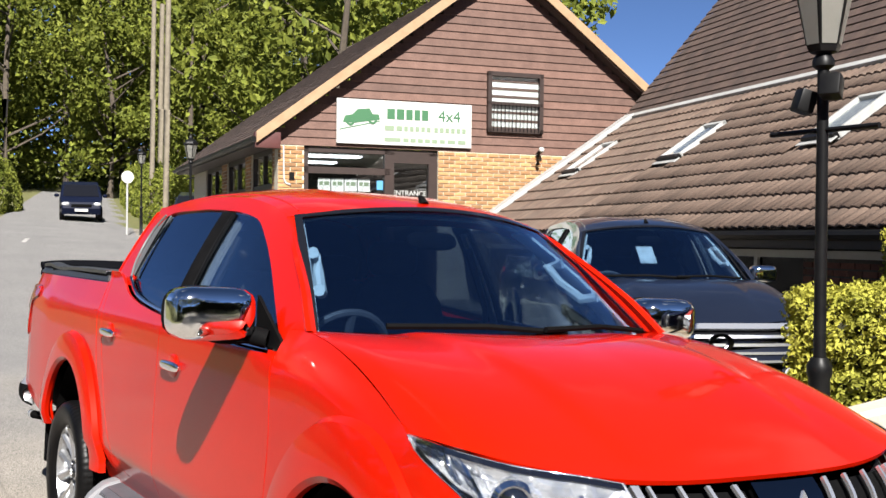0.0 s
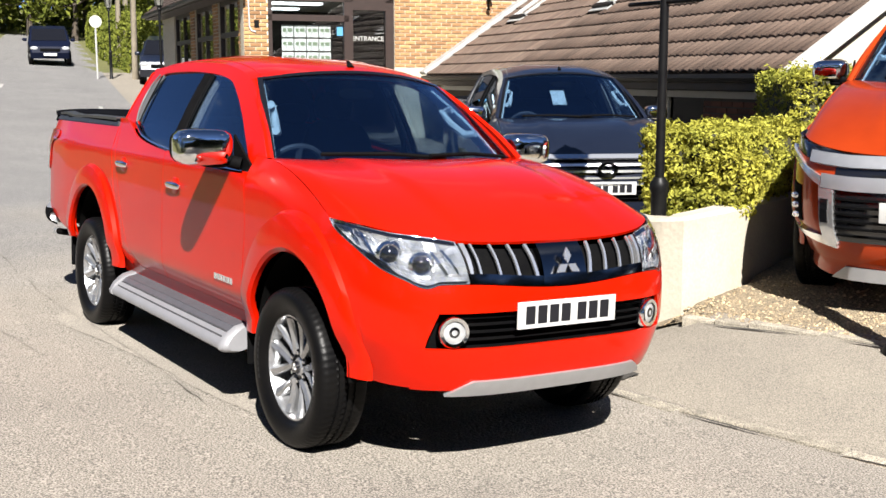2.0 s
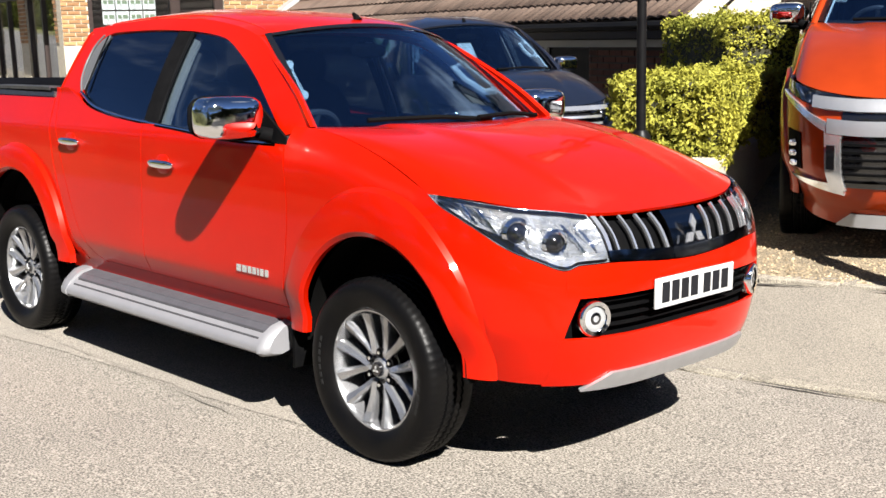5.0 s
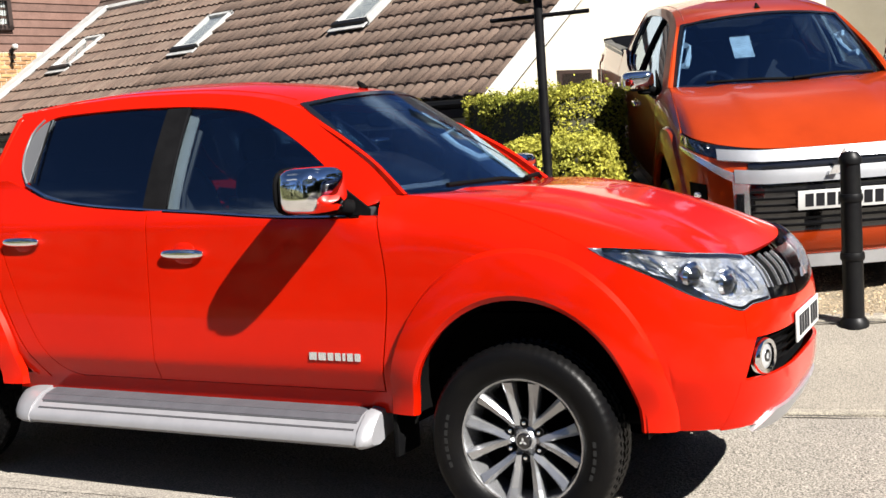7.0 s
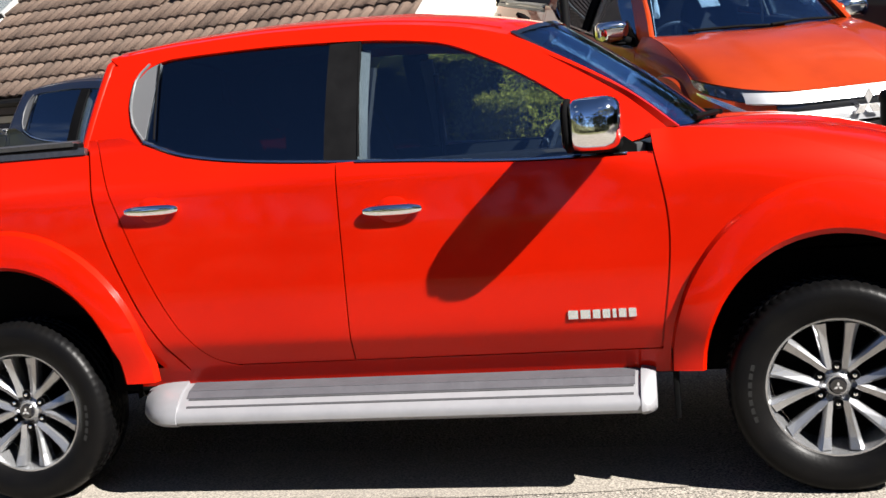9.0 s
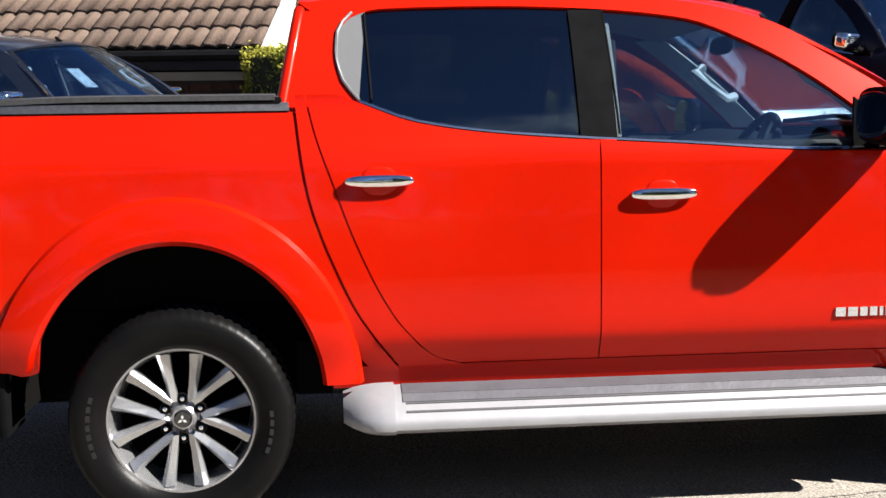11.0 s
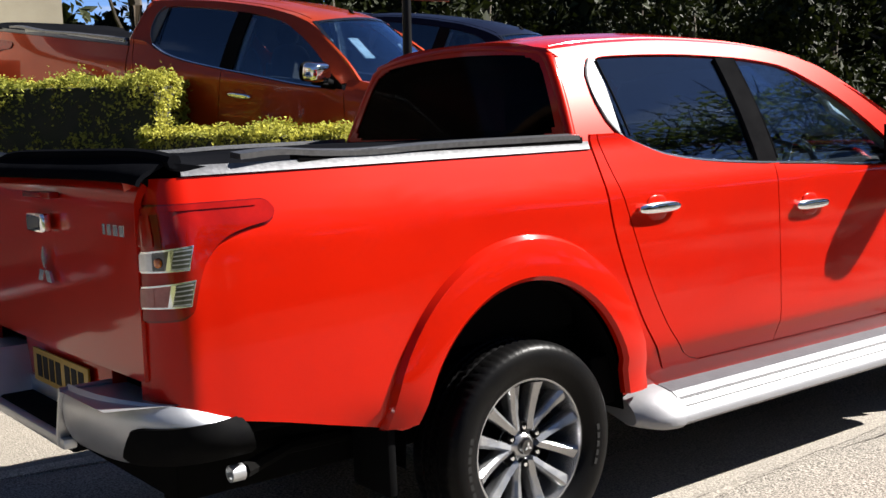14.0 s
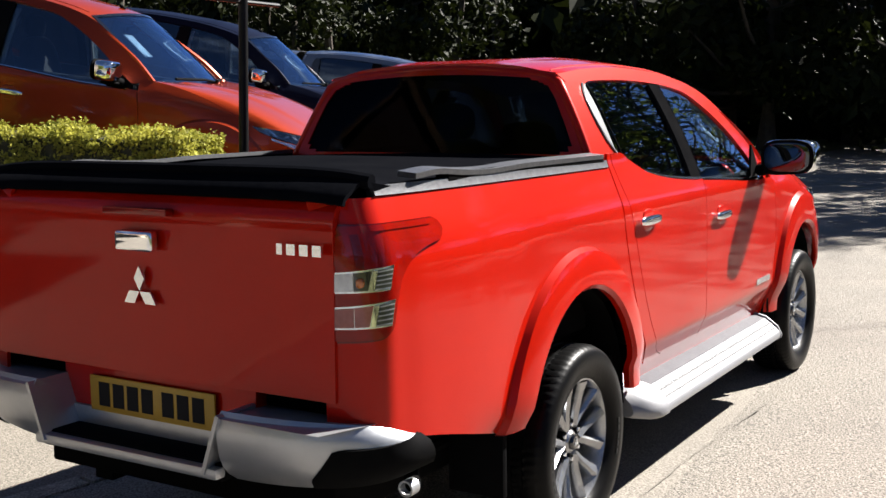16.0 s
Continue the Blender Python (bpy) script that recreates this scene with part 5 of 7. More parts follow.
gx = spaced(((-400, -90, 10), (-90, -16, 24), (-16, 0, 26), (0, 7, 40), (7, 40, 26), (40, 400, 10)))
gy = spaced(((-300, -30, 8), (-30, -4, 16), (-4, 7, 60), (7, 30, 16), (30, 300, 8)))
bm = bmesh.new()



def under(x, y):
    """The soil lies lower where paving covers it."""
    return 0.09 if -37 < x < 13.5 and kerb_y(x) - 6.5 < y < min(kerb_y(x) + 9.0, 11.5) else 0.0


vs = [[bm.verts.new((x, y, ground_z(x, y) - under(x, y))) for y in gy] for x in gx]
for i in range(len(gx) - 1):
    for j in range(len(gy) - 1):
        bm.faces.new((vs[i][j], vs[i + 1][j], vs[i + 1][j + 1], vs[i][j + 1]))
ground = part("ground", bm, GRASS, None)
tagged(ground, "rough grassy ground rising up the hill", "ground", kind="structure")


def laid(name, label, category, mat, inside, x0, x1, y0, y1, nx, ny, lift):
    """A surface laid on the ground: a grid between edges y0(x) and y1(x)."""
    f = lambda u, v: (lambda x: (lambda y: Vector((x, y, ground_z(x, y) + lift)))(lerp(y0(x), y1(x), v)))(lerp(x0, x1, u))
    ob = part(name, sheet(f, nx, ny), mat, None)
    return tagged(ob, label, category, kind="structure")


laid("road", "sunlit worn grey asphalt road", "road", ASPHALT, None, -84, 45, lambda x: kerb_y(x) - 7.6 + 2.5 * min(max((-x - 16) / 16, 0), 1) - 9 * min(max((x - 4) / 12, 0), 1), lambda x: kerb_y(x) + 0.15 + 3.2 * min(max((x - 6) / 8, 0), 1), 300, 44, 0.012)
laid("pavement", "pale patched asphalt crossover beside the road", "pavement", PAVE, None, -38, 14, lambda x: kerb_y(x) + 0.13, lambda x: (kerb_y(x) if x < 3 else 1.05 + 0.24 * min(x - 2.5, 1.7)) + 1.36, 140, 8, 0.016)
laid("forecourt", "grey asphalt parking forecourt", "forecourt", PAVE, None, -40, 2.2, lambda x: kerb_y(x) + 1.33, lambda x: kerb_y(x) + 9.5, 60, 30, 0.010)
laid("gravel_bay", "loose tan gravel parking bay", "gravel", GRAVEL, None, 1.2, 16, lambda x: 2.36 + 0.24 * (min(x, 4.2) - 2.7), lambda x: 12.0, 60, 40, 0.014)


# ---- walls and buildings ----
BRICK = material("brick", (0.315, 0.178, 0.075), 0.85, second=(0.24, 0.115, 0.045), scale=14, fine=0.2, bump=0.3, per_object=0.38)
# brown workshop brick, darkened: shade under the eaves is put into the colour
BRICKSHADED = material("brick_eaves_shade", (0.10, 0.040, 0.025), 0.85, second=(0.075, 0.029, 0.019), scale=14, fine=0.2, bump=0.3, per_object=0.3)
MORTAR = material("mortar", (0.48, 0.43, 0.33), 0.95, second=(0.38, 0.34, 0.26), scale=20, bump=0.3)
# workshop mortar, darkened with the same eaves shade
MORTARSHADED = material("mortar_eaves_shade", (0.066, 0.056, 0.047), 0.95, second=(0.05, 0.043, 0.036), scale=20)
BOARD = material("stained_board", (0.0744, 0.036, 0.02496), 0.75, second=(0.1008, 0.0528, 0.0384), scale=4, fine=0.15, bump=0.25, bump_scale=25, per_object=0.2)
FRAME = material("dark_frame", (0.0168, 0.00864, 0.00624), 0.5, second=(0.0216, 0.01152, 0.00864), scale=8)
TILE = material("concrete_tile", (0.0816, 0.051, 0.03672), 0.9, second=(0.1102, 0.07752, 0.05712), scale=3, fine=0.25, bump=0.3, per_object=0.22)
TILESTUFF = material("concrete_tile_far", (0.0816, 0.051, 0.03672), 0.9, second=(0.1102, 0.07752, 0.05712), scale=3, fine=0.25, bump=0.3, per_island=0.22)
SLATETILE = material("clay_tile", (0.0408, 0.024, 0.0192), 0.9, second=(0.0576, 0.036, 0.0264), scale=5, fine=0.25, bump=0.3, per_island=0.25)
LEAD = material("flashing", (0.2976, 0.2976, 0.288), 0.6, second=(0.2304, 0.2304, 0.2208), scale=5, bump=0.2)
CREAM = material("cream_render", (0.3744, 0.3456, 0.2784), 0.9, second=(0.3456, 0.3168, 0.2496), scale=3, fine=0.06, bump=0.15)
WHITE = material("white_board", (0.384, 0.3792, 0.3552), 0.7, second=(0.3552, 0.3504, 0.3264), scale=6)
SIGNWHITE = material("sign_board", (0.384, 0.384, 0.3648), 0.5, second=(0.3648, 0.3648, 0.3456), scale=3)
GREEN = material("sign_green", (0.0288, 0.1008, 0.0432), 0.5)
GREENPALE = material("sign_green_pale", (0.144, 0.192, 0.1248), 0.6)
BLUE = material("sticker_blue", (0.0576, 0.2016, 0.3456), 0.5)
WOODPOLE = material("weathered_pole", (0.1632, 0.1392, 0.1008), 0.9, second=(0.12, 0.1008, 0.072), scale=6, bump=0.3)
IRON = material("black_iron", (0.0035, 0.0035, 0.004), 0.42, second=(0.006, 0.006, 0.006), scale=10, spec=0.15)
OPAL = material("lantern_glass", (0.264, 0.2592, 0.2304), 0.3, second=(0.24, 0.2352, 0.2112), scale=8)
BARGE = material("barge_board", (0.264, 0.1728, 0.096), 0.7, second=(0.2304, 0.144, 0.0768), scale=6)
REDBROWN = material("eaves_box", (0.048, 0.01056, 0.00864), 0.6, second=(0.0624, 0.0144, 0.012), scale=6)
# rooms behind the windows: their dimness is put into this dark colour
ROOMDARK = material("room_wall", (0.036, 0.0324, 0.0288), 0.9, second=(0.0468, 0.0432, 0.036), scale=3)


def pieces(name, mesh_mat, parent, mesh, places):
    """Alike pieces: objects of their own on one mesh."""
    for m in places:
        ob = new(name, mesh)
        ob.parent = parent
        ob.matrix_basis = m


def piece_mesh(name, bm, mat, smooth=False):
    bmesh.ops.recalc_face_normals(bm, faces=bm.faces)
    me = bpy.data.meshes.new(name)
    for f in bm.faces:
        f.smooth = smooth
    bm.to_mesh(me)
    bm.free()
    me.materials.append(mat)
    return me


def setting(name, bm, mat, label, category="wall", m=None, smooth=False):
    ob = part(name, bm, mat, None, smooth=smooth)
    if m is not None:
        ob.matrix_basis = m
    return tagged(ob, label, category, kind="structure")


# showroom: local x along its front, y back into the hill, z up
SHOW = Matrix.Translation((-12.72, 5.59, 0)) @ Matrix(((0.179, -0.984, 0, 0), (0.984, 0.179, 0, 0), (0, 0, 1, 0), (0, 0, 0, 1)))
GZ = 0.45
front = bmesh.new()
box(0, 0.02, GZ - 1, 0.47, 0.30, 3.2, bm=front)
box(3.03, 0.02, GZ - 1, 8.6, 0.30, 3.2, bm=front)
box(0.47, 0.02, GZ - 1, 3.03, 0.30, GZ + 0.08, bm=front)
wall_front = setting("wall_front", front, MORTAR, "sunlit orange-brown brick shop front wall", m=SHOW)
side = bmesh.new()
for y0, y1 in ((0.30, 0.55), (2.55, 3.1), (5.3, 5.9), (8.3, 10.0)):
    box(0.02, y0, GZ - 1, 0.30, y1, 3.2, bm=side)
box(0.02, 0.55, GZ - 1, 0.30, 8.3, GZ + 0.15, bm=side)
wall_side = setting("wall_side", side, MORTAR, "brick side wall with tall dark windows", m=SHOW)
back = bmesh.new()
box(0.02, 10.0, GZ - 1, 8.6, 10.25, 3.2, bm=back)
box(8.35, 0.30, GZ - 1, 8.6, 10.0, 3.2, bm=back)
setting("wall_back", back, MORTAR, "plain brick rear walls", m=SHOW)
gable = bmesh.new()
prism([(-0.02, 3.22), (8.62, 3.22), (8.62, 3.40), (4.3, 6.65), (-0.02, 3.40)], 0.20, bm=gable)
gable.transform(Matrix(((1, 0, 0, 0), (0, 0, 1, 0.06), (0, 1, 0, 0), (0, 0, 0, 1))))
wall_gable = setting("wall_gable", gable, BOARD, "brown stained weatherboard gable", m=SHOW)
# weatherboards, each lapped over the one below
for k in range(22):
    z = 3.21 + 0.15 * k
    lo = max((z - 3.40) / 0.7535, 0)
    if 8.62 - lo <= lo + 0.1:
        break
    bm = bmesh.new()
    prof = [(0.055, 0), (0.012, 0), (0.035, 0.155), (0.055, 0.155)]
    a = [bm.verts.new((-0.02 + lo, y, z + dz)) for y, dz in prof]
    b = [bm.verts.new((8.62 - lo, y, z + dz)) for y, dz in prof]
    for j in range(4):
        bm.faces.new((a[j], a[(j + 1) % 4], b[(j + 1) % 4], b[j]))
    bm.faces.new(a)
    bm.faces.new(b)
    part("board", bm, BOARD, wall_gable, smooth=False)
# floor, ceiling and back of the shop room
setting("shop_floor", box(0.3, 0.3, GZ - 0.1, 8.35, 10, GZ + 0.02), ROOMDARK, "shop floor, dimness in its colour", "floor", SHOW)
setting("ceiling", box(0.3, 0.3, 3.15, 8.35, 10, 3.21), WHITE, "white shop ceiling", "ceiling", SHOW)
setting("wall_inner", box(0.4, 4.5, GZ, 8.3, 4.6, 3.15), ROOMDARK, "inner shop wall, dimness in its colour", "wall", SHOW)
# roof
roof_ob = bmesh.new()
for sgn, x0 in ((1, -0.42), (-1, 9.02)):
    f = lambda u, v: Vector((lerp(x0, 4.3, v), lerp(-0.22, 10.4, u), lerp(3.30, 6.86, v)))
    shell(f, 2, 2, 0.10, bm=roof_ob)
roof = setting("roof", roof_ob, SLATETILE, "dark brown tiled pitched roof", "roof", SHOW)
# courses of small plain tiles over it, joined
tiles = bmesh.new()
for sgn, x0 in ((1, -0.44), (-1, 9.04)):
    for r in range(34):
        t0, t1 = r / 34, (r + 1.5) / 34
        for c in range(30):
            y0, y1 = -0.22 + c * 0.354, -0.22 + c * 0.354 + 0.345
            d = random.uniform(0, 0.012)
            q = [(lerp(x0, 4.3, t), y, lerp(3.30, 6.86, t) + h) for t, y, h in ((t0, y0, 0.045 + d), (t0, y1, 0.045 + d), (min(t1, 1), y1, 0.02), (min(t1, 1), y0, 0.02))]
            e = [tiles.verts.new(p) for p in q]
            tiles.faces.new(e)
            w = [tiles.verts.new((q[0][0], q[0][1], q[0][2] - 0.03)), tiles.verts.new((q[1][0], q[1][1], q[1][2] - 0.03))]
            tiles.faces.new((e[0], e[1], w[1], w[0]))
ob = part("roof_tiles", tiles, SLATETILE, roof, smooth=False)
ob["kind"] = "stuff"
for sgn in (1, -1):
    bm = bmesh.new()
    x0, x1 = (-0.44, 4.3) if sgn > 0 else (9.04, 4.3)
    a = [(x0, 3.20), (x0, 3.40), (x1, 6.96), (x1, 6.76)]
    v0 = [bm.verts.new((x, -0.26, z)) for x, z in a]
    v1 = [bm.verts.new((x, -0.21, z)) for x, z in a]
    for j in range(4):
        bm.faces.new((v0[j], v0[(j + 1) % 4], v1[(j + 1) % 4], v1[j]))
    bm.faces.new(v0)
    bm.faces.new(v1)
    part("barge_board", bm, BARGE, roof, "pale timber barge board", smooth=False)
part("eaves_box", box(-0.45, -0.20, 3.12, 0.0, 0.0, 3.40, 0.01), REDBROWN, roof, "dark red eaves box")
part("eaves_soffit", box(-0.43, 0.0, 3.18, 0.02, 10.3, 3.24), FRAME, roof)
bm = tube([(-0.47, -0.2, 3.26), (-0.47, 10.4, 3.26)], 0.055, 8)
part("gutter", bm, IRON, roof)
# side windows
for i, (y0, y1) in enumerate(((0.55, 2.55), (3.1, 5.3), (5.9, 8.3))):
    w = bmesh.new()
    for a, b, c, d in ((y0, y0 + 0.07, GZ + 0.15, 3.2), (y1 - 0.07, y1, GZ + 0.15, 3.2), (y0, y1, GZ + 0.15, GZ + 0.24), (y0, y1, 3.1, 3.2), (y0, y1, 2.45, 2.55), ((y0 + y1) / 2 - 0.04, (y0 + y1) / 2 + 0.04, GZ + 0.15, 3.2)):
        box(0.06, a, c, 0.16, b, d, bm=w)
    win = setting(f"window_{i + 1}", w, FRAME, "tall dark-framed shop side window", "window", SHOW)
    part("pane", box(0.10, y0 + 0.05, GZ + 0.2, 0.106, y1 - 0.05, 3.15), SHOPGLASS, win, smooth=False)
# shop window and entrance
w = bmesh.new()
for a, b, c, d in ((0.47, 0.56, GZ + 0.08, 3.2), (2.0, 2.10, GZ + 0.08, 3.2), (2.94, 3.03, GZ + 0.08, 3.2), (0.47, 3.03, 3.1, 3.2), (0.47, 2.1, 2.72, 2.84), (0.47, 2.1, GZ + 0.08, GZ + 0.2), (2.1, 2.18, GZ + 0.08, 3.15), (2.86, 2.94, GZ + 0.08, 3.15), (2.18, 2.86, 2.95, 3.1), (2.1, 2.94, GZ + 0.08, GZ + 0.22)):
    box(a, 0.06, c, b, 0.16, d, bm=w)
shopwin = setting("window_4", w, FRAME, "wide dark-framed shop window beside the entrance", "window", SHOW)
part("pane", box(0.54, 0.11, GZ + 0.15, 2.02, 0.116, 2.74), SHOPGLASS, shopwin, smooth=False)
part("pane", box(0.54, 0.11, 2.82, 2.02, 0.116, 3.12), SHOPGLASS, shopwin, smooth=False)
part("pane", box(2.16, 0.11, GZ + 0.15, 2.88, 0.116, 2.97), SHOPGLASS, shopwin, smooth=False)
part("door_handle", box(2.80, 0.02, 1.45, 2.83, 0.07, 1.75, 0.008), IRON, shopwin)


def words(text, size, mat, m, name, parent=None, align="CENTER"):
    """Real lettering, turned into a mesh."""
    cu = bpy.data.curves.new(name, "FONT")
    cu.body, cu.size, cu.extrude, cu.align_x = text, size, 0.004, align
    tmp = new("tmp", cu)
    me = bpy.data.meshes.new_from_object(tmp.evaluated_get(bpy.context.evaluated_depsgraph_get()))
    bpy.data.objects.remove(tmp)
    bpy.data.curves.remove(cu)
    me.materials.clear()
    me.materials.append(mat)
    ob = new(name, me)
    if parent is not None:
        ob.parent = parent
    ob.matrix_basis = m
    return ob


words("ENTRANCE", 0.13, SIGNWHITE, Matrix.Translation((2.5, 0.105, 2.36)) @ Matrix.Rotation(radians(90), 4, "X"), "door_lettering", shopwin)
poster_mesh = piece_mesh("poster", box(-0.115, 0, -0.115, 0.115, 0.006, 0.115), PAPER)
for r in range(3):
    for c in range(4):
        ob = new("poster", poster_mesh)
        ob.matrix_basis = SHOW @ Matrix.Translation((0.885 + 0.25 * c, 0.17, 2.53 - 0.26 * r))
        tagged(ob, "white paper advert taped inside the shop window", "poster", "adverts in the shop window")
        glyph_bars(ob, "picture_bar", GREENPALE, Matrix.Translation((0, -0.001, 0.02)) @ Matrix.Rotation(radians(90), 4, "X"), 0.18, 0.07, (3, 1, 4), 0.002)
stick = part("window_sticker", box(1.86, 0.098, 2.45, 1.98, 0.106, 2.62), BLUE, None, smooth=False)
stick.matrix_basis = SHOW
tagged(stick, "small blue sticker on the shop window", "sticker")
# fluorescent ceiling panels of the shop
for y in (1.2, 3.0):
    ob = part("ceiling_light", box(0.7, y, 3.11, 1.9, y + 0.3, 3.145), material("tube_light", (0.9, 0.95, 1.0), 0.5, emission=1.5), None, smooth=False)
    ob.matrix_basis = SHOW
    tagged(ob, "pale ceiling light panel in the shop", "ceiling light", "shop ceiling lights")
# sign board
sign = part("sign_board", box(1.05, -0.05, 3.27, 3.67, 0.0, 4.08, 0.008), SIGNWHITE, None, smooth=False)
sign.matrix_basis = SHOW
tagged(sign, "white sign board with green lettering on the gable", "sign")
up = Matrix.Rotation(radians(90), 4, "X")
glyph_bars(sign, "sign_bar", GREEN, Matrix.Translation((2.40, -0.052, 3.84)) @ up, 0.80, 0.19, (4, 1, 4, 1, 3.4, 1, 3, 1, 3.4), 0.004)
words("4x4", 0.30, GREEN, Matrix.Translation((3.22, -0.054, 3.745)) @ up, "sign_lettering", sign)
glyph_bars(sign, "sign_bar", GREENPALE, Matrix.Translation((2.75, -0.052, 3.58)) @ up, 1.60, 0.09, (5, 1.2, 3, 1, 2, 1, 2, 1, 2, 1, 2, 1, 2, 2, 2, 1, 2, 1, 2, 1, 2, 1, 2, 1, 2), 0.004)
glyph_bars(sign, "sign_bar", GREENPALE, Matrix.Translation((2.75, -0.052, 3.37)) @ up, 1.60, 0.07, (6, 1, 2, 0.7, 2, 0.7, 2, 0.7, 2, 0.7, 2, 1, 2, 1, 3, 1, 3), 0.004)
# the sign's drawing of a car: a plain outline
bm = bmesh.new()
prism([(-0.34, -0.10), (-0.30, 0.02), (-0.16, 0.05), (-0.06, 0.15), (0.16, 0.17), (0.22, 0.07), (0.34, 0.07), (0.36, -0.03), (0.2, -0.05), (-0.1, -0.10)], 0.004, bm=bm)
for cx in (-0.2, 0.22):
    one = lathe([(0.045, 0), (0.085, 0), (0.085, 0.006), (0.045, 0.006), (0.045, 0)], 20, "z")
    join(bm, one, Matrix.Translation((cx, -0.07 + 0.04 * (cx > 0), 0.002)))
prism([(-0.4, -0.24), (0.36, -0.06), (0.36, -0.045), (-0.4, -0.22)], 0.004, bm=bm)
bm.transform(Matrix.Translation((1.50, -0.052, 3.75)) @ up)
part("sign_picture", bm, GREEN, sign, smooth=False)
# barred upper window
w = bmesh.new()
for a, b, c, d in ((4.0, 4.08, 3.60, 4.75), (5.08, 5.16, 3.60, 4.75), (4.0, 5.16, 3.60, 3.68), (4.0, 5.16, 4.67, 4.75), (4.0, 5.16, 4.12, 4.18)):
    box(a, -0.06, c, b, 0.05, d, bm=w)
uw = setting("window_5", w, FRAME, "dark upper window behind a barred guard", "window", SHOW)
part("pane", box(4.06, 0.0, 3.66, 5.10, 0.008, 4.70), SHOPGLASS, uw, smooth=False)
part("blind", box(4.08, 0.02, 3.66, 5.08, 0.03, 4.70), TRIM, uw, smooth=False)
for k in range(13):
    part("bar", tube([(4.11 + 0.078 * k, -0.09, 3.62), (4.11 + 0.078 * k, -0.09, 4.15)], 0.008, 6), IRON, uw)
# vent pipe and wall lantern hook on the pier, with the plain plate in place of figures
ob = part("vent_pipe", tube([(5.05, -0.06, 3.0), (5.05, -0.06, 3.22), (5.08, -0.14, 3.27)], 0.045, 10), IRON, None)
ob.matrix_basis = SHOW
tagged(ob, "short dark vent pipe with a pale cowl on the brickwork", "vent pipe")
part("cowl", blob(5.08, -0.15, 3.29, 0.05, 0.06, 0.05), WHITE, ob)
ob = part("cable_duct", tube([(0.10, 0.0, 3.2), (0.10, -0.01, 2.6), (0.14, -0.01, 2.52), (0.22, -0.01, 2.5)], 0.018, 6), WHITE, None)
ob.matrix_basis = SHOW
tagged(ob, "thin pale cable duct down the brick pier", "cable duct")
ob = part("wall_plate", box(0.20, -0.012, 2.58, 0.29, 0.004, 2.72), IRON, None, smooth=False)
ob.matrix_basis = SHOW
tagged(ob, "small plain dark plate on the brick pier", "plate")

# tiled workshop: local x along its eaves away from the verge, y up the slope inwards
PITCH = radians(34.5)
SHED = Matrix.Translation((-0.20, 6.06, 0)) @ Matrix(((-0.969, 0.248, 0, 0), (0.248, 0.969, 0, 0), (0, 0, 1, 0), (0, 0, 0, 1)))
EZ, LEN = 1.70, 12.0
SLOPE = SHED @ Matrix.Translation((0, 0, EZ)) @ Matrix.Rotation(PITCH, 4, "X")
deck = setting("roof_deck", box(-0.05, 0.03, -0.10, LEN, 4.0, -0.03), TILE, "brown concrete-tiled workshop roof", "roof", SLOPE)
# one wavy tile, and its rows
TW, TG = 0.30, 0.325


def tile_bm(x0, y0, bm=None, dz=0.0):
    bm = bm or bmesh.new()
    prof = [(0.0, 0.006), (0.055, 0.030), (0.105, 0.030), (0.15, 0.004), (0.205, 0.030), (0.255, 0.030), (0.297, 0.006)]
    rows = []
    for y, h in ((y0, 0.022), (y0 + TG + 0.06, -0.012)):
        rows.append([bm.verts.new((x0 + x, y, z + h + dz)) for x, z in prof])
    low = [bm.verts.new((x0 + x, y0, z - 0.004 + dz)) for x, z in prof]
    for k in range(6):
        bm.faces.new((rows[0][k], rows[0][k + 1], rows[1][k + 1], rows[1][k]))
        bm.faces.new((low[k], low[k + 1], rows[0][k + 1], rows[0][k]))
    return bm


tile_mesh = piece_mesh("tile", tile_bm(0, 0), TILE, True)
far_tiles = bmesh.new()
LIGHTS = [(3.45, 1.85), (7.1, 1.85), (10.75, 1.85)]
for r in range(12):
    for c in range(int(LEN / TW)):
        x, y = c * TW, -0.02 + r * TG
        if any(abs(x + 0.15 - sx) < 0.34 and sy - 0.10 < y + 0.16 < sy + 1.05 for sx, sy in LIGHTS):
            continue
        if c < 25 and r < 11:
            ob = new("tile", tile_mesh)
            ob.parent = deck
            ob.matrix_basis = Matrix.Translation((x, y, random.uniform(-0.003, 0.003))) @ Matrix.Rotation(random.uniform(-0.006, 0.006), 4, "Z")
        else:
            tile_bm(x, y, far_tiles, random.uniform(-0.003, 0.003))
ob = part("tiles", far_tiles, TILESTUFF, deck)
ob["kind"] = "stuff"
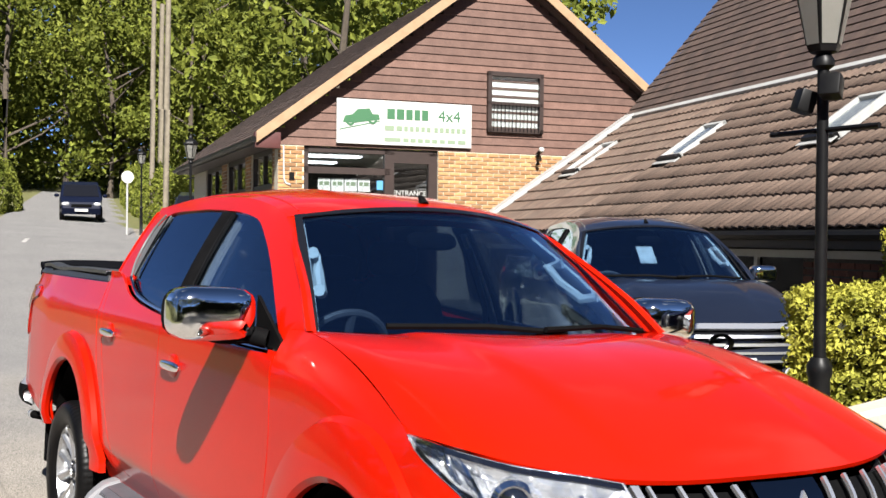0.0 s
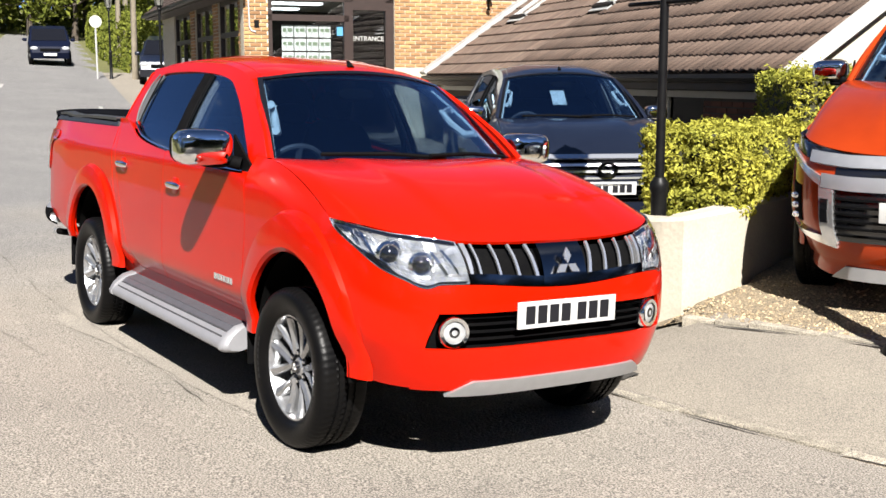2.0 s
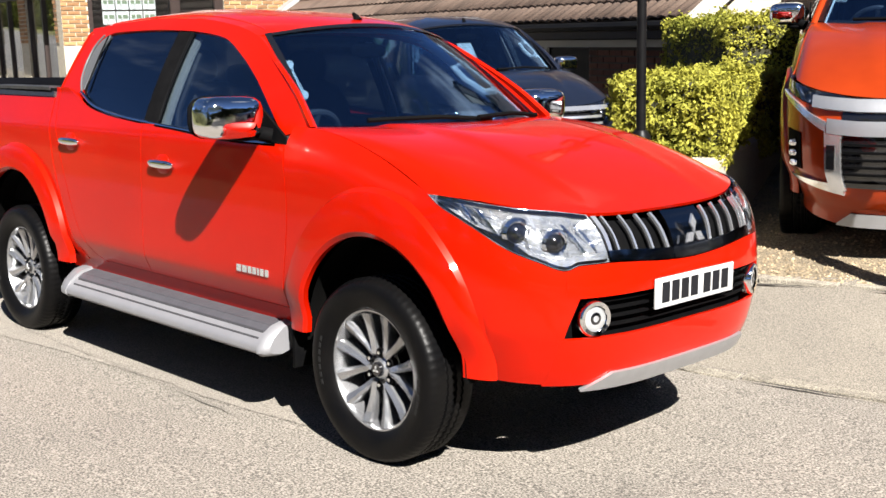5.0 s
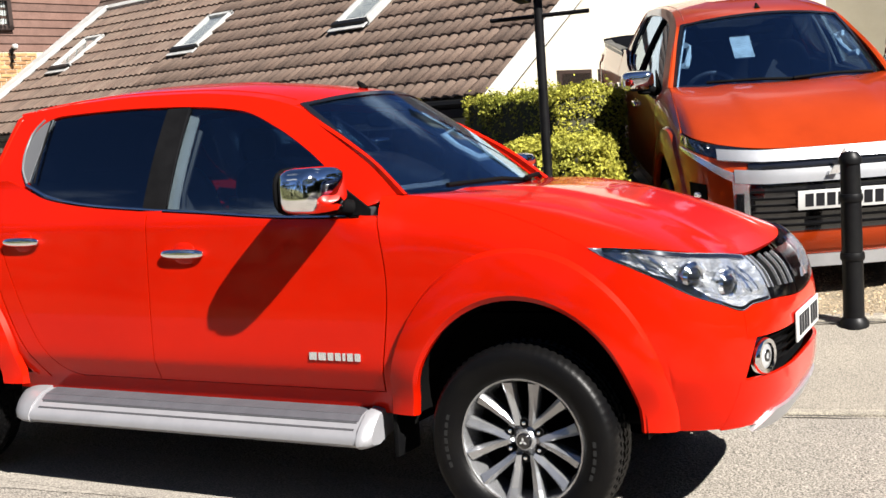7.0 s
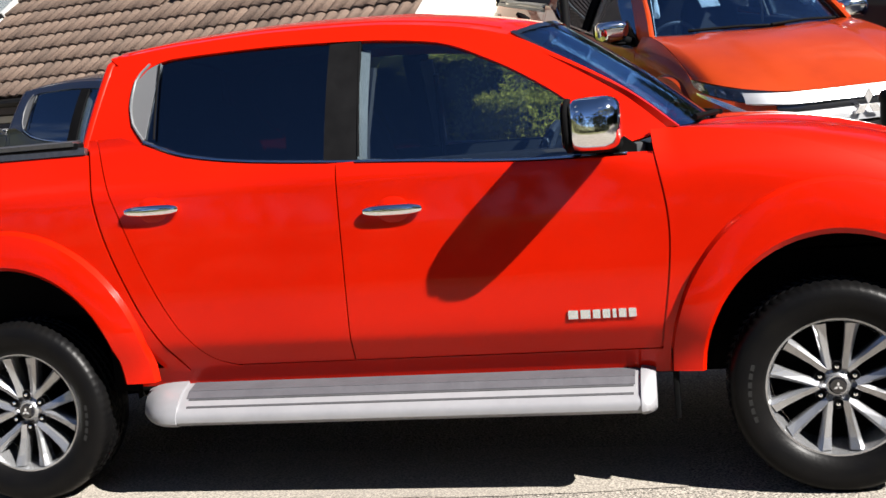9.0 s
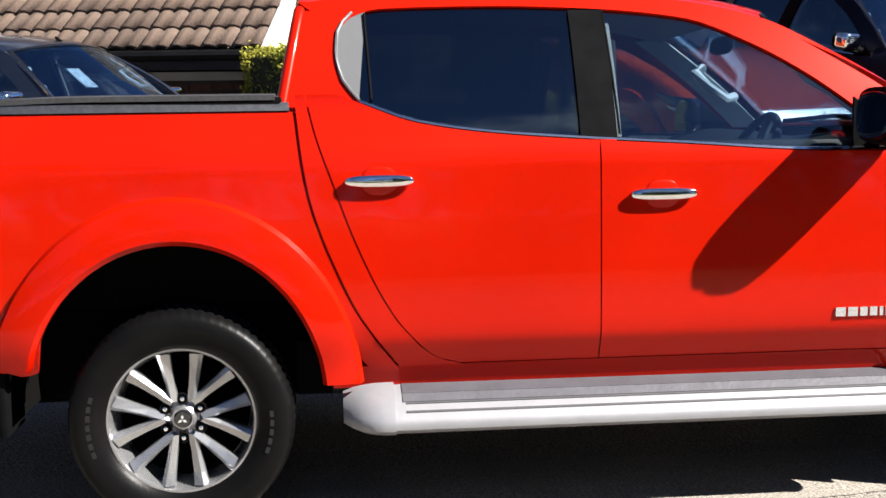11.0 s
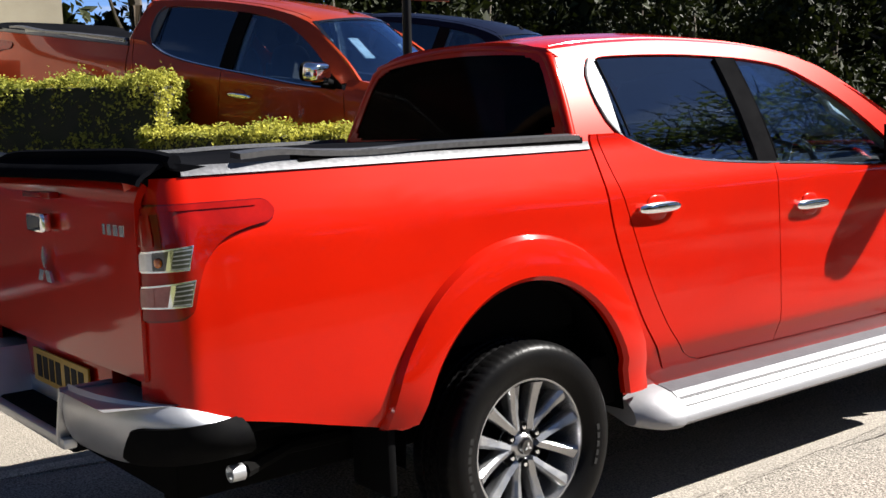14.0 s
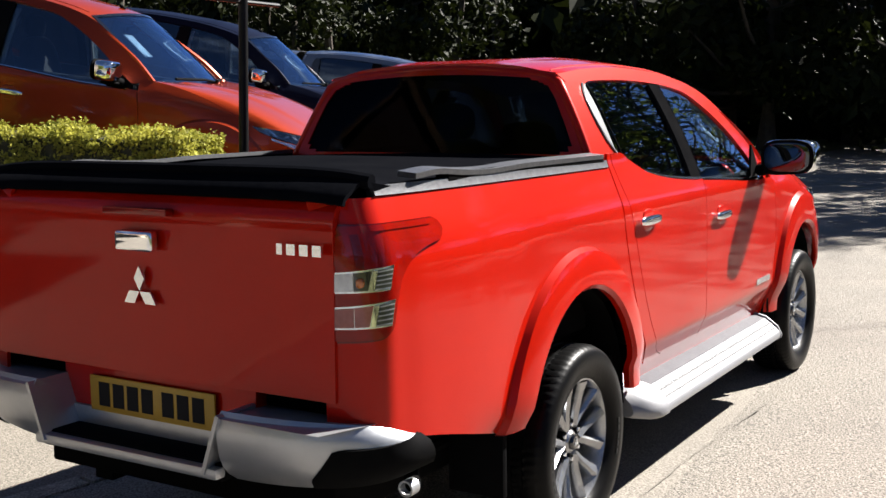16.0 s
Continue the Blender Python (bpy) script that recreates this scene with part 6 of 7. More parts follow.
for i, (sx, sy) in enumerate(LIGHTS):
    bm = bmesh.new()
    for a, b, c, d in ((-0.30, -0.24, 0, 0.95), (0.24, 0.30, 0, 0.95), (-0.30, 0.30, 0, 0.07), (-0.30, 0.30, 0.88, 0.95)):
        box(sx + a, sy + c, -0.02, sx + b, sy + d, 0.085, 0.008, bm=bm)
    light = setting(f"skylight_{i + 1}", bm, LEAD, "roof window with a pale metal frame", "skylight", SLOPE)
    part("pane", box(sx - 0.25, sy + 0.05, 0.05, sx + 0.25, sy + 0.90, 0.058), SHOPGLASS, light, smooth=False)
    part("blind", box(sx - 0.25, sy + 0.05, 0.02, sx + 0.25, sy + 0.90, 0.03), WHITE, light, smooth=False)
    part("sill", box(sx - 0.31, sy - 0.045, 0.0, sx + 0.31, sy + 0.04, 0.09, 0.006), IRON, light, smooth=False)
    part("apron", box(sx - 0.34, sy - 0.13, 0.030, sx + 0.34, sy - 0.01, 0.046, 0.004), LEAD, light, smooth=False)
bm = box(LEN - 0.30, -0.05, 0.02, LEN + 0.05, 3.95, 0.10, 0.02)
setting("flashing", bm, LEAD, "pale lead flashing where the roof meets the brick wall", "flashing", SLOPE)
setting("ridge_flashing", box(-0.05, 3.88, 0.0, LEN, 4.02, 0.07, 0.01), LEAD, "pale flashing along the top of the tiles", "flashing", SLOPE)
# upper dark roof behind
UP = SHED @ Matrix.Translation((0, 3.28, EZ + 2.27)) @ Matrix.Rotation(radians(50), 4, "X")
dark = bmesh.new()
for r in range(18):
    for c in range(44):
        x0, y0 = 0.4 + c * 0.27, r * 0.2
        e = [dark.verts.new(p) for p in ((x0, y0, 0.03), (x0 + 0.262, y0, 0.03), (x0 + 0.262, y0 + 0.3, 0.0), (x0, y0 + 0.3, 0.0), (x0, y0, 0.005), (x0 + 0.262, y0, 0.005))]
        dark.faces.new(e[:4])
        dark.faces.new((e[0], e[1], e[5], e[4]))
upper = setting("upper_roof", box(0.4, 0, -0.2, LEN, 3.8, -0.02), SLATETILE, "steep dark brown tiled upper roof", "roof", UP)
ob = part("roof_tiles", dark, SLATETILE, upper, smooth=False)
ob["kind"] = "stuff"
# eaves: gutter, fascia, wall below
setting("fascia", box(-0.05, 0.02, EZ - 0.17, LEN, 0.05, EZ - 0.02), FRAME, "dark fascia board under the eaves", "fascia", SHED)
bm = tube([(-0.06, -0.03, EZ - 0.07), (LEN, -0.03, EZ - 0.07)], 0.05, 8)
setting("gutter", bm, IRON, "black gutter under the tiles", "gutter", SHED, True)
bm = bmesh.new()
for x0, x1, z0, z1 in ((0.0, 2.2, -0.8, EZ - 0.05), (5.3, 6.6, -0.8, EZ - 0.05), (9.4, LEN, -0.8, EZ - 0.05), (2.2, 5.3, -0.8, 0.55), (6.6, 9.4, -0.8, 0.55), (2.2, 9.4, EZ - 0.22, EZ - 0.05)):
    box(x0, 0.45, z0, x1, 0.68, z1, bm=bm)
shed_wall = setting("wall_workshop", bm, MORTARSHADED, "brown brick wall under the eaves, shade in its colours", m=SHED)
setting("soffit", box(0, 0.04, EZ - 0.20, LEN, 0.5, EZ - 0.17), FRAME, "dark soffit", "soffit", SHED)
setting("wall_workshop_inner", box(0.2, 2.5, -0.8, LEN - 0.2, 2.6, 3.0), ROOMDARK, "workshop partition, dimness in its colour", m=SHED)
setting("white_conduit", box(0.2, 0.36, EZ - 0.30, LEN, 0.44, EZ - 0.22), WHITE, "white board under the eaves", "board", SHED)
for i, (x0, x1) in enumerate(((2.2, 5.3), (6.6, 9.4))):
    w = bmesh.new()
    for a, b, c, d in ((x0, x0 + 0.07, 0.55, 1.48), (x1 - 0.07, x1, 0.55, 1.48), (x0, x1, 0.55, 0.62), (x0, x1, 1.41, 1.48), (x0 + 0.95, x0 + 1.02, 0.55, 1.48), (x0 + 2.0, x0 + 2.07, 0.55, 1.48)):
        box(a, 0.50, c, b, 0.58, d, bm=w)
    win = setting(f"window_{i + 6}", w, WHITE, "white-framed workshop window in shade", "window", SHED)
    part("pane", box(x0 + 0.05, 0.535, 0.6, x1 - 0.05, 0.541, 1.44), DARKPANE, win, smooth=False)
# cream gable end with its verge and two low windows
bm = bmesh.new()
prism([(0.45, -0.8), (8.6, -0.8), (8.6, 3.4), (3.6, EZ + 3.6 * math.tan(PITCH) - 0.06), (0.45, EZ + 0.45 * math.tan(PITCH) - 0.06)], 0.22, bm=bm)
bm.transform(Matrix(((0, 0, 1, 0.02), (1, 0, 0, 0), (0, 1, 0, 0), (0, 0, 0, 1))))
cream = setting("wall_gable_end", bm, CREAM, "bright cream rendered gable end wall", m=SHED)
setting("wall_rear_wing", box(-1.6, 8.6, -0.8, 0.24, 8.8, 4.2), CREAM, "plain cream rendered wall of the rear wing", m=SHED)
bm = box(-0.10, -0.05, -0.12, 0.02, 4.02, 0.03, 0.01)
setting("verge_board", bm, WHITE, "white verge board of the workshop roof", "board", SLOPE)
for y0, y1 in ((1.25, 1.88), (2.06, 2.39)):
    w = box(-0.02, y0, 1.50, 0.03, y1, 1.92)
    ob = setting("window_8" if y0 < 2 else "window_9", w, FRAME, "small dark window in the cream wall", "window", SHED)
    part("pane", box(-0.028, y0 + 0.04, 1.54, -0.022, y1 - 0.04, 1.88), SHOPGLASS, ob, smooth=False)


# ---- retaining wall, hedges ----
def leaf_mass(name, label, category, spots, size, mats, core=None, kind="stuff", spread=0.9):
    """Many small folded leaves at (point, outward) spots."""
    bm = bmesh.new()
    for p, n in spots:
        n = (Vector(n) + Vector((random.gauss(0, spread), random.gauss(0, spread), random.gauss(0, spread)))).normalized()
        q = n.to_track_quat("Z", "Y") @ Euler((0, 0, random.uniform(0, 6.28))).to_quaternion()
        s = size * random.uniform(0.6, 1.35)
        a, b, c, d = (Vector((0, -s, 0)), Vector((0.55 * s, 0, 0.12 * s)), Vector((0, s, -0.1 * s)), Vector((-0.55 * s, 0, 0.12 * s)))
        v = [bm.verts.new(Vector(p) + q @ k) for k in (a, b, c, d)]
        bm.faces.new(v)
    me = bpy.data.meshes.new(name)
    bm.to_mesh(me)
    bm.free()
    me.materials.append(mats)
    return me


def foliage(name, light, dark, through=0.35):
    m = material(name, light, 0.6, second=dark, scale=1.6, amount=0.9, per_island=0.35, spec=0.12)
    n, link = m.node_tree.nodes, m.node_tree.links.new
    b = n["Principled BSDF"]
    t = n.new("ShaderNodeBsdfTranslucent")
    src = b.inputs["Base Color"].links[0].from_socket
    link(src, t.inputs["Color"])
    mix = n.new("ShaderNodeMixShader")
    mix.inputs["Fac"].default_value = through
    link(b.outputs["BSDF"], mix.inputs[1])
    link(t.outputs["BSDF"], mix.inputs[2])
    link(mix.outputs["Shader"], n["Material Output"].inputs["Surface"])
    return m


GOLD = foliage("golden_hedge", (0.47, 0.425, 0.068), (0.125, 0.15, 0.026))
LEAF = foliage("spring_leaf", (0.19, 0.20, 0.032), (0.050, 0.074, 0.013))
# shaded copy of the leaves: the wood's shade is put into the colour
LEAFSHADED = foliage("leaf_painted_shade", (0.017, 0.021, 0.0042), (0.0085, 0.0125, 0.0026), 0.15)
# near-black hedge core, shade between leaves put into the colour; also planter soil
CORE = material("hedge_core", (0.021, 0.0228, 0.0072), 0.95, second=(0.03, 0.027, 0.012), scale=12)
BARK = material("bark", (0.066, 0.051, 0.036), 0.95, second=(0.042, 0.033, 0.024), scale=5, bump=0.5, bump_scale=20)


def hedge_block(name, label, m, sx, sy, z0, z1, count, size, mat, rough=0.062, group="", wave=2.6):
    """A clipped hedge: a core coloured as inner shade under a skin of leaves."""
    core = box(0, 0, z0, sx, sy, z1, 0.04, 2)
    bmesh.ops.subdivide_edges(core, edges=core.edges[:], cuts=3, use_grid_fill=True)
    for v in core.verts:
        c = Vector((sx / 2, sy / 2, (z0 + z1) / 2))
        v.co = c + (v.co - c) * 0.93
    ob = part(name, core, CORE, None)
    ob.matrix_basis = m
    tagged(ob, label, "hedge", group)
    areas = [("x0", sy * (z1 - z0)), ("x1", sy * (z1 - z0)), ("y0", sx * (z1 - z0)), ("y1", sx * (z1 - z0)), ("top", sx * sy)]
    total = sum(a for _, a in areas)
    spots = []
    for face, a in areas:
        for _ in range(int(count * a / total)):
            u, v = random.random(), random.random()
            if face == "top":
                p, n = Vector((u * sx, v * sy, z1)), Vector((0, 0, 1))
            elif face[0] == "x":
                p, n = Vector((0 if face[1] == "0" else sx, u * sy, lerp(z0, z1, v))), Vector((-1 if face[1] == "0" else 1, 0, 0.3))
            else:
                p, n = Vector((u * sx, 0 if face[1] == "0" else sy, lerp(z0, z1, v))), Vector((0, -1 if face[1] == "0" else 1, 0.3))
            d = noise.noise(p * wave) * rough * 1.3 + noise.noise(p * wave * 4) * rough + random.gauss(0, rough * 0.35) - rough * 0.5
            if face == "top" and random.random() < 0.03:
                d += random.uniform(0, 0.06) * (z1 - z0)
            spots.append((p + n * d, n))
    me = leaf_mass("leaves", "", "", spots, size, mat)
    lv = new("leaves", me)
    lv.parent = ob
    lv["kind"] = "stuff"
    return ob


# cream retaining wall of the planter, with a rounded worn top
bm = bmesh.new()
path = [(1.55, 2.30), (2.02, 2.26), (2.22, 2.34), (2.20, 2.75), (1.98, 3.5), (1.60, 4.5), (1.25, 5.4)]
rings = []
for i, (x, y) in enumerate(path):
    a, b = Vector(path[max(i - 1, 0)]), Vector(path[min(i + 1, len(path) - 1)])
    t = (b - a).normalized()
    n = Vector((-t.y, t.x))
    zt = 0.70 + 0.022 * i
    g = ground_z(x + 0.3, y) - 0.25
    rings.append([bm.verts.new((x + n.x * o, y + n.y * o, z)) for o, z in ((-0.0, g), (0.0, zt - 0.025), (0.03, zt), (0.17, zt), (0.2, zt - 0.025), (0.2, -0.3))])
for a, b in zip(rings, rings[1:]):
    for k in range(6):
        bm.faces.new((a[k], a[(k + 1) % 6], b[(k + 1) % 6], b[k]))
bm.faces.new(rings[0])
bm.faces.new(rings[-1])
bmesh.ops.subdivide_edges(bm, edges=bm.edges[:], cuts=2, use_grid_fill=True)
for v in bm.verts:
    v.co += Vector((noise.noise(v.co * 3), noise.noise(v.co * 3 + Vector((5, 0, 0))), 0)) * 0.012
RENDERED = material("old_render", (0.40, 0.365, 0.30), 0.92, second=(0.30, 0.265, 0.205), scale=1.6, amount=0.9, fine=0.05, bump=0.18, bump_scale=25)
setting("retaining_wall", bm, RENDERED, "weathered cream rendered retaining wall round the planter", smooth=True)
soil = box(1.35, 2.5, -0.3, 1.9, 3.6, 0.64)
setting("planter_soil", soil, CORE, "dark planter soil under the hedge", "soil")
HDIR = math.degrees(math.atan2(0.927, -0.375)) - 90
hedge_block("hedge", "low clipped golden-green hedge above the cream wall", pose(1.46, 2.66, 0, 0, 0, HDIR - 4), 0.72, 2.0, 0.62, 1.27, 40000, 0.0175, GOLD, group="clipped hedges")
hedge_block("hedge", "taller clipped golden-green hedge beside the workshop", pose(-0.40, 5.88, 0, 0, 0, -39.5), 1.94, 0.75, 0.1, 1.66, 40000, 0.0175, GOLD, group="clipped hedges")


# ---- lamp posts, bollard, poles ----
def lamp_post(label, x, y, flood=False):
    z0 = ground_z(x, y) - 0.02
    up = 0.07 if flood else 0.0
    post = thing("street_lamp", label, "street lamp", Matrix.Translation((x, y, z0)), "black lantern posts")
    part("base", lathe([(0.001, 0), (0.085, 0), (0.085, 0.05), (0.058, 0.09), (0.054, 0.95), (0.064, 0.98), (0.064, 1.02), (0.04, 1.06), (0.001, 1.06)], 20, "z"), IRON, post)
    part("shaft", lathe([(0.001, 1.0), (0.032, 1.0), (0.029, 2.45 + up), (0.055, 2.47 + up), (0.055, 2.50 + up), (0.03, 2.54 + up), (0.001, 2.54 + up)], 16, "z"), IRON, post)
    part("crossbar", tube([(-0.34, 0, 2.125 - z0), (0.34, 0, 2.125 - z0)] if flood else [(-0.26, 0, 2.12), (0.26, 0, 2.12)], 0.014, 8), IRON, post)
    lantern = part("lantern", lathe([(0.001, 2.52), (0.075, 2.54), (0.085, 2.56), (0.15, 2.88), (0.17, 2.89), (0.17, 2.91), (0.11, 2.99), (0.05, 3.02), (0.05, 3.06), (0.018, 3.10), (0.001, 3.14)], 6, "z"), IRON, post)
    lantern.matrix_basis = Matrix.Translation((0, 0, up))
    for k in range(6):
        a0, a1 = math.pi * k / 3, math.pi * (k + 1) / 3
        pane = sheet(lambda u, v: (lambda r, z, a: Vector((r * math.cos(a), r * math.sin(a), z)))(lerp(0.089, 0.149, v), lerp(2.575, 2.865, v), lerp(a0 + 0.09, a1 - 0.09, u)), 1, 1)
        bmesh.ops.solidify(pane, geom=pane.faces[:], thickness=0.004)
        part("pane", pane, OPAL, lantern, smooth=False)
    if flood:
        for d in (-1, 1):
            bm = box(-0.052, -0.045, -0.058, 0.052, 0.045, 0.058, 0.012)
            bm.transform(Matrix.Translation((d * 0.085, -0.04, 2.305 - z0 + 0.03 * d)) @ Matrix.Rotation(radians(25 * d), 4, "Z") @ Matrix.Rotation(radians(-18), 4, "X"))
            part("flood_lamp", bm, IRON, post)
            part("flood_bracket", tube([(0, 0, 2.29 - z0), (d * 0.08, -0.02, 2.29 - z0)], 0.012, 6), IRON, post)
    return post


lamp_post("black iron lantern post with two flood lamps beside the hedge", 1.855, 2.46, True)
lamp_post("black iron lantern post beside the brick showroom", -18.9, 6.05)
lamp_post("black iron lantern post far up the roadside", -33.8, 9.2)
bol = thing("bollard", "black ringed iron bollard on the pavement edge", "bollard", Matrix.Translation((3.72, 2.50, ground_z(3.72, 2.5) - 0.02)))
part("base", lathe([(0.001, 0), (0.085, 0), (0.085, 0.05), (0.064, 0.08), (0.001, 0.08)], 24, "z"), IRON, bol)
part("shaft", lathe([(0.001, 0.07), (0.061, 0.07), (0.060, 0.42), (0.058, 0.76), (0.056, 0.99), (0.001, 0.99)], 24, "z"), IRON, bol)
for z, r in ((0.42, 0.070), (0.765, 0.068)):
    part("ring", lathe([(0.055, z), (r - 0.004, z), (r, z + 0.012), (r, z + 0.032), (r - 0.004, z + 0.045), (0.055, z + 0.045)], 24, "z"), IRON, bol)
part("cap", lathe([(0.001, 0.985), (0.064, 0.985), (0.066, 1.0), (0.064, 1.022), (0.045, 1.05), (0.001, 1.06)], 24, "z"), IRON, bol)


def pole(label, x, y, h, r):
    p = part("telegraph_pole", tube([(x, y, ground_z(x, y) - 0.1), (x + 0.02, y, ground_z(x, y) + h / 2), (x, y + 0.03, ground_z(x, y) + h)], r, 10, taper=r * 0.75), WOODPOLE, None)
    tagged(p, label, "pole", "poles along the road")


pole("pale weathered timber pole at the roadside", -33.5, 10.0, 9, 0.13)
pole("slender grey timber pole behind the verge", -44, 12.6, 11, 0.14)
pole("tall pale timber pole in the hedge", -52, 15.4, 11, 0.17)
post = thing("road_sign", "round white road sign on a grey post", "road sign", Matrix.Translation((-33.8, 8.7, ground_z(-33.8, 8.7))))
part("post", tube([(0, 0, 0), (0, 0, 2.0)], 0.035, 8), LEAD, post)
bm = lathe([(0.001, -0.01), (0.22, -0.01), (0.22, 0.01), (0.001, 0.01)], 24, "x")
bm.transform(Matrix.Translation((0.03, 0, 2.05)))
part("disc", bm, WHITE, post)


# ---- the other parked vehicles ----
ORANGE_POSE = pose(1.844, 6.693, 0.580, 0.45, 6.55, -64.96) @ Matrix.Scale(1.077, 4)
orange = pickup("pickup_truck", "burnt orange double-cab pickup with a silver shield grille on gravel", ORANGE, ORANGE_POSE, "shield", "parked pickups")
p2 = Vector((4.55, 7.45))
navy = pickup("pickup_truck", "dark navy double-cab pickup with a hard top beside the orange one", NAVY, pose(p2.x, p2.y, ground_z(p2.x, p2.y), 0, 7.5, -65.5), "bars", "parked pickups", canopy=True)
p3 = Vector((8.17, 7.63))
silver = pickup("pickup_truck", "silver double-cab pickup at the end of the row", SILVERCAR, pose(p3.x, p3.y, ground_z(p3.x, p3.y), 0, 5, -64.5), "bars", "parked pickups", canopy=True)
slate = pickup("pickup_truck", "dark slate-blue double-cab pickup with a chrome barred grille", SLATE, pose(-3.33, 5.17, -0.01, 0, 0, -25.9), "bars", "parked pickups")
sheet_paper = part("price_sheet", box(-0.004, -0.07, 0, 0.004, 0.07, 0.22), PAPER, None, smooth=False)
sheet_paper.matrix_basis = pose(-3.33, 5.17, -0.01, 0, 0, -25.9) @ Matrix.Translation((2.27, -0.06, 1.38)) @ Matrix.Rotation(radians(-52), 4, "Y")
tagged(sheet_paper, "white paper price sheet inside a windscreen", "paper", "price sheets")
ob = copy_thing(sheet_paper, ORANGE_POSE @ Matrix.Translation((2.24, -0.16, 1.40)) @ Matrix.Rotation(radians(-52), 4, "Y"))


def small_car(label, m, paint):
    """A compact family car seen from far off; x ahead."""
    car = thing("car", label, "car", m, "distant cars")
    body = bmesh.new()
    prof = [(1.95, 0.30), (2.05, 0.55), (1.95, 0.80), (1.25, 0.98), (0.55, 1.50), (-0.2, 1.62), (-1.5, 1.60), (-2.0, 1.10), (-2.1, 0.45), (-1.9, 0.28)]
    def ring(w):
        return [body.verts.new((x, w * (0.86 if z > 1.2 else 1.0) * (0.9 if abs(x) > 1.9 else 1.0), z)) for x, z in prof]
    rs = [ring(w) for w in (-0.86, -0.80, 0.80, 0.86)]
    rs[0] = [body.verts.new((v.co.x * 0.985, v.co.y * 1.0, lerp(0.6, v.co.z, 0.93))) for v in rs[0]]
    rs[3] = [body.verts.new((v.co.x * 0.985, v.co.y * 1.0, lerp(0.6, v.co.z, 0.93))) for v in rs[3]]
    for a, b in zip(rs, rs[1:]):
        for k in range(len(prof)):
            body.faces.new((a[k], a[(k + 1) % len(prof)], b[(k + 1) % len(prof)], b[k]))
    body.faces.new(rs[0])
    body.faces.new(rs[3])
    loose = [v for v in body.verts if not v.link_faces]
    for v in loose:
        body.verts.remove(v)
    part("body", body, paint, car, smooth=False)
    part("windscreen", shell(lambda u, v: Vector((lerp(1.22, 0.60, u), lerp(-0.72, 0.72, v) * (1 - 0.08 * u), lerp(1.02, 1.49, u) + 0.012)), 4, 6, 0.01), GLOSSBLACK, car)
    for s in (-1, 1):
        part("side_window", box(-1.4, s * 0.755, 1.08, 0.5, s * 0.80, 1.45, 0.03), GLOSSBLACK, car)
        part("head_lamp", blob(1.90, s * 0.62, 0.72, 0.12, 0.17, 0.09), LAMP_WHITE, car)
        part("door_mirror", blob(0.85, s * 0.97, 1.05, 0.06, 0.1, 0.07), paint, car)
        for x in (1.3, -1.3):
            bm = lathe([(0.001, -0.1), (0.2, -0.1), (0.31, -0.09), (0.31, 0.09), (0.2, 0.1), (0.001, 0.1)], 24)
            bm.transform(Matrix.Translation((x, s * 0.76, 0.31)))
            part("wheel", bm, RUBBER, car)
    part("grille", box(2.0, -0.4, 0.60, 2.06, 0.4, 0.72, 0.02), BLACK, car)
    part("number_plate", box(2.04, -0.26, 0.42, 2.07, 0.26, 0.53), PLATE_W, car, smooth=False)
    return car


small_car("black people carrier with bright head lamps coming down the road", pose(-43.5, 9.35, ground_z(-43.5, 9.35) + 0.01, 0, 3.2, -12), NAVY)
small_car("dark car parked beyond the showroom", pose(-31.5, 10.6, ground_z(-31.5, 10.6) + 0.01, 0, 2.8, -25), SLATE)


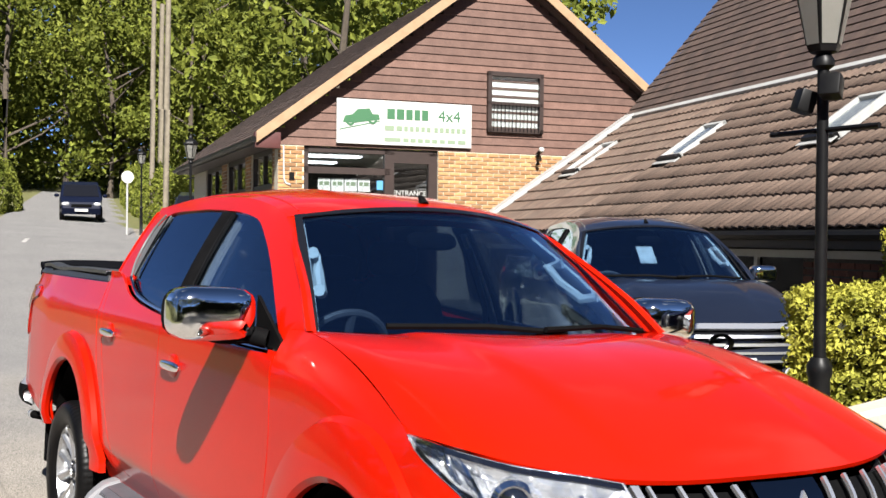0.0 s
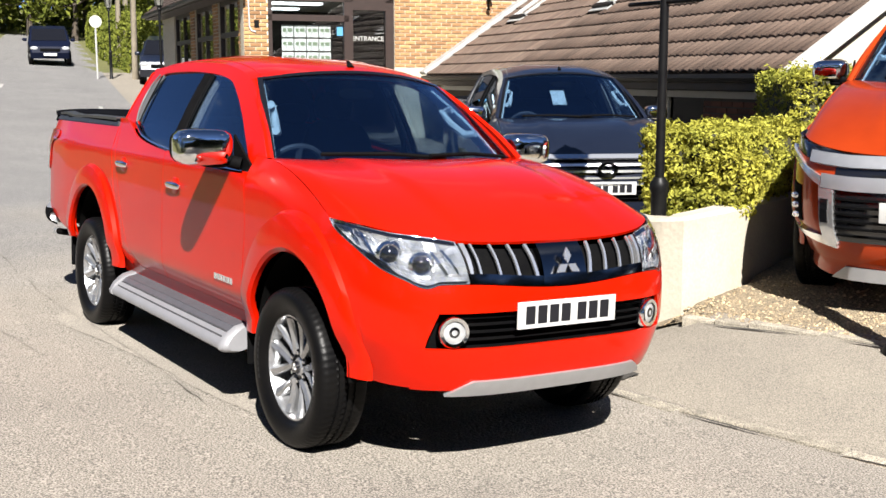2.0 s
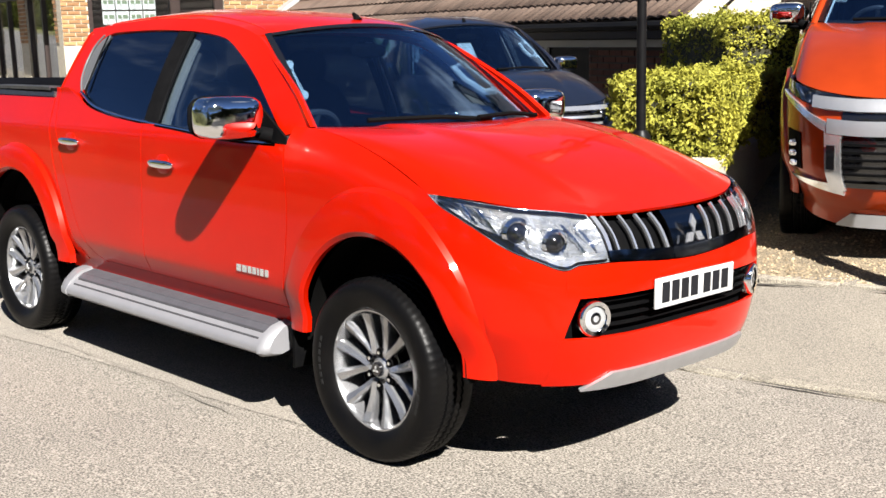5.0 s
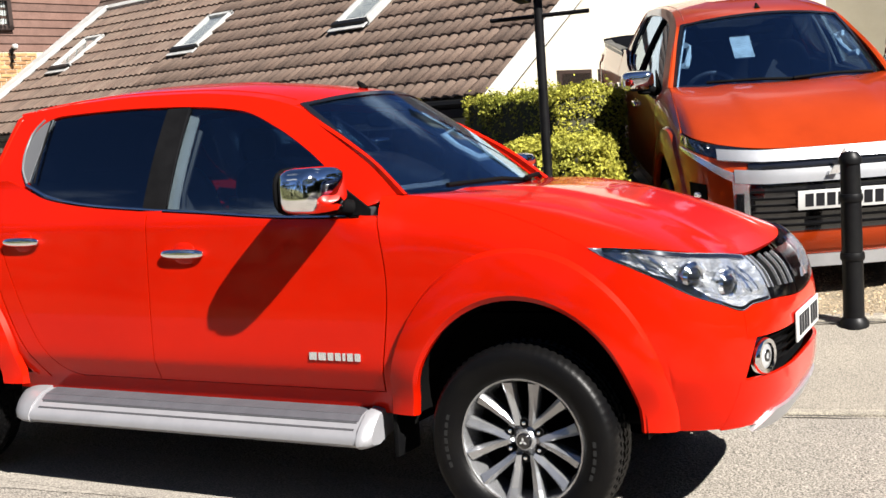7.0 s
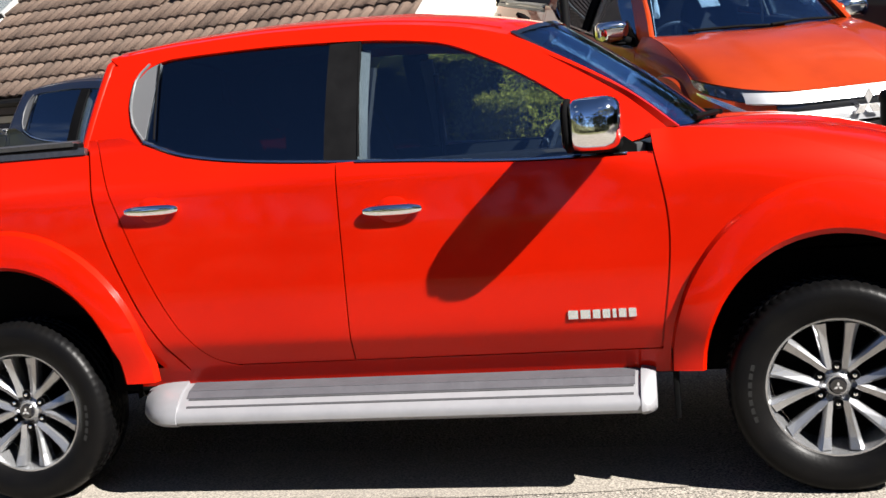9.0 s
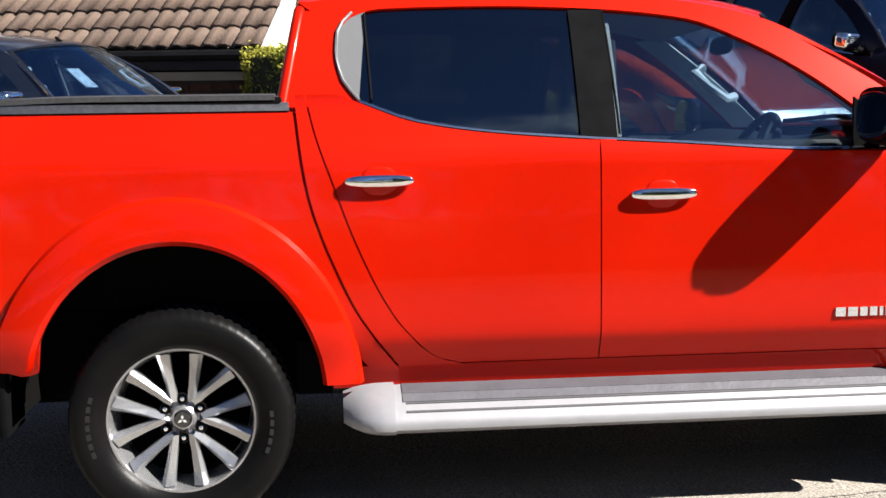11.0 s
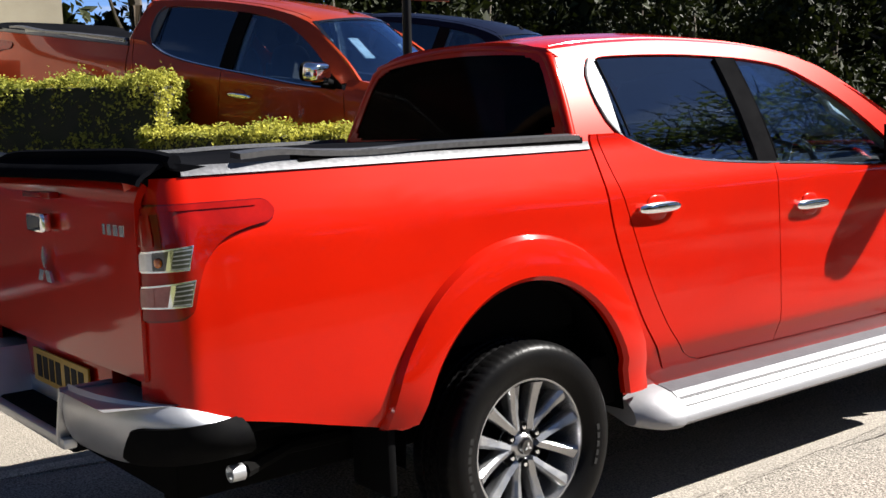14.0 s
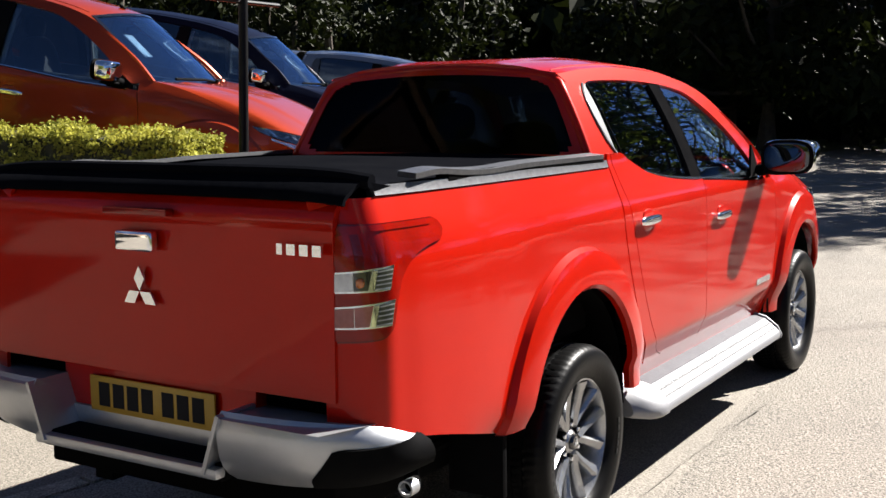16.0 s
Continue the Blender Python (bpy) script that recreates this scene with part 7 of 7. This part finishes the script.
# ---- trees ----
def tree(label, m, height, spread, leaves, size, mat, group, seed, low=0.25, trunk_r=0.22, twigs=0):
    """A tapered trunk with limbs and a crown of many leaves in uneven clumps."""
    rnd = random.Random(seed)
    top = thing("tree", label, "tree", m, group)
    bm = tube([(0, 0, -0.3), (rnd.uniform(-0.2, 0.2), rnd.uniform(-0.2, 0.2), height * 0.35), (rnd.uniform(-0.5, 0.5), rnd.uniform(-0.5, 0.5), height * 0.85)], trunk_r, 8, taper=trunk_r * 0.25)
    clumps = []
    for k in range(26):
        z = height * lerp(low, 0.98, rnd.random() ** 0.8)
        f = math.sin(math.pi * min(max((z / height - low + 0.12) / (1.12 - low), 0), 1)) ** 0.7
        a, r = rnd.uniform(0, 6.283), spread * f * rnd.uniform(0.25, 1.0)
        c = Vector((r * math.cos(a), r * math.sin(a), z))
        clumps.append((c, rnd.uniform(0.16, 0.34) * spread))
        if k % 2 == 0:
            s = Vector((0, 0, max(z - r * 0.7, height * 0.15)))
            tube([s, (s + c) / 2 + Vector((0, 0, -0.08 * r)), c], trunk_r * 0.28, 5, bm=bm, taper=trunk_r * 0.06)
        for _ in range(twigs):
            e = c + Vector((rnd.gauss(0, 1), rnd.gauss(0, 1), rnd.gauss(0.3, 0.8))).normalized() * spread * rnd.uniform(0.3, 0.55)
            o = c.lerp(Vector((0, 0, z * 0.7)), rnd.uniform(0.1, 0.5))
            tube([o, (o + e) / 2 + Vector((rnd.gauss(0, 0.15), rnd.gauss(0, 0.15), 0.15)), e], trunk_r * 0.13, 4, bm=bm, taper=trunk_r * 0.03)
    part("trunk", bm, BARK, top)
    spots = []
    for c, r in clumps:
        for _ in range(leaves // len(clumps)):
            d = Vector((rnd.gauss(0, 1), rnd.gauss(0, 1), rnd.gauss(0, 0.75))).normalized()
            p = c + d * r * (rnd.random() ** 0.45)
            spots.append((p, d))
    me = leaf_mass("crown", "", "", spots, size, mat)
    cr = new("crown", me)
    cr.parent = top
    cr["kind"] = "stuff"
    return top


def at_ground(x, y, rz=0.0, sc=1.0):
    return Matrix.Translation((x, y, ground_z(x, y))) @ Matrix.Rotation(rz, 4, "Z") @ Matrix.Scale(sc, 4)


rnd = random.Random(7)
# wood beyond the junction; its deep shade is put into the leaf colour
first = [tree("tall leafy tree at the edge of the wood, shade in its leaf colour", at_ground(29, 7, 0.3), 11.5, 5.0, 6500, 0.22, LEAFSHADED, "trees of the wood", 11, 0.05, 0.35),
         tree("tall leafy tree at the edge of the wood, shade in its leaf colour", at_ground(31, 3, 1.9), 11, 5.2, 6500, 0.22, LEAFSHADED, "trees of the wood", 12, 0.03, 0.32)]
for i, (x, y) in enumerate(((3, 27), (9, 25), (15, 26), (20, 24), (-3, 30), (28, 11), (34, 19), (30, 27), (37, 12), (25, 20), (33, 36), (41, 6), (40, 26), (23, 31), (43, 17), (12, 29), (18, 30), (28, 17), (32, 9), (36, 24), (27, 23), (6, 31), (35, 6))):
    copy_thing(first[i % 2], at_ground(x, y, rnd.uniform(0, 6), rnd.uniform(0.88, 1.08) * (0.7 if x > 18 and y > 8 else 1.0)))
spots = []
for _ in range(60000):
    t = rnd.random()
    x, y = 43 + rnd.gauss(0, 2.5) - 16 * max(0, t - 0.55), lerp(-55, 60, t)
    tall = 7 if y > 3 else 5
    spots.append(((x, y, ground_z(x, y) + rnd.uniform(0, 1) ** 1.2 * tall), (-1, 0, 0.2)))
und = new("undergrowth", leaf_mass("undergrowth", "", "", spots, 0.55, LEAFSHADED))
tagged(und, "dense undergrowth of the wood, shade in its leaf colour", "undergrowth", kind="stuff")
# woods up the hill, sunlit spring green
hill = [tree("spring-green broadleaf tree up the hill", at_ground(-70, 23, 0.4), 15, 5.2, 4200, 0.20, LEAF, "trees up the hill", 21, 0.1, 0.28),
        tree("spring-green broadleaf tree up the hill", at_ground(-76, 6, 1.2), 14, 5.6, 4200, 0.20, LEAF, "trees up the hill", 22, 0.12, 0.26)]
for i, (x, y) in enumerate(((-66, 33), (-84, 35), (-80, 31), (-64, 1), (-92, 33), (-72, -6), (-58, 26), (-96, 6), (-90, 36), (-60, 38), (-55, -4), (-48, 24), (-112, 8), (-86, -2), (-44, 31), (-77, 12), (-81, 17), (-76, 19), (-84, 22), (-88, 13), (-90, 26), (-82, 7), (-79, 27))):
    copy_thing(hill[i % 2], at_ground(x, y, rnd.uniform(0, 6), rnd.uniform(1.1, 1.5)))
spots = []
for _ in range(110000):
    y = lerp(0, 66, rnd.random())
    x = -97 + rnd.gauss(0, 4)
    spots.append(((x, y, ground_z(x, y) + rnd.uniform(0, 1) ** 1.1 * 27), (1, 0, 0.3)))
# near-black backing layer stands in for the wood's shaded depth
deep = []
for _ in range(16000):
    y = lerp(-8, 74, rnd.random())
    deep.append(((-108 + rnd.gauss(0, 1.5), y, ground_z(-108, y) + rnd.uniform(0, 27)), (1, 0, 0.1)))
ob = new("far_wood", leaf_mass("far_wood", "", "", deep, 0.55, LEAFSHADED))
tagged(ob, "backing leaves of the hilltop wood, coloured as its shade", "wood", kind="stuff")
far = new("far_wood", leaf_mass("far_wood", "", "", spots, 0.20, LEAF))
tagged(far, "dense spring-green wood on the hilltop", "wood", kind="stuff")


def bank(name, label, pts, width, height, count, size, mat):
    """An unclipped roadside hedge along a line."""
    spots = []
    for _ in range(count):
        t = random.random() * (len(pts) - 1)
        i = min(int(t), len(pts) - 2)
        p = Vector(pts[i]).lerp(Vector(pts[i + 1]), t - i)
        a = random.uniform(-0.2, math.pi + 0.2)
        n = Vector((0.15 * random.gauss(0, 1), math.cos(a), max(math.sin(a), 0)))
        k = 1 + 0.28 * noise.noise(Vector((p.x * 0.5, p.y * 0.5, a)))
        q = Vector((p.x, p.y + n.y * width * k, ground_z(p.x, p.y) + n.z * height * k * random.uniform(0.75, 1.0)))
        spots.append((q, n))
    ob = new(name, leaf_mass(name, "", "", spots, size, mat))
    tagged(ob, label, "hedge", kind="stuff")


bank("roadside_hedge", "bushy green hedge along the road", ((-37.5, 11.9), (-46, 13.5), (-60, 16.6), (-72, 19.5)), 0.9, 2.5, 16000, 0.09, LEAF)
bank("roadside_hedge", "dense bright green hedge at the road bend", ((-38.5, 2.6), (-44, 4.6), (-49.5, 7.0)), 1.2, 2.5, 16000, 0.09, LEAF)
bank("roadside_hedge", "tall overgrown bank behind the hedge", ((-40, -0.5), (-52, 4.0), (-62, 6.5), (-70, 8.0)), 2.0, 5.5, 22000, 0.13, LEAF)
bank("roadside_hedge", "leafy hedge behind the showroom", ((-24, 9.5), (-30, 12.5), (-36, 14)), 1.2, 3.4, 4000, 0.13, LEAF)
# a low dark fence by the hedge
fence = thing("fence", "dark weathered timber fence beside the road hedge", "fence", Matrix.Translation((-36.2, 1.9, ground_z(-36.2, 1.9))))
for k in range(4):
    part("post", box(-1.5 * k - 0.05, -0.05 - 0.12 * k, -0.2, -1.5 * k + 0.05, 0.05 - 0.12 * k, 1.15 + 0.08 * k, 0.008), WOODPOLE if k == 3 else FRAME, fence, smooth=False)
for z in (0.35, 0.65, 0.95):
    part("rail", tube([(0.2, 0.02, z), (-4.6, -0.36, z + 0.24)], 0.045, 6), FRAME, fence)
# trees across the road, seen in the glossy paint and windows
# near-black leaves here keep the trees' reflection in the doors faint
near = tree("broadleaf tree across the road", at_ground(4, -21, 0.3), 9, 3.8, 3600, 0.17, LEAFSHADED, "trees across the road", 31, 0.12, 0.22)
for x, y, s in ((-6, -24, 1.1), (-15, -20, 0.95), (-26, -22, 1.2), (-38, -22, 1.2)):
    copy_thing(near, at_ground(x, y, rnd.uniform(0, 6), s))
tall = tree("tall open-branched tree across the road", at_ground(11, -17, 0.9), 13.5, 4.8, 3200, 0.13, LEAF, "tall trees across the road", 37, 0.20, 0.30, 9)
for x, y, s in ((27, -7, 1.4), (25, -1, 1.4), (24, -12, 1.35), (36, -4, 1.5), (33, -10, 1.3), (15.5, -21, 1.1), (19, -15.5, 1.0), (23, -21, 1.15), (7.5, -23, 1.0), (27, -17, 1.1)):
    copy_thing(tall, at_ground(x, y, rnd.uniform(0, 6), s))
# unseen hedge, added so that the glossy flank reflects something dark
bank("roadside_hedge", "unseen dark hedge across the road, added to darken reflections", ((-45, -10.5), (-20, -10.0), (2, -10.2), (8, -13.5), (20, -19)), 1.3, 2.9, 18000, 0.13, LEAFSHADED)

# ---- road paint ----
for x, y, l, w, a in ((19.5, 3.1, 1.0, 0.14, -62), (18.2, 2.8, 1.0, 0.14, -62), (18.4, 1.9, 0.8, 0.14, -80), (17.4, 1.65, 0.8, 0.14, -80), (-12, 2.9, 2.0, 0.10, -14), (-20, 4.9, 2.0, 0.10, -14), (-28, 4.2, 2.0, 0.12, -14)):
    f = lambda u, v: (lambda p: Vector((p.x, p.y, ground_z(p.x, p.y) + 0.018)))(Matrix.Translation((x, y, 0)) @ Matrix.Rotation(radians(a), 4, "Z") @ Vector((lerp(-l / 2, l / 2, u), lerp(-w / 2, w / 2, v), 0)))
    tagged(part("road_marking", sheet(f, 8, 2), PAINT_WHITE, None), "worn white painted road dash", "road marking", "road markings", "structure")

TAR = material("tar_joint", (0.022, 0.020, 0.018), 0.9, second=(0.04, 0.036, 0.03), scale=9, fine=0.4)


CRACK = material("crack_fill", (0.115, 0.104, 0.088), 0.95, second=(0.15, 0.136, 0.114), scale=6, fine=0.4)


def joint(name, label, line, x0, x1, wide, mat=TAR):
    """An open dark joint of uneven width along a line on the ground."""
    def f(u, v):
        x = lerp(x0, x1, u)
        c = line(x) + 0.022 * noise.noise(Vector((x * 2.1, 3, 0))) + 0.012 * noise.noise(Vector((x * 9, 1, 0)))
        h = wide * max(0.05, 0.55 + 1.9 * noise.noise(Vector((x * 2.3, 7, 0))) + 0.5 * noise.noise(Vector((x * 13, 9, v))))
        y = c + (v - 0.5) * h
        return Vector((x, y, ground_z(x, y) + 0.027))
    tagged(part(name, sheet(f, 400, 1), mat, None), label, "joint", kind="structure")


WORN = material("worn_asphalt", (0.228, 0.205, 0.173), 0.9, second=(0.178, 0.161, 0.139), scale=2.2, amount=0.9, fine=0.36, bump=0.3, bump_scale=60, spec=0.25)
worn_edge = curve((-1.3, -0.6, 0.0, 0.5, 1.3, 2.0, 2.5), (-0.34, -0.86, -1.06, -0.97, -0.88, -0.83, -0.76))


def worn_f(u, v):
    x = lerp(-1.3, 2.5, u)
    y = lerp(worn_edge(x) + 0.02 * noise.noise(Vector((x * 3, 5, 0))) + 0.01 * noise.noise(Vector((x * 11, 2, 0))), -0.30, v)
    return Vector((x, y, ground_z(x, y) + 0.0155))


tagged(part("road_patch", sheet(worn_f, 160, 6), WORN, None), "smoother pale worn strip of road asphalt", "road patch", kind="structure")
joint("kerb_joint", "dark open joint between road and kerb", lambda x: kerb_y(x) - 0.004, -9, 9, 0.012)
joint("edging_joint", "dark joint along the gravel edging", lambda x: 2.215 + 0.24 * (min(x, 4.2) - 2.5), 2.3, 9, 0.016)
joint("road_crack", "thin dark seam along the road asphalt", lambda x: -0.90 - 0.012 * x + 0.03 * math.sin(1.3 * x), -7, 2.6, 0.006, CRACK)
joint("road_crack", "thin wandering crack in the road asphalt", lambda x: -1.47 + 0.05 * math.sin(2.1 * x) + 0.05 * x, -9, 0.8, 0.005, CRACK)
# dark square patches of newer tar beside the kerb
for x, y, l, w in ((4.72, 1.56, 0.42, 0.16), (2.6, 1.30, 0.5, 0.12), (-2.4, 1.85, 0.7, 0.2)):
    f = lambda u, v: (lambda p, q: Vector((p, q, ground_z(p, q) + 0.028)))(x + (u - 0.5) * l + 0.02 * noise.noise(Vector((u * 4, v * 4, x))), y + (v - 0.5) * w + (u - 0.5) * l * 0.19 + 0.02 * noise.noise(Vector((u * 4, v * 4, x + 5))))
    tagged(part("tar_patch", sheet(f, 10, 6), TAR, None), "dark patch of newer tar beside the kerb", "patch", "tar patches", "structure")

# ---- small pieces of walls and kerbs ----
KL = 0.90
kerbs = thing("kerb", "flush worn concrete kerb stones", "kerb", kind="structure")
kmesh = piece_mesh("kerb_stone", box(-KL / 2 + 0.006, -0.06, -0.10, KL / 2 - 0.006, 0.06, 0.012, 0.008), KERB)
x = -9.0
while x < 9:
    long = random.choice((0.38, 0.5, 0.62, 0.9))
    x += long * 0.5
    y = kerb_y(x) + 0.065 + random.uniform(-0.012, 0.012)
    dy = (kerb_y(x + 0.1) - kerb_y(x - 0.1)) / 0.2
    ob = new("kerb_stone", kmesh)
    ob.parent = kerbs
    ob.matrix_basis = Matrix.Translation((x, y, ground_z(x, y) + 0.012 + random.uniform(-0.005, 0.007))) @ Matrix.Rotation(math.atan(dy) + random.uniform(-0.025, 0.025), 4, "Z") @ Matrix.Rotation(random.uniform(-0.04, 0.04), 4, "X") @ Matrix.Diagonal((long / KL, random.uniform(0.75, 1.05), 1, 1))
    x += long * 0.5
edging = thing("edging", "pale concrete edging along the gravel", "edging", kind="structure")
x = 2.35
while x < 10:
    long = random.choice((0.22, 0.3, 0.45))
    x += long * 0.5
    ob = new("edging_stone", kmesh)
    ob.parent = edging
    y = 2.29 + 0.24 * (min(x, 4.2) - 2.5) + random.uniform(-0.015, 0.015)
    ob.matrix_basis = Matrix.Translation((x, y, ground_z(x, y) + 0.016 + random.uniform(-0.004, 0.008))) @ Matrix.Rotation((math.atan(0.24) if x < 4.2 else 0) + random.uniform(-0.06, 0.06), 4, "Z") @ Matrix.Diagonal((long / KL, random.uniform(0.55, 0.85), 1, 1))
    x += long * 0.5
# loose pebbles and chips over the gravel
PEBBLE = material("pebble", (0.34, 0.265, 0.165), 0.9, second=(0.20, 0.15, 0.095), scale=9, per_island=0.45, spec=0.2)
bm = bmesh.new()
prnd = random.Random(5)
for _ in range(7000):
    x = prnd.uniform(2.15, 7.5)
    low_edge = 2.36 + 0.24 * (min(x, 4.2) - 2.7)
    y = low_edge + 1.9 * prnd.random() ** 1.4
    r, q = prnd.uniform(0.006, 0.017), prnd.uniform(0, 3.14)
    c, d = math.cos(q) * r, math.sin(q) * r
    z = ground_z(x, y) + 0.014
    k = prnd.uniform(0.5, 0.9)
    v = [bm.verts.new(p) for p in ((x + c, y + d, z), (x - d * k, y + c * k, z), (x - c, y - d, z), (x + d * k, y - c * k, z), (x + c * 0.2, y + d * 0.2, z + r * prnd.uniform(0.5, 0.95)))]
    for a in range(4):
        bm.faces.new((v[a], v[(a + 1) % 4], v[4]))
ob = part("pebbles", bm, PEBBLE, None, smooth=False)
tagged(ob, "loose tan pebbles and chippings on the gravel bay", "gravel", kind="stuff")


def brickwork(wall, mesh, x0, x1, z0, z1, y, mat_count=None, turn=None):
    r = 0
    z = z0
    while z + 0.065 <= z1 + 0.001:
        x = x0 - (0.1125 if r % 2 else 0)
        while x < x1:
            a, b = max(x, x0), min(x + 0.215, x1)
            if b - a > 0.04:
                ob = new("brick", mesh)
                ob.parent = wall
                m = Matrix.Translation(((a + b) / 2, y + random.uniform(-0.002, 0.002), z + 0.0325)) @ Matrix.Diagonal(((b - a) / 0.215, 1, 1, 1))
                ob.matrix_basis = m if turn is None else turn @ m
            x += 0.225
        z += 0.075
        r += 1


bmesh_brick = piece_mesh("brick", box(-0.104, -0.008, -0.0285, 0.104, 0.03, 0.0285), BRICK)
brickwork(wall_front, bmesh_brick, 0.0, 0.47, 1.55, 3.2, 0.012)
brickwork(wall_front, bmesh_brick, 3.03, 5.65, 1.85, 3.2, 0.012)
shaded_brick = piece_mesh("brick", box(-0.104, -0.008, -0.0285, 0.104, 0.03, 0.0285), BRICKSHADED)
brickwork(shed_wall, shaded_brick, 0.02, 2.2, 0.55, 1.42, 0.442)
turn = Matrix(((0, 1, 0, 0), (1, 0, 0, 0), (0, 0, 1, 0), (0, 0, 0, 1)))
for y0, y1 in ((0.30, 0.55), (2.55, 3.1), (5.3, 5.9)):
    brickwork(wall_side, bmesh_brick, y0, y1, 1.6, 3.2, 0.012, turn=turn)
